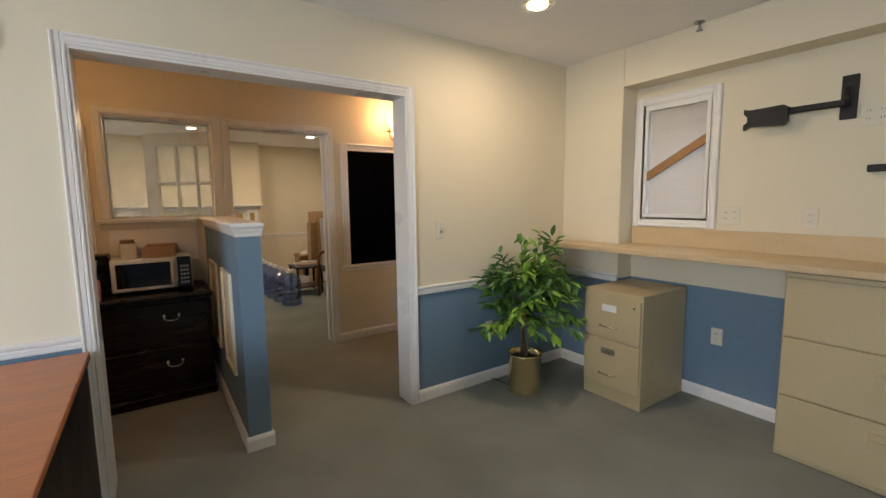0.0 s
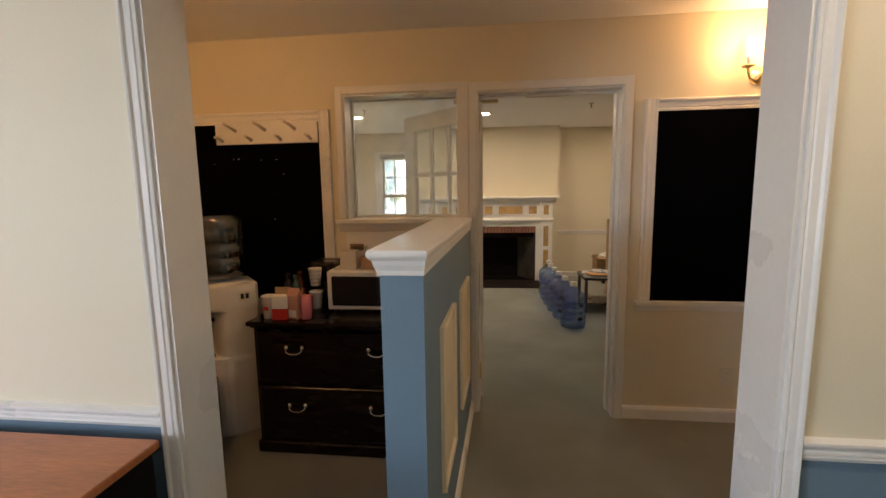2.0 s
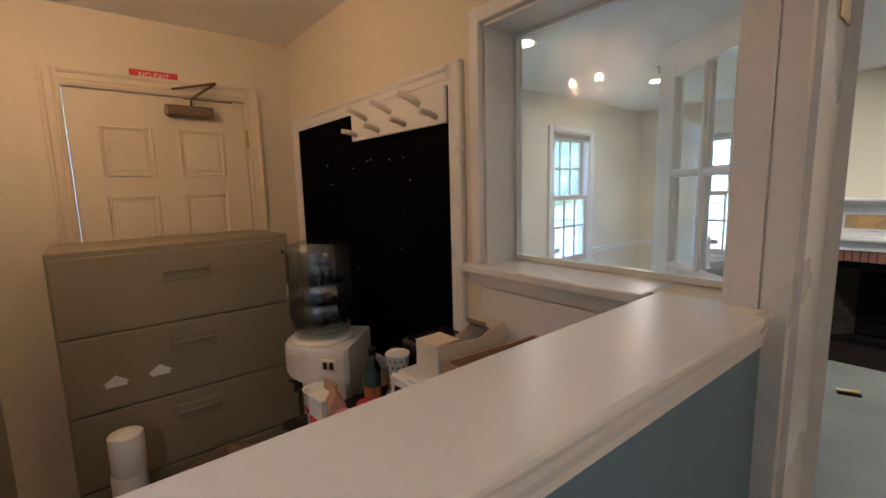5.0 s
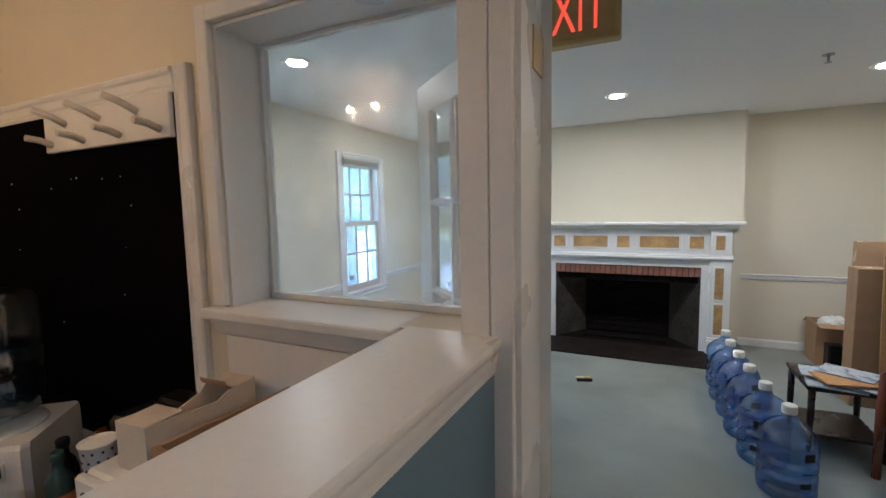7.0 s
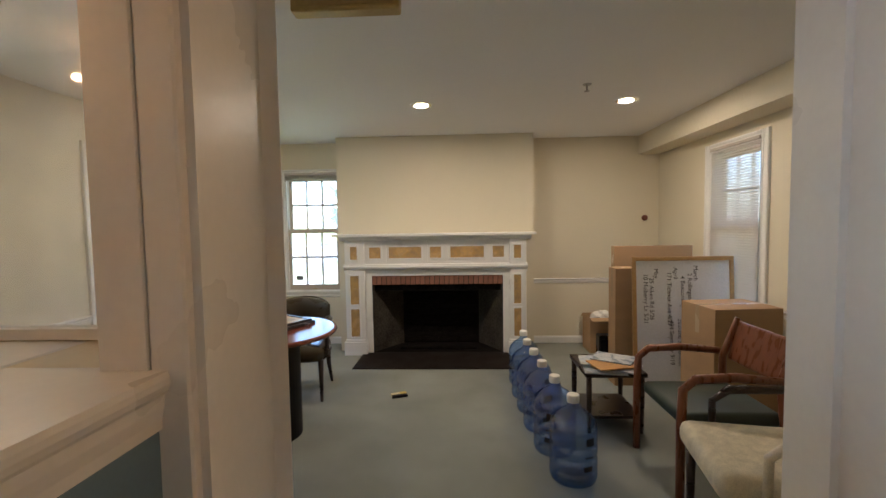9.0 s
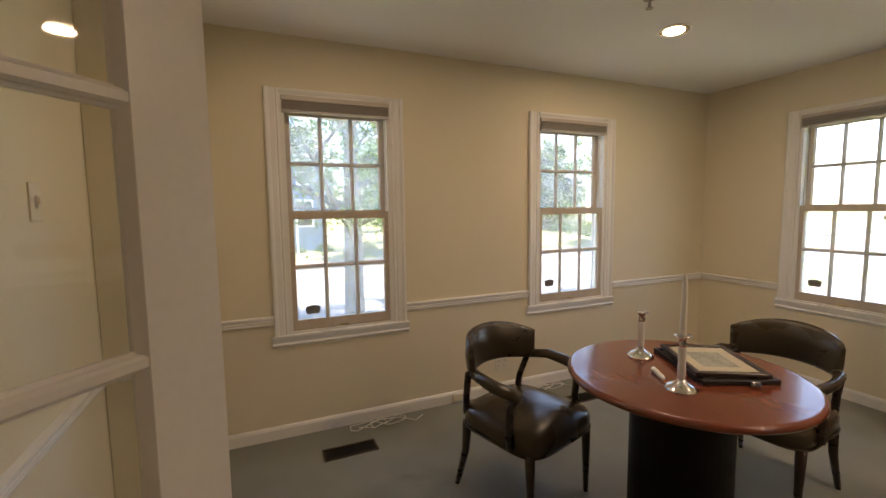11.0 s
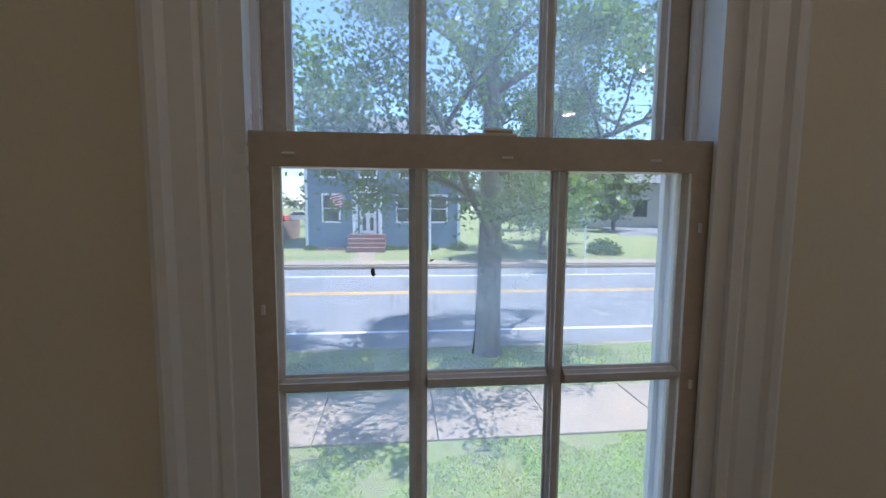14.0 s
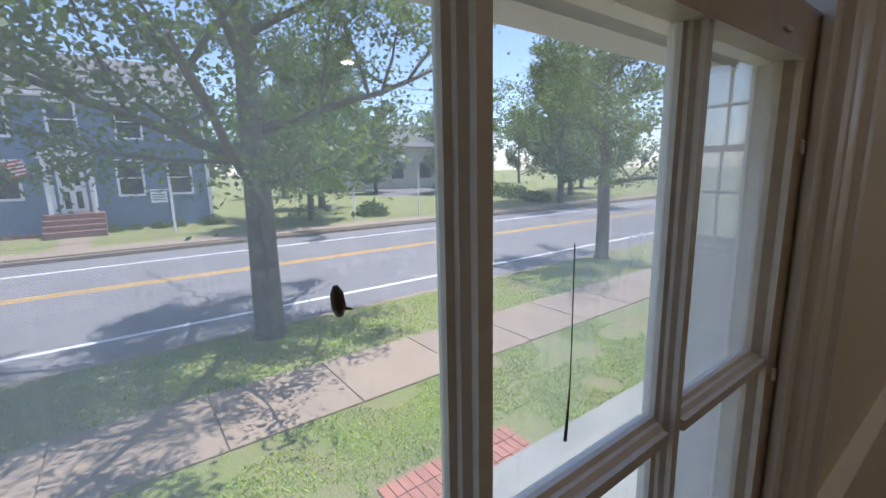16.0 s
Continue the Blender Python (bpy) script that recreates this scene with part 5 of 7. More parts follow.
def carton(x, y, z, rz, w, d, h, label, material=CARD, flaps=False, open_top=False):
    t = thing("cardboard_box", x, y, z, rz, label, "box")
    if open_top:
        e = 0.005
        box_part("bottom", (-w / 2, w / 2, -d / 2, d / 2, 0, e), material, t)
        for dd in ((-w / 2, -w / 2 + e, -d / 2, d / 2), (w / 2 - e, w / 2, -d / 2, d / 2), (-w / 2 + e, w / 2 - e, -d / 2, -d / 2 + e), (-w / 2 + e, w / 2 - e, d / 2 - e, d / 2)):
            box_part("side", (*dd, e, h), material, t)
        for s in (-1, 1):
            bm = bmesh.new()
            strip(bm, (-w / 2, s * d / 2, h), (w / 2, s * d / 2, h), (0, s, 0), (0, 0, 1), [(0, 0), (0.004, 0), (0.004 + d * 0.3, -0.02 * (s + 2)), (d * 0.3, 0.004 - 0.02 * (s + 2))])
            part("flap", bm, material, t)
    else:
        box_part("carton", (-w / 2, w / 2, -d / 2, d / 2, 0, h), material, t, bevel=0.003)
        box_part("tape", (-w / 2 - 0.0006, w / 2 + 0.0006, -0.024, 0.024, h * 0.75, h + 0.0008), surf("packing_tape", (0.45, 0.33, 0.2), 0.25, bump=0.02), t)
    return t


wc = thing("cut_carton", -1.585, 1.40, 1.022, 3, "slim white carton with a cut-down side on the microwave", "box")
PALE = surf("pale_card", (0.60, 0.53, 0.42), 0.8, var=0.05, bump=0.1)
notch = [(-0.145, 0), (0.145, 0), (0.145, 0.105), (0.07, 0.10), (0.055, 0.085), (-0.03, 0.062), (-0.055, 0.10), (-0.145, 0.105)]
bm = bmesh.new()
strip(bm, (-0.047, 0, 0), (-0.044, 0, 0), (0, 1, 0), (0, 0, 1), notch)
part("long_side", bm, PALE, wc)
bm = bmesh.new()
strip(bm, (0.044, 0, 0), (0.047, 0, 0), (0, 1, 0), (0, 0, 1), notch[:2] + [(0.145, 0.105), (0.06, 0.10), (0.03, 0.085), (-0.145, 0.105)])
part("long_side", bm, PALE, wc)
for a, b in ((-0.145, -0.142), (0.142, 0.145)):
    box_part("end", (-0.044, 0.044, a, b, 0, 0.105), PALE, wc)
for a, b in ((-0.142, -0.058), (0.072, 0.142)):
    box_part("top_flap", (-0.044, 0.044, a, b, 0.1015, 0.104), PALE, wc)
box_part("bottom", (-0.044, 0.044, -0.142, 0.142, 0, 0.003), PALE, wc)
bm = bmesh.new()
strip(bm, (-0.043, 0.072, 0.102), (0.043, 0.072, 0.102), (0, -1, 0), (0, 0, 1), [(0, 0), (0.012, 0.008), (0.018, 0.022), (0.016, 0.023), (0.010, 0.010), (-0.002, 0.002)])
part("curled_flap", bm, CARD, wc)
ty = thing("wooden_tray", -1.385, 1.41, 1.022, -6, "shallow pale wooden tray on the microwave", "tray")
TRAYW = surf("tray_wood", (0.36, 0.22, 0.11), 0.6, var=0.2, stretch=(1, 6, 1), bump=0.1)
for d in ((-0.1, 0.1, -0.17, -0.158), (-0.1, 0.1, 0.158, 0.17), (-0.1, -0.088, -0.158, 0.158), (0.088, 0.1, -0.158, 0.158)):
    box_part("rim", (*d, 0, 0.075), TRAYW, ty, bevel=0.002)
box_part("bottom", (-0.088, 0.088, -0.158, 0.158, 0.004, 0.01), CARD, ty)


def turned(name, x, y, z, prof, material, label, category, n=20, group=""):
    bm = bmesh.new()
    ring(bm, prof, n)
    ob = mesh_ob(name, bm, material, None, label, category=category, group=group)
    ob.matrix_basis = pose(x, y, z)
    return ob


CUP = [(0.027, 0), (0.029, 0.002), (0.039, 0.10), (0.042, 0.103), (0.040, 0.106), (0.036, 0.10), (0.028, 0.01)]
cup = turned("paper_cup", -1.985, 1.09, 0.776, [(0.030, 0), (0.032, 0.002), (0.042, 0.12), (0.045, 0.123), (0.043, 0.126), (0.039, 0.12), (0.03, 0.01)], PAPER, "white paper coffee cup with red print on the credenza", "cup", group="paper cups")
box_part("print", (-0.012, 0.012, -0.0395, -0.034, 0.05, 0.07), RED, cup)
c2 = turned("paper_cup", -1.80, 1.30, 0.776, CUP, PAPER, "white dotted paper cups stacked on the credenza", "cup", group="paper cups")
c3 = turned("paper_cup", -1.80, 1.30, 0.835, [(r, h + 0.08) for r, h in CUP[:6]], PAPER, "white dotted paper cup with black dots", "cup", group="paper cups")
for r in range(4):
    for k in range(12):
        a = 2 * math.pi * k / 12 + r * 0.26
        rr = 0.0295 + 0.01 * (0.02 + r * 0.022) / 0.1
        bm = bmesh.new()
        ring(bm, [(0.0035, 0), (0.0035, 0.0008)], 6)
        o = part("dot", bm, INK, c3)
        o.matrix_basis = pose(rr * math.cos(a), rr * math.sin(a), 0.102 + r * 0.022, 90, 0, math.degrees(a) + 90)
turned("pink_can", -1.765, 1.08, 0.776, [(0.026, 0), (0.028, 0.004), (0.028, 0.12), (0.026, 0.124), (0.026, 0.13), (0.022, 0.132)], PINK, "pink cylindrical tin with dark lid", "tin")
turned("red_jar", -1.815, 1.19, 0.776, [(0.034, 0), (0.036, 0.004), (0.036, 0.07), (0.030, 0.08), (0.038, 0.082), (0.038, 0.10), (0.034, 0.103)], RED, "red jar with red screw lid", "jar")
tg = thing("tea_box", -1.91, 1.08, 0.776, 6, "red and white tea box standing open", "box")
box_part("lower", (-0.042, 0.042, -0.03, 0.03, 0, 0.06), RED, tg, bevel=0.001)
box_part("upper", (-0.0415, 0.0415, -0.0295, 0.0295, 0.0605, 0.13), PAPER, tg, bevel=0.001)
box_part("lid", (-0.04, 0.04, 0.028, 0.031, 0.13, 0.17), surf("kraft", (0.4, 0.26, 0.15), 0.8), tg)
cb = thing("paper_carton", -1.835, 1.09, 0.776, -15, "tall peach paper carton with folded top", "box")
bm = bmesh.new()
box(bm, -0.035, 0.035, -0.025, 0.025, 0, 0.13, 0.001)
strip(bm, (-0.035, 0, 0.13), (0.035, 0, 0.13), (0, 1, 0), (0, 0, 1), [(-0.025, 0), (0.025, 0), (0.002, 0.04), (-0.002, 0.04)])
part("carton", bm, surf("peach_carton", (0.5, 0.27, 0.2), 0.6), cb)
box_part("label_patch", (-0.025, 0.025, -0.0265, -0.0245, 0.01, 0.05), PAPER, cb)
for x, y, mt, lb in ((-1.97, 1.30, BLACKP, "dark syrup bottle with red label"), (-1.93, 1.37, surf("amber_bottle", (0.10, 0.03, 0.01), 0.15), "amber bottle with orange label"), (-1.905, 1.26, surf("green_bottle", (0.05, 0.09, 0.08), 0.15), "greenish bottle with cap")):
    b = turned("bottle", x, y, 0.776, [(0.026, 0), (0.029, 0.004), (0.029, 0.13), (0.022, 0.155), (0.012, 0.17), (0.012, 0.19), (0.015, 0.192), (0.015, 0.21), (0.013, 0.212)], mt, lb, "bottle", group="bottles on the credenza")
    bm = bmesh.new()
    ring(bm, [(0.0296, 0.04), (0.0296, 0.11)], 20, cap=False)
    part("label_band", bm, RED if mt is BLACKP else surf("orange_label", (0.6, 0.2, 0.06), 0.5), b)
cm = thing("coffee_maker", -1.78, 1.45, 0.776, 0, "small black coffee maker on the credenza", "coffee maker")
box_part("base", (-0.08, 0.08, -0.1, 0.1, 0, 0.03), BLACKP, cm, bevel=0.006)
box_part("tower", (-0.08, 0.08, 0.02, 0.1, 0.03, 0.27), BLACKP, cm, bevel=0.01)
box_part("brew_head", (-0.08, 0.08, -0.1, 0.02, 0.2, 0.27), BLACKP, cm, bevel=0.012)
bm = bmesh.new()
ring(bm, [(0.05, 0.032), (0.062, 0.05), (0.06, 0.13), (0.045, 0.16)], 18, 0, -0.04)
part("carafe", bm, surf("dark_glass", (0.01, 0.01, 0.01), 0.06), cm)
# water cooler with upturned bottle
wcx, wcy = -2.39, 1.30
wk = thing("water_cooler", wcx, wcy, 0, -48, "white freestanding water cooler with rounded front and dark taps", "water cooler")


def cooler_loop(bm, z, front, side):
    """Outline with a half-round front towards -y and a flat back."""
    pts = [(0.155 * side * math.cos(a), -0.15 * front * abs(math.sin(a)) - 0.005) for a in [math.pi * k / 16 for k in range(17)]]
    pts += [(-0.155 * side, 0.15), (-0.14 * side, 0.165), (0.14 * side, 0.165), (0.155 * side, 0.15)]
    return [bm.verts.new((x, y, z)) for x, y in pts]


bm = bmesh.new()
loops = [cooler_loop(bm, z, f, w) for z, f, w in ((0, 0.95, 0.97), (0.02, 1, 1), (0.47, 1, 1), (0.49, 0.97, 0.99), (0.50, 0.5, 0.98), (0.77, 0.5, 0.98), (0.785, 1.0, 0.99), (0.80, 1.06, 1.0), (0.895, 1.06, 1.0), (0.915, 1.03, 0.985), (0.928, 0.95, 0.95))]
for a, b in zip(loops, loops[1:]):
    for i in range(len(a)):
        bm.faces.new((a[i], a[(i + 1) % len(a)], b[(i + 1) % len(a)], b[i]))
bm.faces.new(loops[0][::-1])
bm.faces.new(loops[-1])
part("body", bm, WHITEP, wk)
bm = bmesh.new()
ring(bm, [(0.135, 0.928), (0.132, 0.936), (0.10, 0.942), (0.06, 0.944)], 28)
part("bottle_collar", bm, WHITEP, wk)
for u in (-0.05, 0.05):
    bm = bmesh.new()
    tube(bm, [(u, -0.07, 0.72), (u, -0.115, 0.72), (u, -0.12, 0.69)], 0.013, 8)
    tube(bm, [(u, -0.11, 0.73), (u, -0.15, 0.738)], 0.009, 8)
    part("tap", bm, BLACKP, wk)
box_part("drip_tray", (-0.09, 0.09, -0.14, -0.085, 0.501, 0.512), BLACKP, wk, bevel=0.003)
panel = box_part("switch_panel", (0.154, 0.160, 0.055, 0.115, 0.835, 0.885), IVORY, wk, bevel=0.002)
for u in (0.063, 0.09):
    box_part("switch", (0.1595, 0.163, u, u + 0.017, 0.845, 0.875), BLACKP, panel, bevel=0.001)
BOTC = shell_plastic("clear_bottle", (0.66, 0.73, 0.80), 0.17)
BOT = [(0.028, 0.0), (0.03, 0.03), (0.05, 0.04), (0.12, 0.07), (0.134, 0.13), (0.136, 0.17), (0.128, 0.18), (0.128, 0.19), (0.136, 0.20), (0.136, 0.255), (0.128, 0.265), (0.128, 0.275), (0.136, 0.285), (0.136, 0.40), (0.125, 0.43), (0.09, 0.44)]
bt = turned("water_bottle", wcx, wcy, 0.905, BOT, BOTC, "clear upturned water cooler bottle, nearly empty", "water bottle", 32)
bm = bmesh.new()
ring(bm, [(0.03, 0.06), (0.117, 0.08), (0.130, 0.13), (0.131, 0.165), (0.124, 0.182), (0.124, 0.188)], 28)
WATER = shell_plastic("water", (0.50, 0.60, 0.72), 0.06)
part("water", bm, WATER, bt)
bm = bmesh.new()
seg = [radians(200 + 4 * k) for k in range(18)]
for a, b in zip(seg, seg[1:]):
    q = [bm.verts.new((0.1375 * math.cos(t), 0.1375 * math.sin(t), z)) for t, z in ((a, 0.20), (b, 0.20), (b, 0.27), (a, 0.27))]
    bm.faces.new(q)
o = part("label_band", bm, surf("green_label", (0.10, 0.16, 0.05), 0.5, alt=(0.6, 0.6, 0.5), scale=22), bt, "green and white paper label")
md = o.modifiers.new("thickness", "SOLIDIFY")
md.thickness = 0.0008

bx = carton(-2.47, 0.87, 0, 25, 0.42, 0.36, 0.40, "open cardboard box of rubbish on the entry floor", open_top=True)
box_part("label_patch", (0.02, 0.07, 0.21, 0.262, 0.359, 0.362), PALE, bx)
litter = random.Random(31)
for i in range(7):
    o = turned("paper_cup", 0, 0, 0, CUP, PAPER if i % 3 else PALE, "used paper cup thrown into the cardboard box", "cup", group="cups in the box")
    o.matrix_basis = pose(-2.58 + 0.075 * (i % 4), 0.80 + 0.085 * (i // 4), 0.26 + 0.03 * (i // 3), litter.uniform(-70, 70), litter.uniform(-60, 60), litter.uniform(0, 360))
bm = bmesh.new()
bmesh.ops.create_icosphere(bm, subdivisions=4, radius=0.12)
for v in bm.verts:
    v.co *= 1 + 0.3 * noise.noise(v.co * 16) + 0.12 * noise.noise(v.co * 47)
    v.co.z *= 0.75
o = mesh_ob("plastic_bag", bm, surf("thin_film", (0.62, 0.52, 0.46), 0.25, var=0.2, scale=14, bump=0.1, alt=(0.5, 0.2, 0.15)), None, "crumpled pale plastic bag stuffed in the box", category="plastic bag")
o.matrix_basis = pose(-2.40, 0.96, 0.32)
for i in range(4):
    turned("paper_roll", -2.665 + 0.006 * (i % 2), 0.565 + 0.005 * i, 0.16 * i, [(0.02, 0), (0.056, 0), (0.06, 0.005), (0.06, 0.154), (0.056, 0.159), (0.02, 0.159)], PAPER, "white paper towel roll stacked on the floor", "paper roll", group="paper rolls")

# ---- parlour: table and chairs ----
TX, TY = -1.87, 4.0
tb = thing("round_table", TX, TY, 0, 0, "round mahogany table on a dark drum base", "table")
bm = bmesh.new()
ring(bm, [(0.44, 0.722), (0.455, 0.724), (0.462, 0.732), (0.462, 0.742), (0.456, 0.75), (0.44, 0.752)], 64)
part("tabletop", bm, MAHOG, tb)
bm = bmesh.new()
ring(bm, [(0.20, 0.0), (0.20, 0.70), (0.22, 0.722)], 40)
part("drum_base", bm, surf("black_brown_veneer", (0.004, 0.003, 0.003), 0.5, bump=0.03, spec=0.2), tb)


def captain_chair(x, y, rz):
    t = thing("captain_chair", x, y, 0, rz, "dark wood captain's chair padded in olive brown leather", "chair", "leather captain's chairs")
    # faces local +x
    bm = bmesh.new()
    n = 12
    grid = {}
    for k, (z, inset) in enumerate(((0.345, 0.012), (0.36, 0.0), (0.415, 0.0), (0.44, 0.012), (0.455, 0.05), (0.47, 0.12), (0.474, 0.2))):
        lo = []
        for i in range(40):
            a = 2 * math.pi * i / 40
            c, s = math.cos(a), math.sin(a)
            e = 0.42
            px = (0.255 - inset) * math.copysign(abs(c) ** e, c)
            py = (0.255 - inset) * math.copysign(abs(s) ** e, s) * (1 + 0.06 * c)
            lo.append(bm.verts.new((px + 0.02, py, z + (0.012 * (1 - abs(s)) if z > 0.45 else 0))))
        grid[k] = lo
    for k in range(6):
        for i in range(40):
            f = bm.faces.new((grid[k][i], grid[k][(i + 1) % 40], grid[k + 1][(i + 1) % 40], grid[k + 1][i]))
            f.smooth = True
    bm.faces.new(grid[0][::-1])
    f = bm.faces.new(grid[6])
    f.smooth = True
    seat = part("seat", bm, LEATHER, t)
    bm = bmesh.new()
    loop = [(0.255 * math.copysign(abs(math.cos(a)) ** 0.42, math.cos(a)) + 0.02, 0.257 * math.copysign(abs(math.sin(a)) ** 0.42, math.sin(a)) * (1 + 0.06 * math.cos(a)), 0.357) for a in [2 * math.pi * i / 40 + 0.001 for i in range(41)]]
    tube(bm, loop, 0.0045, 6)
    part("piping", bm, LEATHER, seat)
    # padded curved back
    bm = bmesh.new()
    rows = []
    m = 14
    for i in range(m + 1):
        a = radians(118 + 124 * i / m)
        edge = min(1, 4 * min(i, m - i) / m + 0.35)
        sec = []
        for o, z in ((-0.022, 0.615), (-0.03, 0.64), (-0.034, 0.72), (-0.026, 0.80), (-0.005, 0.822), (0.018, 0.812), (0.026, 0.72), (0.022, 0.64), (0.012, 0.612)):
            r = 0.275 + o * edge + 0.05 * (z - 0.6)
            top = -0.05 * abs(i / m - 0.5) ** 2 * 4 * (z - 0.6) / 0.2
            sec.append(bm.verts.new((0.02 + r * math.cos(a), r * math.sin(a) * 0.98, z + top)))
        rows.append(sec)
    for a, b in zip(rows, rows[1:]):
        for k in range(9):
            f = bm.faces.new((a[k], a[(k + 1) % 9], b[(k + 1) % 9], b[k]))
            f.smooth = True
    bm.faces.new(rows[0])
    bm.faces.new(rows[-1][::-1])
    part("backrest", bm, LEATHER, t)
    for s in (-1, 1):
        bm = bmesh.new()
        pts = [(0.02 + 0.27 * math.cos(radians(122)), s * 0.265 * math.sin(radians(122)), 0.635), (-0.04, s * 0.262, 0.645), (0.06, s * 0.272, 0.635), (0.14, s * 0.262, 0.628), (0.195, s * 0.245, 0.618)]
        tube(bm, pts, [0.026, 0.027, 0.030, 0.032, 0.026], 12, 0.75)
        part("arm", bm, LEATHER, t, "leather padded arm")
        bm = bmesh.new()
        tube(bm, [(0.17, s * 0.25, 0.62), (0.145, s * 0.262, 0.56), (0.135, s * 0.262, 0.47), (0.15, s * 0.262, 0.38)], [0.022, 0.020, 0.018, 0.022], 8)
        part("arm_post", bm, DARKLEG, t)
        bm = bmesh.new()
        tube(bm, [(-0.20, s * 0.20, 0.40), (-0.19, s * 0.21, 0.5), (-0.15, s * 0.235, 0.63)], [0.02, 0.017, 0.017], 8)
        part("back_post", bm, DARKLEG, t)
        bm = bmesh.new()
        tube(bm, [(0.225, s * 0.225, 0.36), (0.228, s * 0.225, 0.2), (0.23, s * 0.225, 0.0)], [0.024, 0.019, 0.013], 8)
        part("leg", bm, DARKLEG, t)
        bm = bmesh.new()
        tube(bm, [(-0.19, s * 0.205, 0.36), (-0.20, s * 0.21, 0.2), (-0.25, s * 0.225, 0.0)], [0.025, 0.02, 0.013], 8)
        part("leg", bm, DARKLEG, t)
    return t


captain_chair(-2.44, 3.59, 17)
captain_chair(-1.96, 4.77, -83)


def candlestick(x, y, candle, h=0.21):
    t = thing("candlestick", x, y, 0.752, 0, "silver candlestick with a tall white candle on the table" if candle else "silver candlestick without candle on the table", "candlestick", "silver candlesticks")
    bm = bmesh.new()
    ring(bm, [(0.056, 0), (0.058, 0.004), (0.05, 0.010), (0.046, 0.016), (0.034, 0.022), (0.018, 0.032), (0.013, 0.042)], 32)
    part("base", bm, CHROME, t)
    bm = bmesh.new()
    ring(bm, [(0.013, h - 0.045), (0.016, h - 0.035), (0.012, h - 0.02), (0.018, h - 0.008), (0.030, h - 0.004), (0.032, h), (0.014, h + 0.002)], 24)
    part("candle_cup", bm, CHROME, t)
    bm = bmesh.new()
    ring(bm, [(0.012, 0.042), (0.015, 0.055), (0.014, 0.10), (0.015, h - 0.055), (0.012, h - 0.045)], 10)
    part("stem", bm, PORC, t, "white glossy stem")
    if candle:
        bm = bmesh.new()
        ring(bm, [(0.012, h), (0.0125, h + 0.01), (0.010, h + 0.20), (0.006, h + 0.222), (0.001, h + 0.235)], 16)
        part("candle", bm, WAX, t)


candlestick(-2.085, 4.0, False)
candlestick(-1.755, 3.84, True)
cd = turned("loose_candle", -1.86, 3.88, 0.762, [(0.009, 0), (0.010, 0.003), (0.010, 0.10), (0.004, 0.115)], WAX, "loose white candle lying on the table", "candle")
cd.matrix_basis = pose(-1.93, 3.90, 0.763, 90, 0, 60)
turned("votive", -1.64, 4.10, 0.752, [(0.015, 0), (0.018, 0.003), (0.019, 0.02), (0.016, 0.02), (0.014, 0.006)], BOTC, "tiny clear glass votive on the table", "candle holder")
for i, (w, d, a, lb) in enumerate(((0.40, 0.30, -24, "dark framed picture lying on the table"), (0.36, 0.28, -30, "gilt framed print with cream mat lying on top"))):
    fr = thing("picture_frame", -1.86, 4.16, 0.753 + i * 0.021, a, lb, "picture frame", "framed pictures on the table")
    bm = bmesh.new()
    for dd in ((-w / 2, w / 2, -d / 2, -d / 2 + 0.022), (-w / 2, w / 2, d / 2 - 0.022, d / 2), (-w / 2, -w / 2 + 0.022, -d / 2 + 0.022, d / 2 - 0.022), (w / 2 - 0.022, w / 2, -d / 2 + 0.022, d / 2 - 0.022)):
        box(bm, *dd, 0, 0.019, 0.002)
    part("frame", bm, (INK, DARKLEG)[i], fr)
    box_part("mat", (-w / 2 + 0.02, w / 2 - 0.02, -d / 2 + 0.02, d / 2 - 0.02, 0.002, 0.012), surf("cream_mat", (0.55, 0.5, 0.36), 0.7), fr)
    box_part("print", (-w / 4, w / 4, -d / 4, d / 4, 0.012, 0.0126), surf("faded_print", (0.33, 0.33, 0.26), 0.6, var=0.35, scale=18), fr)

# ---- parlour: bottles, chairs, boards ----
BLUEB = shell_plastic("blue_bottle", (0.46, 0.64, 0.93), 0.16)
UPB = [(0.09, 0.0), (0.125, 0.006), (0.134, 0.03), (0.134, 0.065), (0.124, 0.075), (0.124, 0.085), (0.134, 0.095), (0.134, 0.135), (0.122, 0.146), (0.122, 0.158), (0.134, 0.168), (0.134, 0.205), (0.122, 0.216), (0.122, 0.228), (0.134, 0.238), (0.134, 0.31), (0.125, 0.345), (0.09, 0.385), (0.05, 0.41), (0.034, 0.425), (0.032, 0.455)]


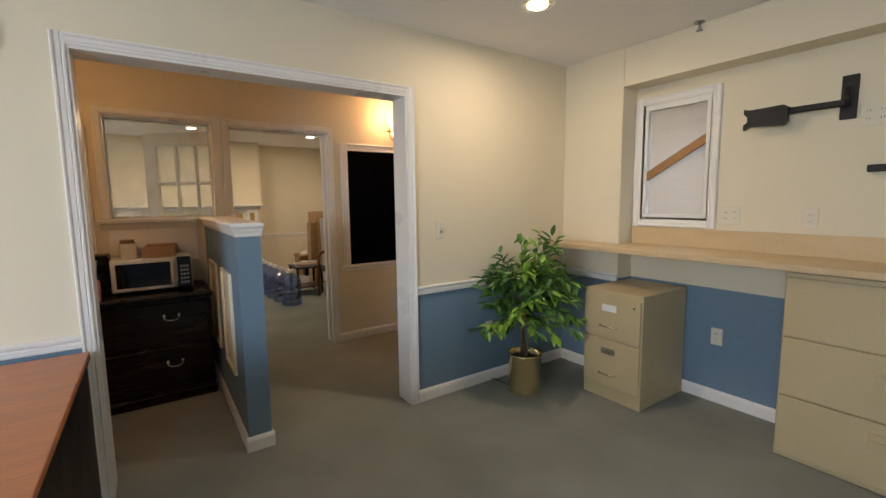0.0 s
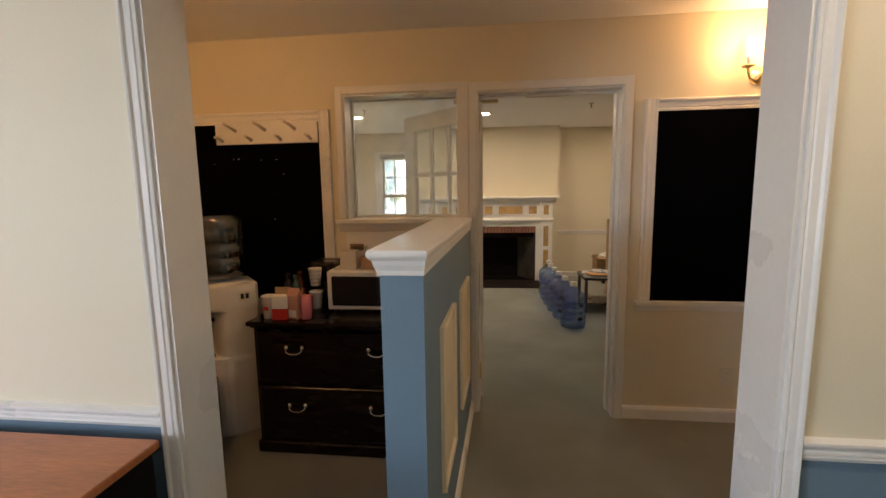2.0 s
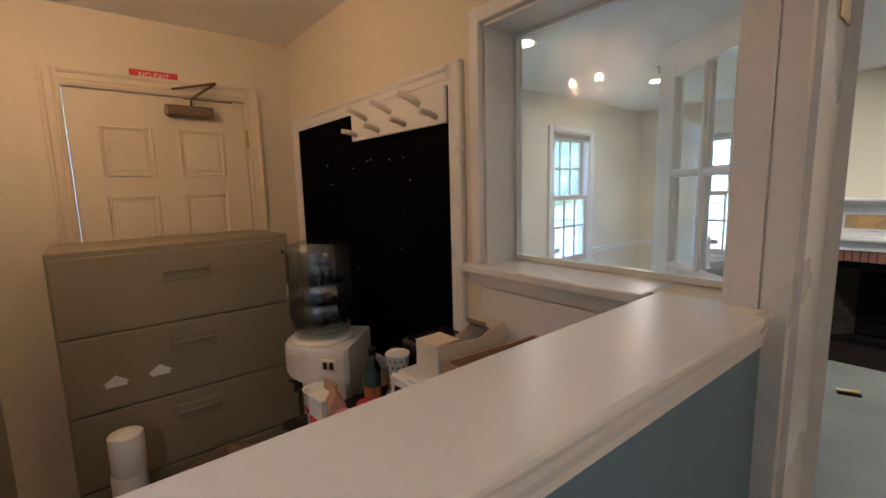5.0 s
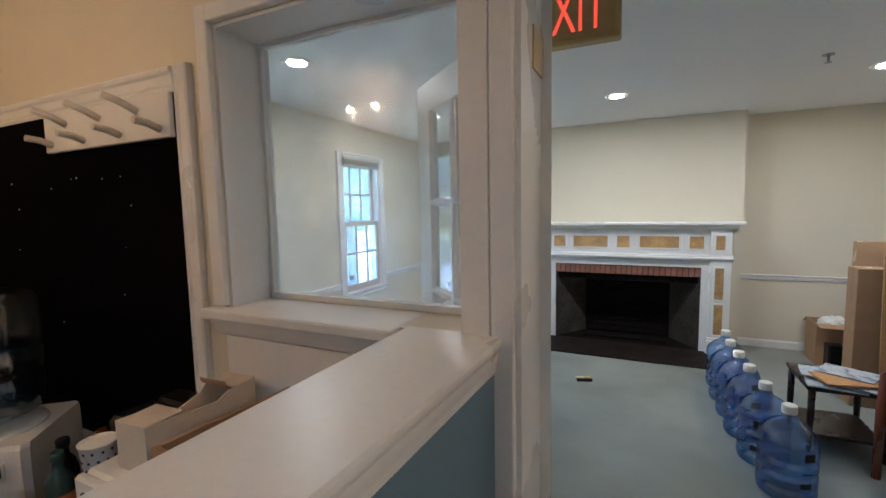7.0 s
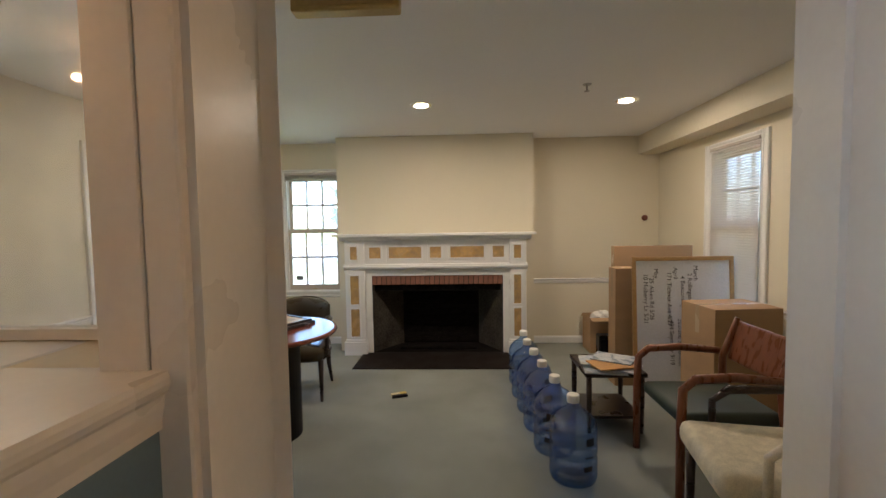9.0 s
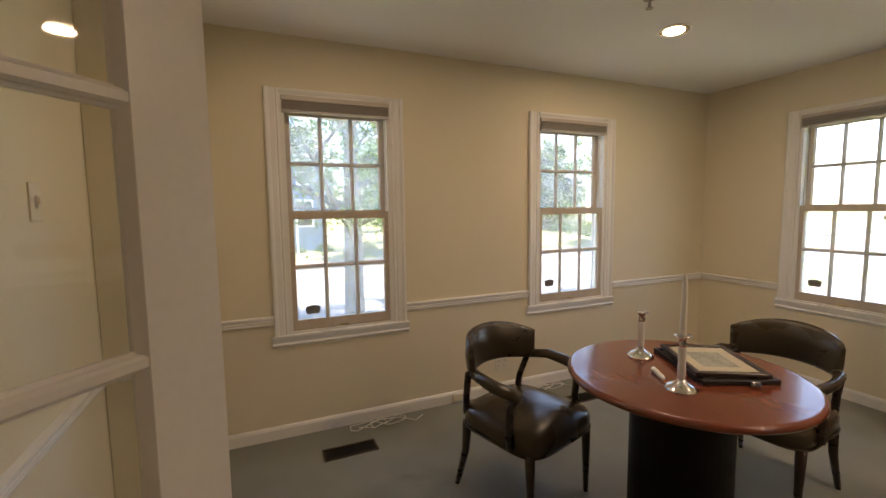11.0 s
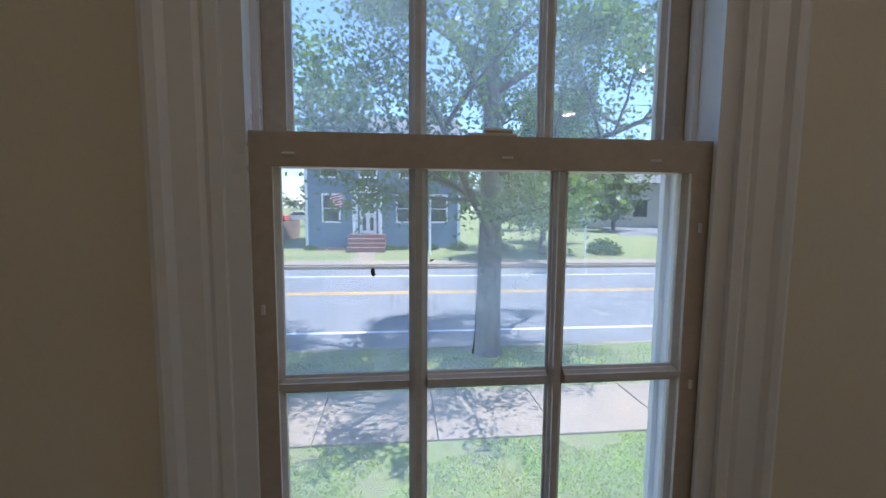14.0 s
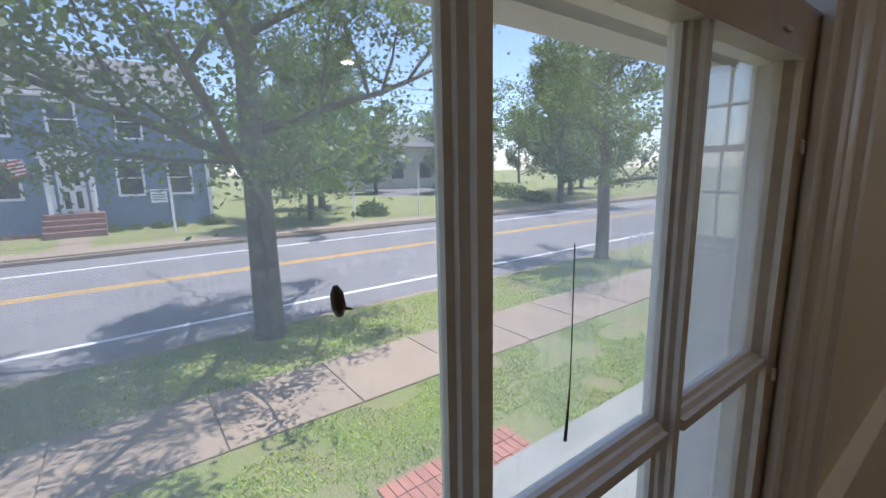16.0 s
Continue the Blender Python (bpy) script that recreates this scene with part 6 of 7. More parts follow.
def jug():
    t = thing("water_jug", 0, 0, 0, 0, "empty blue plastic five-gallon water jug with white cap", "water jug", "row of blue water jugs")
    bm = bmesh.new()
    ring(bm, UPB, 36)
    part("jug", bm, BLUEB, t)
    bm = bmesh.new()
    ring(bm, [(0.034, 0.445), (0.035, 0.45), (0.035, 0.485), (0.031, 0.49)], 20)
    part("cap", bm, WHITEP, t)
    for a0, z0, z1 in ((-0.55, 0.10, 0.13), (-0.50, 0.175, 0.182), (-0.45, 0.243, 0.285)):
        bm = bmesh.new()
        for k in range(8):
            a, b = a0 - 1.0 + k * 0.05, a0 - 1.0 + k * 0.05 + 0.05
            q = [bm.verts.new((0.1355 * math.cos(x), 0.1355 * math.sin(x), z)) for x, z in ((a, z0), (b, z0), (b, z1), (a, z1))]
            q2 = [bm.verts.new(v.co * 1.004) for v in q]
            bm.faces.new(q)
            bm.faces.new(q2[::-1])
            for i in range(4):
                bm.faces.new((q[i], q[(i + 1) % 4], q2[(i + 1) % 4], q2[i]))
        bmesh.ops.remove_doubles(bm, verts=bm.verts, dist=0.0004)
        part("printed_mark", bm, INK, t)
    return t


j0 = jug()
j0.matrix_basis = pose(0.115, 3.52, 0, 0, 0, 10)
for i, (x, y) in enumerate(((0.075, 3.83), (0.05, 4.13), (0.04, 4.42), (0.03, 4.70), (0.04, 4.99))):
    copy_thing(j0, pose(x, y, 0, 0, 0, 30 * i - 40))

st = thing("side_table", 0.54, 4.22, 0, 0, "low dark wood side table covered in magazines", "table")
bm = bmesh.new()
box(bm, -0.21, 0.21, -0.2, 0.26, 0.40, 0.43, 0.006, 2)
part("top", bm, DARKLEG, st)
for u in (-0.18, 0.18):
    for v in (-0.17, 0.23):
        bm = bmesh.new()
        tube(bm, [(u, v, 0), (u, v, 0.20), (u, v, 0.40)], [0.014, 0.02, 0.02], 8)
        part("leg", bm, DARKLEG, st)
box_part("shelf", (-0.18, 0.18, -0.17, 0.23, 0.10, 0.12), DARKLEG, st)
MAG = [surf("magazine_a", (0.25, 0.35, 0.5), 0.3, var=0.6, scale=12, alt=(0.7, 0.68, 0.6)), surf("magazine_b", (0.5, 0.27, 0.09), 0.4, var=0.3, scale=8), surf("magazine_c", (0.62, 0.62, 0.6), 0.3, var=0.4, scale=14, alt=(0.2, 0.25, 0.35))]
for i in range(6):
    bm = bmesh.new()
    box(bm, -0.105, 0.105, -0.14, 0.14, 0, 0.008, 0.001)
    o = mesh_ob("magazine", bm, MAG[i % 3], None, ("blue and white glossy magazine", "tan folder with printed cover", "white news magazine")[i % 3] + " on the side table", category="magazine", group="magazines on the side table")
    o.matrix_basis = pose(0.48 + 0.05 * (i % 3), 4.10 + 0.11 * (i % 2), 0.431 + 0.009 * i, 0, 0, 25 * math.sin(i * 2.1) + 80)


def arm_chair(x, y, rz):
    t = thing("armchair", x, y, 0, rz, "reddish wood open-arm chair with dark green seat", "chair")
    bm = bmesh.new()
    box(bm, -0.27, 0.25, -0.25, 0.25, 0.38, 0.46, 0.03, 3)
    part("seat", bm, surf("green_vinyl", (0.035, 0.05, 0.04), 0.5, bump=0.15), t, smooth=True)
    for s in (-1, 1):
        bm = bmesh.new()
        tube(bm, [(0.27, s * 0.28, 0.0), (0.27, s * 0.28, 0.4), (0.262, s * 0.28, 0.60), (0.20, s * 0.28, 0.655), (0.0, s * 0.28, 0.665), (-0.24, s * 0.28, 0.64)], [0.022, 0.024, 0.024, 0.024, 0.024, 0.022], 8)
        part("arm", bm, REDWOOD, t)
        bm = bmesh.new()
        tube(bm, [(-0.30, s * 0.27, 0.0), (-0.26, s * 0.27, 0.4), (-0.25, s * 0.25, 0.62), (-0.33, s * 0.235, 0.86)], [0.02, 0.024, 0.022, 0.018], 8)
        part("back_leg", bm, REDWOOD, t)
    bm = bmesh.new()
    box(bm, -0.30, -0.265, -0.24, 0.24, 0.60, 0.85, 0.015, 2)
    bmesh.ops.rotate(bm, verts=bm.verts, cent=(-0.27, 0, 0.6), matrix=Matrix.Rotation(radians(-14), 3, "Y"))
    part("backrest", bm, REDWOOD, t)
    return t


arm_chair(0.88, 3.58, 180)
cc = thing("upholstered_chair", 0.79, 2.93, 0, 170, "dark wood chair with a cream patterned upholstered seat", "chair")
DAMASK = surf("cream_damask", (0.62, 0.56, 0.42), 0.8, var=0.22, scale=22, fine=260, bump=0.25)
bm = bmesh.new()
box(bm, -0.26, 0.28, -0.26, 0.26, 0.37, 0.49, 0.045, 4)
part("seat", bm, DAMASK, cc, smooth=True)
for u in (-0.22, 0.23):
    for v in (-0.21, 0.21):
        bm = bmesh.new()
        tube(bm, [(u, v, 0), (u, v, 0.37)], [0.016, 0.024], 8)
        part("leg", bm, DARKLEG, cc)
bm = bmesh.new()
box(bm, -0.30, -0.24, -0.24, 0.24, 0.50, 0.92, 0.025, 3)
part("backrest", bm, DAMASK, cc, smooth=True)
for s in (-1, 1):
    bm = bmesh.new()
    tube(bm, [(0.12, s * 0.265, 0.40), (0.12, s * 0.27, 0.58), (0.05, s * 0.27, 0.64), (-0.25, s * 0.27, 0.66)], [0.018, 0.018, 0.022, 0.02], 8)
    part("arm", bm, (DAMASK, DARKLEG)[s < 0], cc)

# boards and packages against the east wall
wb = thing("whiteboard", 1.38, 4.84, 0.0, 0, "oak framed whiteboard with handwritten address list leaning on boxes", "whiteboard")
OAK = surf("oak_frame", (0.42, 0.25, 0.09), 0.45, var=0.2, scale=5, stretch=(1, 1, 5), bump=0.1)
bm = bmesh.new()
W2, H2 = 0.43, 1.165
for dd in ((-W2, W2, 0, 0.035), (-W2, W2, H2 - 0.035, H2), (-W2, -W2 + 0.035, 0.035, H2 - 0.035), (W2 - 0.035, W2, 0.035, H2 - 0.035)):
    box(bm, dd[0], dd[1], -0.018, 0, dd[2], dd[3], 0.003)
part("frame", bm, OAK, wb)
box_part("panel", (-W2 + 0.033, W2 - 0.033, -0.008, 0, 0.033, H2 - 0.033), surf("whiteboard_face", (0.78, 0.79, 0.80), 0.2, bump=0.01), wb)
for i, (tx, u, z) in enumerate((("10 Mulberry Ln 5/21", -0.315, 0.80), ("25 Aiken Rd 5/26", -0.265, 0.80), ("May", -0.225, 1.02), ("171 Tichnor Ave 4/23", -0.115, 0.80), ("April", -0.06, 1.02), ("4 Beaconsley", 0.0, 0.86), ("2 Rollingate Dr", 0.06, 0.86), ("March", 0.11, 1.02), ("202-2nd September", -0.03, 0.42), ("434 Seymour 9/19", -0.10, 0.42))):
    writing("handwriting", tx, 0.052, INK, wb, pose(u, -0.0095, z, 0, 90, 0), 0.0004)
wb.matrix_basis = pose(1.39, 4.80, 0.0, -4, 0, 0)
t = carton(1.24, 5.02, 0, 2, 0.80, 0.16, 1.06, "tall flat cardboard package standing against the wall")
t = carton(1.33, 5.34, 0, 0, 0.74, 0.09, 1.235, "thin tall cardboard carton standing behind the others")
carton(1.50, 4.38, 0, 5, 0.5, 0.4, 0.84, "large taped cardboard box beside the chairs")
b2 = carton(1.08, 6.05, 0, 0, 0.34, 0.3, 0.40, "open cardboard box with crumpled paper by the wall", open_top=True)
bm = bmesh.new()
bmesh.ops.create_icosphere(bm, subdivisions=3, radius=0.11)
for v in bm.verts:
    v.co *= 1 + 0.35 * noise.noise(v.co * 18)
    v.co.z *= 0.7
o = mesh_ob("crumpled_paper", bm, PAPER, None, "crumpled white paper stuffed into the box", category="paper")
o.matrix_basis = pose(1.08, 6.05, 0.38)
bk = thing("subwoofer", 1.03, 5.80, 0, 0, "small black electronic box on the floor", "speaker")
box_part("case", (-0.07, 0.07, -0.06, 0.06, 0, 0.24), BLACKP, bk, bevel=0.008)
box_part("grille", (-0.055, 0.055, -0.063, -0.059, 0.03, 0.20), BLACKLAM, bk)
bm = bmesh.new()
tube(bm, [(0, 0, 0), (0, -0.015, 0), (0, -0.03, 0)], [0.035, 0.035, 0.02], 16)
o = mesh_ob("alarm_knob", bm, surf("brown_bakelite", (0.16, 0.05, 0.03), 0.4), None, "round brown fixture on the cream wall", category="wall fixture")
o.matrix_basis = pose(1.68, YB, 1.515)
mb_ = thing("matchbox", -1.07, 4.68, 0.0, 20, "small yellow and black card box lying on the carpet", "box")
box_part("sleeve", (-0.065, 0.065, -0.04, 0.04, 0, 0.02), surf("cream_card", (0.66, 0.58, 0.35), 0.5), mb_, bevel=0.001)
box_part("band", (-0.066, 0.066, -0.0405, -0.005, 0.001, 0.0207), BLACKP, mb_)
box_part("stripe", (0.01, 0.0665, -0.0035, 0.0408, 0.001, 0.0206), surf("yellow_print", (0.6, 0.42, 0.05), 0.5), mb_)


def floor_vent(x, y, rz):
    t = thing("floor_vent", x, y, 0, rz, "dark metal floor register set in the carpet", "floor vent", "floor registers")
    bm = bmesh.new()
    for dd in ((-0.16, 0.16, -0.065, -0.052), (-0.16, 0.16, 0.052, 0.065), (-0.16, -0.147, -0.052, 0.052), (0.147, 0.16, -0.052, 0.052)):
        box(bm, *dd, 0.001, 0.006, 0.001)
    part("frame", bm, surf("brown_metal", (0.07, 0.05, 0.035), 0.45, 0.4), t)
    # black plate stands in for the shade in the duct below
    box_part("dark_duct", (-0.147, 0.147, -0.052, 0.052, 0.0005, 0.002), BLACKLAM, t)
    bm = bmesh.new()
    box(bm, -0.0015, 0.0015, -0.052, 0.052, 0.002, 0.005)
    f = part("louvre", bm, BLACKP, t)
    for i in range(24):
        o = f if i == 0 else new("louvre", f.data)
        o.parent = t
        o.matrix_basis = pose(-0.14 + i * 0.0122, 0, 0)


floor_vent(-3.16, 2.85, 90)
floor_vent(-3.14, 4.66, 90)
for k, (y0, label) in enumerate(((2.95, "tangled white phone cable along the baseboard"), (4.3, "loose white cable along the baseboard"))):
    bm = bmesh.new()
    pts = [(-3.40 + 0.05 * math.sin(i * 1.1) + 0.02 * math.sin(i * 2.7), y0 + 0.16 * math.sin(i * 0.55) + 0.012 * i, 0.006 + 0.004 * (i % 3)) for i in range(26)]
    tube(bm, pts, 0.0035, 6)
    mesh_ob("cable", bm, WHITEP, None, label, category="cable")
bm = bmesh.new()
box(bm, XL + 0.0145, XL + 0.04, 3.67, 3.75, 0.02, 0.075, 0.004)
mesh_ob("phone_jack", bm, IVORY, None, "ivory surface phone jack on the baseboard", category="phone jack")

# ---- outdoors ----
GZ = -1.5
GRASS = surf("lawn", (0.14, 0.21, 0.035), 0.95, var=0.45, scale=1.6, fine=60, bump=0.8, dist=0.03, alt=(0.23, 0.185, 0.10))
ASPH = surf("asphalt", (0.155, 0.15, 0.145), 0.92, var=0.18, scale=0.8, fine=160, bump=0.4, dist=0.006)
CONC = surf("concrete", (0.245, 0.19, 0.13), 0.9, var=0.16, scale=1.4, fine=120, bump=0.3, per=0.25)
ROADW = surf("white_road_paint", (0.62, 0.62, 0.60), 0.8, var=0.15, scale=20)
ROADY = surf("yellow_road_paint", (0.55, 0.30, 0.03), 0.8, var=0.15, scale=20)


def slab(name, dims, material, label, bevel=0.0):
    bm = bmesh.new()
    box(bm, *dims, bevel)
    return mesh_ob(name, bm, material, kind="structure", label=label)


# one sheet of ground, low under the road, rising to the lawn of the house opposite
bm = bmesh.new()
xs = [900, -3.6, -11.39, -11.41, -21.04, -21.06, -22.6, -27.0, -31.0, -60, -900]
zs = [GZ, GZ, GZ, GZ - 0.14, GZ + 0.2, GZ + 0.36, GZ + 0.42, -0.95, -0.9, -0.9, -0.9]
ysg = [-900, -60, -20, -8, 0, 8, 20, 60, 900]
rows = [[bm.verts.new((x, y, z)) for y in ysg] for x, z in zip(xs, zs)]
for a, b in zip(rows, rows[1:]):
    for i in range(len(ysg) - 1):
        bm.faces.new((a[i], b[i], b[i + 1], a[i + 1]))
mesh_ob("ground", bm, GRASS, kind="structure", label="green lawn with bare dry patches")
ROAD_X0, ROAD_X1, ROAD_RISE = -11.45, -21.0, 0.035


def road_z(x):
    """Height of the road, which climbs gently towards the far kerb."""
    return GZ - 0.1 + ROAD_RISE * (ROAD_X0 + 0.05 - x)


def lane(name, x0, x1, lift, material, label="", y0=-300, y1=300):
    """A strip along the road that follows its slope."""
    bm = bmesh.new()
    box(bm, x1, x0, y0, y1, -0.016, 0)
    for v in bm.verts:
        v.co.z += road_z(v.co.x) + lift
    return mesh_ob(name, bm, material, kind="structure", label=label)


lane("road", ROAD_X0, ROAD_X1, 0.0, ASPH, "grey asphalt two-lane road with faded cracks")
bm = bmesh.new()
box(bm, -75, -20.9, 16.6, 24.6, -0.03, 0)
for v in bm.verts:
    v.co.z += road_z(-21.0) + 0.012 + 0.022 * (-20.9 - v.co.x)
    v.co.y += 0.3 * (-20.9 - v.co.x)
mesh_ob("road_side", bm, ASPH, kind="structure", label="dark asphalt side street across the road")
for nm, x0, x1, mt in (("road_line_near", -12.69, -12.81, ROADW), ("road_line_far", -19.40, -19.52, ROADW), ("road_line_yellow_a", -16.53, -16.63, ROADY), ("road_line_yellow_b", -16.75, -16.85, ROADY)):
    lane(nm, x0, x1, 0.004, mt)
slab("kerb_near", (-11.48, -11.34, -300, 300, GZ - 0.16, GZ + 0.012), CONC, "pale concrete kerb", 0.015)
slab("kerb_far", (-21.12, -20.98, -300, 300, GZ + 0.1, GZ + 0.375), CONC, "pale concrete kerb", 0.015)
slab("pavement_far", (-22.5, -21.12, -300, 300, GZ + 0.2, GZ + 0.425), CONC, "pale concrete pavement across the road")
pv = tagged(new("pavement"), "concrete pavement slabs with open joints", kind="structure")
bm = bmesh.new()
box(bm, -0.70, 0.70, -0.752, 0.752, 0, 0.05, 0.008)
first = part("slab", bm, CONC, pv)
for i in range(60):
    o = first if i == 0 else new("slab", first.data)
    o.parent = pv
    o.matrix_basis = pose(-8.57, -20.24 + i * 1.515, GZ - 0.02, random.uniform(-0.3, 0.3), random.uniform(-0.3, 0.3), 0)
bw = tagged(new("brick_path"), "red brick garden path beside the lawn", kind="structure")
bm = bmesh.new()
box(bm, -0.097, 0.097, -0.046, 0.046, 0, 0.03, 0.004)
PAVER = surf("brick_paver", (0.33, 0.14, 0.09), 0.9, var=0.25, scale=12, bump=0.4, per=0.4)
first = part("brick", bm, PAVER, bw)
k = 0
for r in range(5):
    for c in range(16):
        o = first if k == 0 else new("brick", first.data)
        k += 1
        o.parent = bw
        o.matrix_basis = pose(-6.35 + r * 0.2, 4.22 + c * 0.098, GZ - 0.008 + random.uniform(0, 0.004), 0, 0, random.uniform(-1, 1))
# crack in the asphalt
bm = bmesh.new()
pts = [Vector((-18.2 + 0.2 * i + 0.12 * math.sin(i * 2.3), 2.95 + 0.05 * i + 0.1 * math.sin(i * 1.7), road_z(-18.2 + 0.2 * i) + 0.006)) for i in range(24)]
for a, b in zip(pts, pts[1:]):
    s = Vector((0.0, 0.02, 0))
    q = [bm.verts.new(c) for c in (a - s, b - s, b + s, a + s)]
    bm.faces.new(q)
o = mesh_ob("road_crack", bm, surf("tar", (0.03, 0.03, 0.03), 0.8), kind="structure")
md = o.modifiers.new("thickness", "SOLIDIFY")
md.thickness = 0.002

# grass blades near the window
rg = random.Random(7)
gv, gf, gm = [], [], []
for i in range(56000):
    x = rg.uniform(-7.85, -4.3)
    y = rg.uniform(0.2, 9.5)
    if -6.5 < x < -5.4 and 4.12 < y < 5.85:
        continue
    if noise.noise((x * 1.2, y * 1.2, 3)) < (-0.05 if x < -7.0 else -0.2):
        continue
    a, h, w = rg.uniform(0, 6.28), rg.uniform(0.015, 0.05), rg.uniform(0.005, 0.012)
    lx, ly = rg.uniform(-0.05, 0.05), rg.uniform(-0.05, 0.05)
    b = len(gv)
    gv += [(x - w * math.cos(a), y - w * math.sin(a), GZ), (x + w * math.cos(a), y + w * math.sin(a), GZ), (x + lx, y + ly, GZ + h)]
    gf.append((b, b + 1, b + 2))
for i in range(16000):
    x, y = rg.uniform(-11.3, -9.3), rg.uniform(-6, 14)
    a, h, w = rg.uniform(0, 6.28), rg.uniform(0.015, 0.045), rg.uniform(0.006, 0.014)
    b = len(gv)
    gv += [(x - w * math.cos(a), y - w * math.sin(a), GZ), (x + w * math.cos(a), y + w * math.sin(a), GZ), (x + rg.uniform(-0.03, 0.03), y + rg.uniform(-0.03, 0.03), GZ + h)]
    gf.append((b, b + 1, b + 2))


def leafcard(name, base, trans):
    m = surf(name, base, 0.55, var=0.45, scale=1.2, fine=9, bump=0)
    t = m.node_tree
    b = t.nodes["Principled BSDF"]
    tl = t.nodes.new("ShaderNodeBsdfTranslucent")
    tl.inputs[0].default_value = (*trans, 1)
    mx = t.nodes.new("ShaderNodeMixShader")
    mx.inputs[0].default_value = 0.35
    t.links.new(b.outputs[0], mx.inputs[1])
    t.links.new(tl.outputs[0], mx.inputs[2])
    t.links.new(mx.outputs[0], t.nodes["Material Output"].inputs[0])
    return m


me = bpy.data.meshes.new("grass")
me.from_pydata(gv, [], gf)
me.materials.append(leafcard("grass_blade", (0.25, 0.36, 0.05), (0.42, 0.52, 0.08)))
tagged(new("grass", me), "short uneven green grass on the lawn", "grass", kind="stuff")
LEAF = leafcard("tree_leaf", (0.06, 0.11, 0.03), (0.22, 0.34, 0.06))
FARLEAF = leafcard("far_leaf", (0.06, 0.10, 0.03), (0.14, 0.2, 0.04))
BARK = surf("grey_bark", (0.11, 0.095, 0.08), 0.95, var=0.4, scale=6, fine=40, bump=0.8, dist=0.02, stretch=(2, 2, 0.5))


def tree(x, y, z, r0, fork, height, spread, leaves, size, seed, leafmat=LEAF, label="leafy street tree with grey trunk", levels=3, low=0.0):
    rt = random.Random(seed)
    t = thing("tree", x, y, z, 0, label, "tree", "street trees")
    bm = bmesh.new()
    tips = []

    def limb(p, d, length, r, lev):
        n = 5
        pts, rad = [p.copy()], [r]
        q, dd = p.copy(), d.copy()
        for i in range(n):
            dd = (dd + Vector((rt.uniform(-1, 1), rt.uniform(-1, 1), rt.uniform(-0.5, 0.7))) * 0.16).normalized()
            q = q + dd * (length / n)
            pts.append(q.copy())
            rad.append(r * (1 - 0.72 * (i + 1) / n))
            if lev >= 1:
                tips.append((q.copy(), length * 0.30))
        tube(bm, pts, rad, 7 if lev < 2 else 4)
        if lev < levels:
            for i in range(7 if lev == 0 else 5):
                s = rt.uniform(0.25, 1.0)
                j = min(n - 1, int(s * n))
                b = pts[j].lerp(pts[j + 1], s * n - j)
                side = Vector((rt.uniform(-1, 1), rt.uniform(-1, 1), rt.uniform(-0.25, 0.75))).normalized()
                limb(b, (dd * 0.5 + side).normalized(), length * rt.uniform(0.42, 0.62), max(0.006, r * 0.42), lev + 1)

    tube(bm, [(0, 0, -0.1), (0.02, 0, 0.12), (0.02, 0.0, fork * 0.5), (-0.02, 0.02, fork), (0.0, 0.0, height * 0.55), (0.03, 0, height * 0.86)], [r0 * 1.45, r0 * 1.08, r0, r0 * 0.95, r0 * 0.55, r0 * 0.15], 14)
    for i in range(12):
        h = fork + (height - fork) * (i / 12) ** 1.1 * 0.8 + low
        a = i * 2.4 + rt.uniform(-0.4, 0.4)
        up = 0.25 + 0.9 * i / 12
        limb(Vector((0, 0, h)), Vector((math.cos(a), math.sin(a), up)).normalized(), spread * rt.uniform(0.8, 1.1) * (1.0 - 0.35 * i / 12), r0 * 0.42 * (1 - 0.5 * i / 12), 1)
    part("trunk", bm, BARK, t)
    tv_, tf = [], []
    for k in range(leaves):
        c, rr = tips[rt.randrange(len(tips))]
        p = c + Vector((rt.gauss(0, 1), rt.gauss(0, 1), rt.gauss(0, 0.8))) * rr * 0.55
        if p.z < fork * 0.95:
            continue
        d = Vector((rt.uniform(-1, 1), rt.uniform(-1, 1), rt.uniform(-1, 0.5))).normalized()
        s = d.cross(Vector((rt.uniform(-1, 1), rt.uniform(-1, 1), rt.uniform(-1, 1)))).normalized()
        L = size * rt.uniform(0.7, 1.3)
        b = len(tv_)
        tv_ += [p, p + d * L * 0.5 + s * L * 0.32, p + d * L, p + d * L * 0.5 - s * L * 0.32]
        tf.append((b, b + 1, b + 2, b + 3))
    me = bpy.data.meshes.new("crown")
    me.from_pydata(tv_, [], tf)
    me.materials.append(leafmat)
    o = new("crown", me)
    o.parent = t
    return t


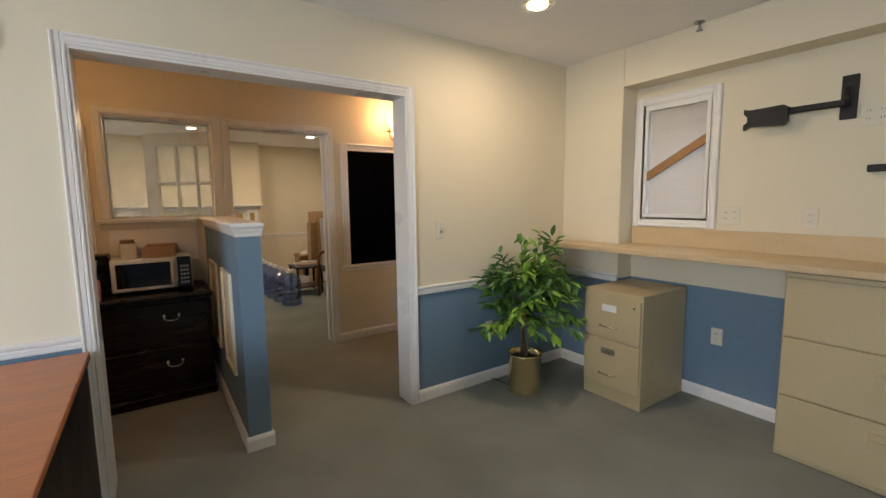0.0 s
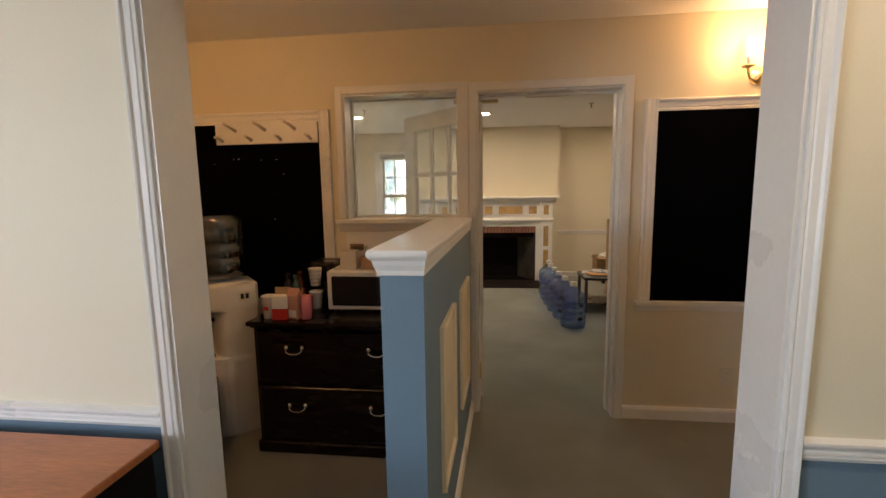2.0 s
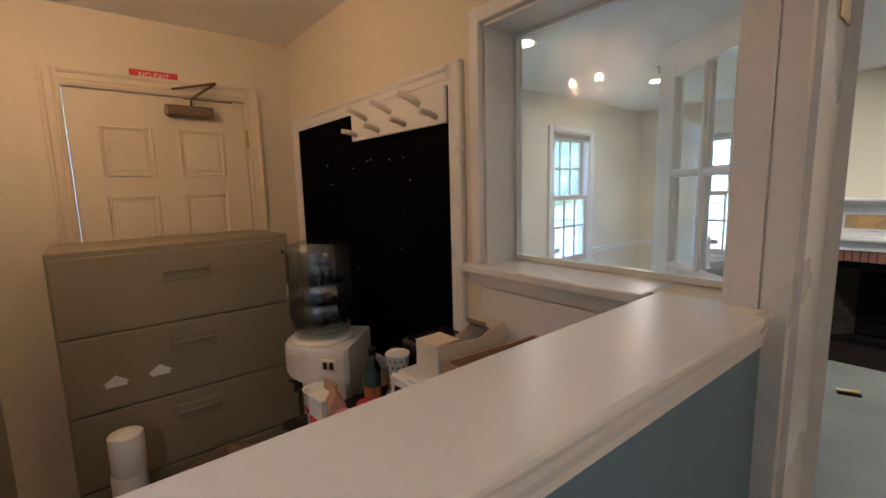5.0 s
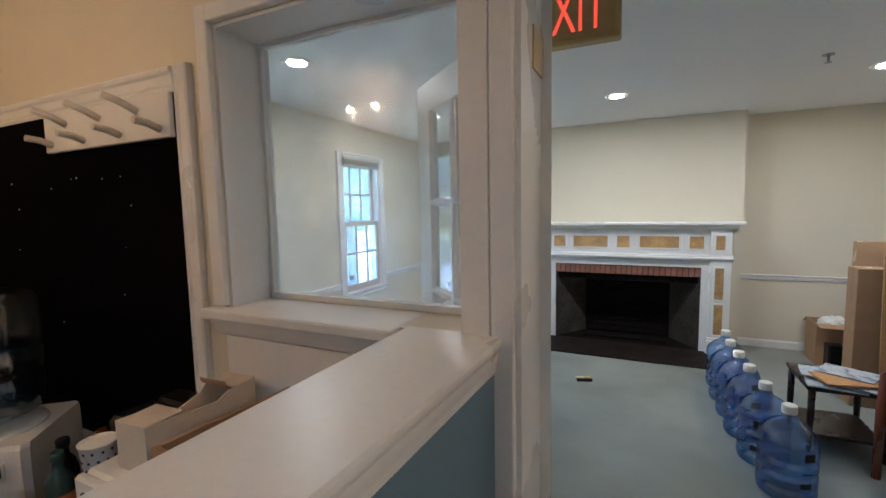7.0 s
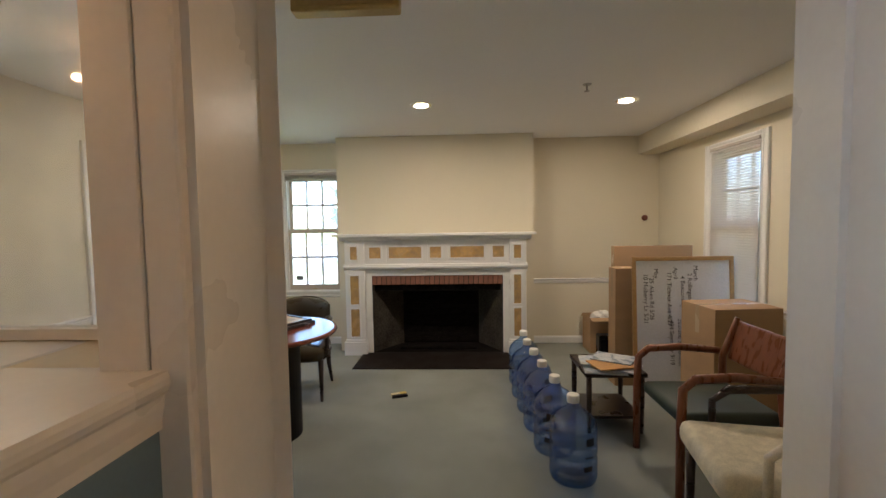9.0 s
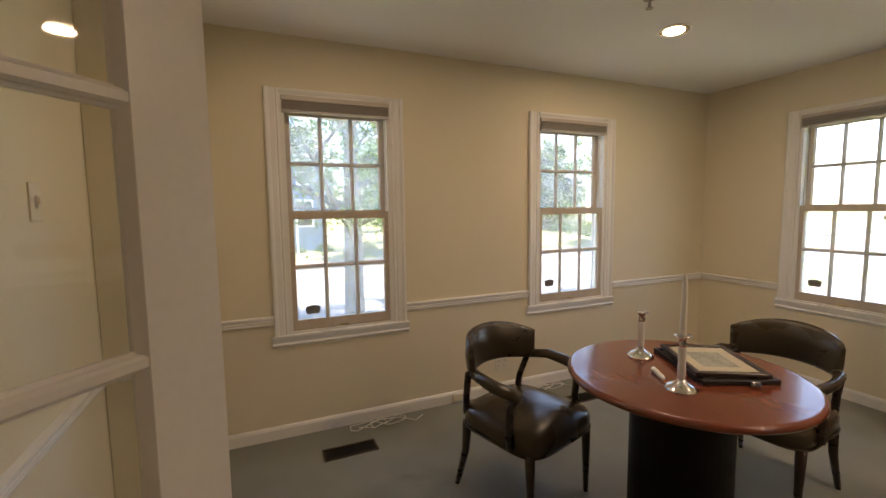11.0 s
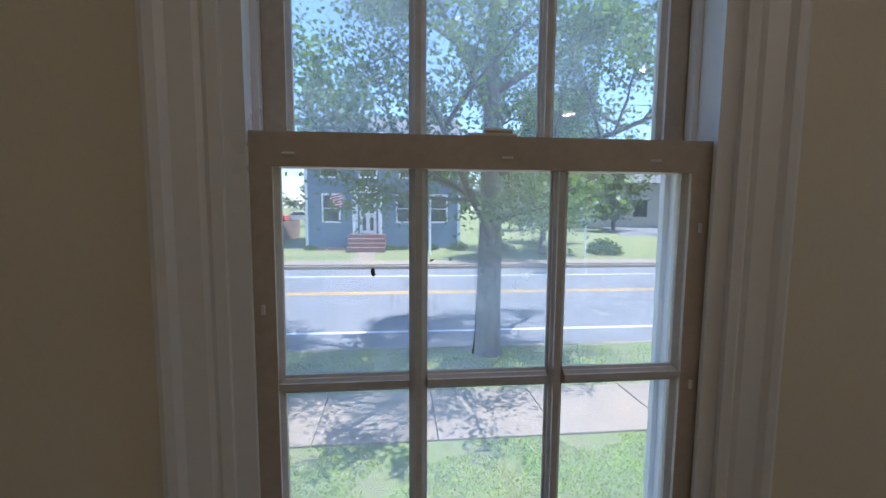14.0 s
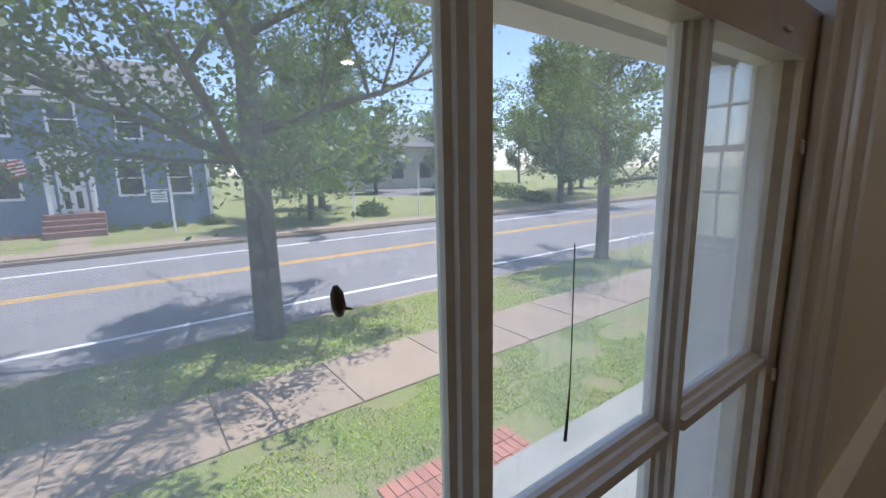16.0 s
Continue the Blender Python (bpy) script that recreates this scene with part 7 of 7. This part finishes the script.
tree(-11.0, 4.5, GZ, 0.235, 2.15, 9.6, 4.2, 60000, 0.085, 3)
tree(-11.0, 14.5, GZ, 0.19, 2.3, 8.0, 2.7, 10000, 0.11, 9)
# unseen tree, added beside the view to cast shade on the pavement
tree(-11.0, -4.6, GZ, 0.19, 2.3, 8.2, 2.8, 11000, 0.11, 12)
tree(-22.8, 27.5, -1.05, 0.24, 1.3, 10.5, 5.2, 30000, 0.17, 15)
tree(-24.5, 10.2, -1.0, 0.16, 1.1, 7.8, 3.6, 36000, 0.15, 16)
tree(-26.5, 33.5, -1.0, 0.24, 1.2, 9.5, 4.6, 16000, 0.2, 17)
for x, y, h, s in ((-44, -16, 9, 21), (-50, -6, 8, 22), (-40, -30, 10, 23), (-34, 26, 8, 24), (-45, 34, 11, 25), (-28, 12, 7, 26), (-30, 40, 10, 27), (-60, 10, 11, 28), (-16, 60, 10, 29), (-42, 14, 9, 31), (-40, 22, 9, 32), (-36, 30, 9, 33), (-55, 40, 12, 34), (-27, 33, 9, 35), (-48, 50, 12, 36)):
    tree(x * 1.08, y * 1.08, -0.9, 0.2, 1.2, h, h * 0.36, 4600, 0.36, s, FARLEAF, "distant round green tree", 2)

# shrubs and flowers by the house
def shrub(x, y, z, r, seed, material=FARLEAF, label="low clipped green shrub by the house", n=700, size=0.07):
    rt = random.Random(seed)
    v, f = [], []
    for k in range(n):
        d = Vector((rt.gauss(0, 1), rt.gauss(0, 1), abs(rt.gauss(0, 1)))).normalized() * r * rt.uniform(0.5, 1.05)
        d.z *= 0.85
        q = Vector((rt.uniform(-1, 1), rt.uniform(-1, 1), rt.uniform(-1, 1))).normalized()
        s = q.orthogonal().normalized()
        b = len(v)
        v += [d, d + (q + s) * size * 0.5, d + q * size, d + (q - s) * size * 0.5]
        f.append((b, b + 1, b + 2, b + 3))
    for k in range(3):
        b = len(v)
        a = k * 2.1
        v += [(0.02 * math.cos(a), 0.02 * math.sin(a), -0.1), (0.02 * math.cos(a + 1), 0.02 * math.sin(a + 1), -0.1), (r * 0.4 * math.cos(a), r * 0.4 * math.sin(a), r * 0.7)]
        f.append((b, b + 1, b + 2))
    me = bpy.data.meshes.new("shrub")
    me.from_pydata(v, [], f)
    me.materials.append(material)
    o = new("shrub", me)
    o.matrix_basis = pose(x, y, z)
    tagged(o, label, "shrub", "shrubs by the house")


FLOWER = surf("pink_flowers", (0.55, 0.10, 0.18), 0.7, var=0.4, scale=9, bump=0, alt=(0.1, 0.2, 0.05))
for i, (y, r) in enumerate(((-1.9, 0.35), (2.3, 0.35), (3.0, 0.3), (3.9, 0.35), (4.6, 0.4), (6.0, 0.6), (8.5, 0.7), (10.5, 0.8))):
    shrub(-26.4 + 0.1 * (i % 2), y, -1.0, r, 40 + i)
for i, y in enumerate((-1.3, -0.8, -0.3)):
    shrub(-26.3, y, -1.02, 0.26, 60 + i, FLOWER, "bed of pink flowers by the house", 300, 0.06)
for i in range(8):
    shrub(-24 - 3 * i, 26.5 + 1.0 * i, -1.0, 0.9 + 0.3 * (i % 3), 80 + i, FARLEAF, "rough green bush along the side street", 900, 0.16)
shrub(-24.5, 13.6, -1.05, 0.9, 95, FARLEAF, "rough green bush along the side street", 900, 0.14)

# ---- blue clapboard house ----
SIDING = surf("blue_clapboard", (0.15, 0.22, 0.30), 0.7, var=0.1, scale=1.5, fine=40, bump=0.1, per=0.15)
ROOF = surf("grey_shingle", (0.13, 0.125, 0.125), 0.9, var=0.3, scale=6, fine=40, bump=0.5)
WHITE = surf("house_trim", (0.8, 0.8, 0.78), 0.6, var=0.04, bump=0.05)
DARKG = surf("dark_house_glass", (0.03, 0.035, 0.045), 0.08, bump=0)
FX, HB, HT, HY0, HY1 = -27.0, -0.95, 4.72, -2.25, 6.2
hs = thing("house", FX, (HY0 + HY1) / 2, HB, 0, "blue clapboard two-storey house with white trim and portico", "house")
hw = (HY1 - HY0) / 2
hc = (HY0 + HY1) / 2
bm = bmesh.new()
box(bm, -7.0, -0.02, -hw, hw, -0.4, HT - HB)
strip(bm, (-0.02, -hw, HT - HB), (-0.021, -hw, HT - HB), (0, 0, 1), (0, 1, 0), [(0, 0), (0, 0.001), (0.001, 0.001)])
part("wall", bm, SIDING, hs)
bm = bmesh.new()
strip(bm, (0, -hw - 0.02, 0), (0, hw + 0.02, 0), (1, 0, 0), (0, 0, 1), [(-0.03, 0), (0.016, 0), (0.003, 0.13), (-0.03, 0.13)])
first = part("clapboard", bm, SIDING, hs)
for i in range(43):
    o = first if i == 0 else new("clapboard", first.data)
    o.parent = hs
    o.matrix_basis = pose(0, 0, 0.02 + i * 0.13)
bm = bmesh.new()
prof = [(0.35, HT - HB - 0.12), (0.35, HT - HB), (-3.5, HT - HB + 2.2), (-7.35, HT - HB), (-7.35, HT - HB - 0.12), (-3.5, HT - HB + 2.08)]
strip(bm, (0, -hw - 0.3, 0), (0, hw + 0.3, 0), (1, 0, 0), (0, 0, 1), prof)
part("roof", bm, ROOF, hs)
for s in (-1, 1):
    bm = bmesh.new()
    vs = [bm.verts.new((x, s * (hw - 0.01), z)) for x, z in ((0, HT - HB - 0.1), (-7, HT - HB - 0.1), (-3.5, HT - HB + 2.0))]
    v2 = [bm.verts.new(v.co - Vector((0, s * 0.1, 0))) for v in vs]
    bm.faces.new(vs)
    bm.faces.new(v2[::-1])
    for i in range(3):
        bm.faces.new((vs[i], vs[(i + 1) % 3], v2[(i + 1) % 3], v2[i]))
    part("gable", bm, SIDING, hs)
bm = bmesh.new()
box(bm, -0.02, 0.04, -hw - 0.03, -hw + 0.12, 0, HT - HB)
box(bm, -0.02, 0.04, hw - 0.12, hw + 0.03, 0, HT - HB)
box(bm, -0.02, 0.37, -hw - 0.3, hw + 0.3, HT - HB - 0.22, HT - HB - 0.06)
part("corner_board", bm, WHITE, hs)


def house_window(y, z0, z1, w=0.82):
    t = part("window", bmesh.new(), WHITE, hs)
    bm = bmesh.new()
    y -= hc
    z0, z1 = z0 - HB, z1 - HB
    a, b = y - w / 2, y + w / 2
    for d in ((a - 0.1, a, z0 - 0.1, z1 + 0.12), (b, b + 0.1, z0 - 0.1, z1 + 0.12), (a, b, z1, z1 + 0.12), (a, b, z0 - 0.1, z0), (a, b, (z0 + z1) / 2 - 0.025, (z0 + z1) / 2 + 0.025)):
        box(bm, 0.0, 0.055, *d)
    part("frame", bm, WHITE, t)
    for c0, c1 in ((z0, (z0 + z1) / 2 - 0.025), ((z0 + z1) / 2 + 0.025, z1)):
        box_part("pane", (0.004, 0.022, a, b, c0, c1), DARKG, t)


for y in (-0.94, 1.12, 3.3, 5.1):
    house_window(y, 3.0, 4.3)
for y in (-0.89, 3.13, 5.0):
    house_window(y, 0.56, 1.95)
pd = part("portico", bmesh.new(), WHITE, hs)
dy = 1.1 - hc
bm = bmesh.new()
for s in (-1, 1):
    box(bm, 0.55, 0.68, dy + s * 0.72 - 0.065, dy + s * 0.72 + 0.065, 0.83, 3.05, 0.01)
    box(bm, 0.02, 0.08, dy + s * 0.66 - 0.1, dy + s * 0.66 + 0.1, 0.83, 3.05)
box(bm, 0.02, 0.75, dy - 0.88, dy + 0.88, 3.05, 3.23)
strip(bm, (0.02, dy, 3.23), (0.78, dy, 3.23), (0, 1, 0), (0, 0, 1), [(-0.92, 0), (0.92, 0), (0, 0.42)])
part("pediment", bm, WHITE, pd)
bm = bmesh.new()
box(bm, 0.02, 0.07, dy - 0.45, dy + 0.45, 0.83, 2.9)
part("door", bm, WHITE, pd, "white front door with glazed panels")
for u in (-0.2, 0.2):
    for z in (1.0, 1.95):
        box_part("door_pane", (0.068, 0.076, dy + u - 0.1, dy + u + 0.1, z, z + 0.7), DARKG, pd)
STEPC = surf("brown_steps", (0.20, 0.10, 0.075), 0.85, bump=0.3)
for i in range(4):
    box_part("step", (0.02, 0.9 + 0.3 * (3 - i), dy - 0.97, dy + 0.97, 0.207 * i - 0.1, 0.207 * (i + 1)), STEPC, hs, bevel=0.01)
slab("pavement_house_path", (-25.3, -22.45, 0.65, 1.6, -1.4, -0.95), CONC, "short concrete path to the steps")
path = bpy.data.objects["pavement_house_path"]
for v in path.data.vertices:
    if v.co.z > -1.2:
        v.co.z = GZ + 0.43 + 0.09 * (-22.45 - v.co.x) / 2.85
fg = thing("flag", -26.9, -0.05, 1.35, 0, "red and white striped flag on a slanted pole", "flag")
bm = bmesh.new()
tube(bm, [(0, 0.15, 0), (0.75, -0.15, 0.7)], 0.015, 6)
part("pole", bm, WHITE, fg)
for i in range(9):
    bm = bmesh.new()
    z = 0.62 - i * 0.065
    n = 6
    lo = [bm.verts.new((0.70 - 0.02 * i + 0.03 * math.sin(k * 1.4), -0.15 - k * 0.13 + 0.02 * i, z - k * 0.03)) for k in range(n)]
    hi = [bm.verts.new(v.co + Vector((0.01, 0, 0.065))) for v in lo]
    for k in range(n - 1):
        bm.faces.new((lo[k], lo[k + 1], hi[k + 1], hi[k]))
    o = part("stripe", bm, RED if i % 2 == 0 else PAPER, fg)
    md = o.modifiers.new("thickness", "SOLIDIFY")
    md.thickness = 0.003
sp = thing("sign_post", -24.5, 4.35, -1.05, 0, "white wooden sign post with a small hanging board", "sign")
bm = bmesh.new()
box(bm, -0.05, 0.05, -0.05, 0.05, 0, 2.0, 0.008)
box(bm, -0.03, 0.03, -0.05, -0.75, 1.78, 1.84)
part("post", bm, WHITE, sp)
box_part("board", (-0.015, 0.015, -0.70, -0.14, 1.3, 1.74), WHITE, sp)
for z in (1.4, 1.5, 1.6):
    box_part("lettering", (0.015, 0.018, -0.64, -0.20, z, z + 0.045), surf("green_print", (0.03, 0.16, 0.07), 0.6), sp)
for y, h in ((11.8, 1.6), (15.6, 2.4)):
    p_ = thing("road_marker", -22.9, y, -1.1, 0, "thin white roadside marker post", "post", "roadside posts")
    box_part("post", (-0.03, 0.03, -0.03, 0.03, 0, h), WHITE, p_)

# far buildings, vehicles, wires
fb = thing("building", -52, 34, -0.9, -18, "far pale building behind trees", "building")
bm = bmesh.new()
box(bm, -6, 6, -9, 9, 0, 5)
part("wall", bm, surf("pale_siding", (0.55, 0.52, 0.42), 0.7), fb)
bm = bmesh.new()
strip(bm, (0, -9.3, 0), (0, 9.3, 0), (1, 0, 0), (0, 0, 1), [(6.5, 5), (0, 8), (-6.5, 5)])
part("roof", bm, ROOF, fb)
for i in range(5):
    w = box_part("window", (6.0, 6.06, -7.5 + i * 3.4, -6.1 + i * 3.4, 1.4, 3.2), DARKG, fb)


def car(x, y, rz, material, label):
    t = thing("car", x, y, -0.9, rz, label, "car", "parked cars")
    bm = bmesh.new()
    prof = [(-2.1, 0.35), (-2.15, 0.8), (-1.4, 0.95), (-0.9, 1.5), (0.9, 1.52), (1.6, 0.98), (2.2, 0.9), (2.2, 0.35)]
    strip(bm, (0, -0.85, 0), (0, 0.85, 0), (1, 0, 0), (0, 0, 1), prof)
    part("body", bm, material, t)
    bm = bmesh.new()
    strip(bm, (0, -0.86, 0), (0, 0.86, 0), (1, 0, 0), (0, 0, 1), [(-1.2, 1.0), (-0.8, 1.42), (0.8, 1.44), (1.3, 1.0)])
    part("side_glass", bm, DARKG, t)
    for u in (-1.35, 1.35):
        for v in (-0.8, 0.8):
            bm = bmesh.new()
            tube(bm, [(u, v - 0.1, 0.33), (u, v + 0.1, 0.33)], 0.33, 16)
            part("wheel", bm, BLACKP, t)


car(-66, -15.0, 80, RED, "red car parked beyond the house")
car(-64, -19.0, 85, BLACKP, "dark pickup parked beyond the house")
car(-68, -11.5, 75, WHITEP, "white van parked beyond the house")
fn = thing("fence", -33, -4.6, -0.92, 0, "brown wooden fence beside the house", "fence")
for i in range(14):
    box_part("board", (-3 + i * 0.42, -2.6 + i * 0.42, -0.02, 0.02, 0, 1.3), surf("fence_wood", (0.25, 0.14, 0.09), 0.8) if i == 0 else bpy.data.materials["fence_wood"], fn)
for i, z in enumerate((4.2, 4.8, 5.5, 6.3)):
    bm = bmesh.new()
    tube(bm, [(-23.2, -60 + 6 * k, z + 0.012 * (k - 10) ** 2 * 0.5) for k in range(21)], 0.014, 5)
    mesh_ob("utility_wire", bm, BLACKP, None, "black overhead utility wire along the road", category="wire", group="overhead wires", kind="structure")
up = thing("utility_pole", -23.2, -30, -1.1, 0, "brown wooden utility pole carrying wires", "pole")
bm = bmesh.new()
tube(bm, [(0, 0, 0), (0, 0, 9)], [0.16, 0.11], 10)
part("pole", bm, BARK, up)
bm = bmesh.new()
box(bm, -0.06, 0.06, -0.9, 0.9, 8.0, 8.12)
part("crossarm", bm, BARK, up)

# ---- added area lamp, stands in for daylight from an unseen office window ----
wl = new("office_window_light", bpy.data.lights.new("office_window_light", "AREA"))
wl.data.shape, wl.data.size, wl.data.size_y = "RECTANGLE", 1.75, 1.15
wl.data.energy, wl.data.color = 12, (0.86, 0.93, 1.0)
wl.matrix_world = look((-4.52, -2.9, 1.5), (-0.7, -0.6, 0.0))
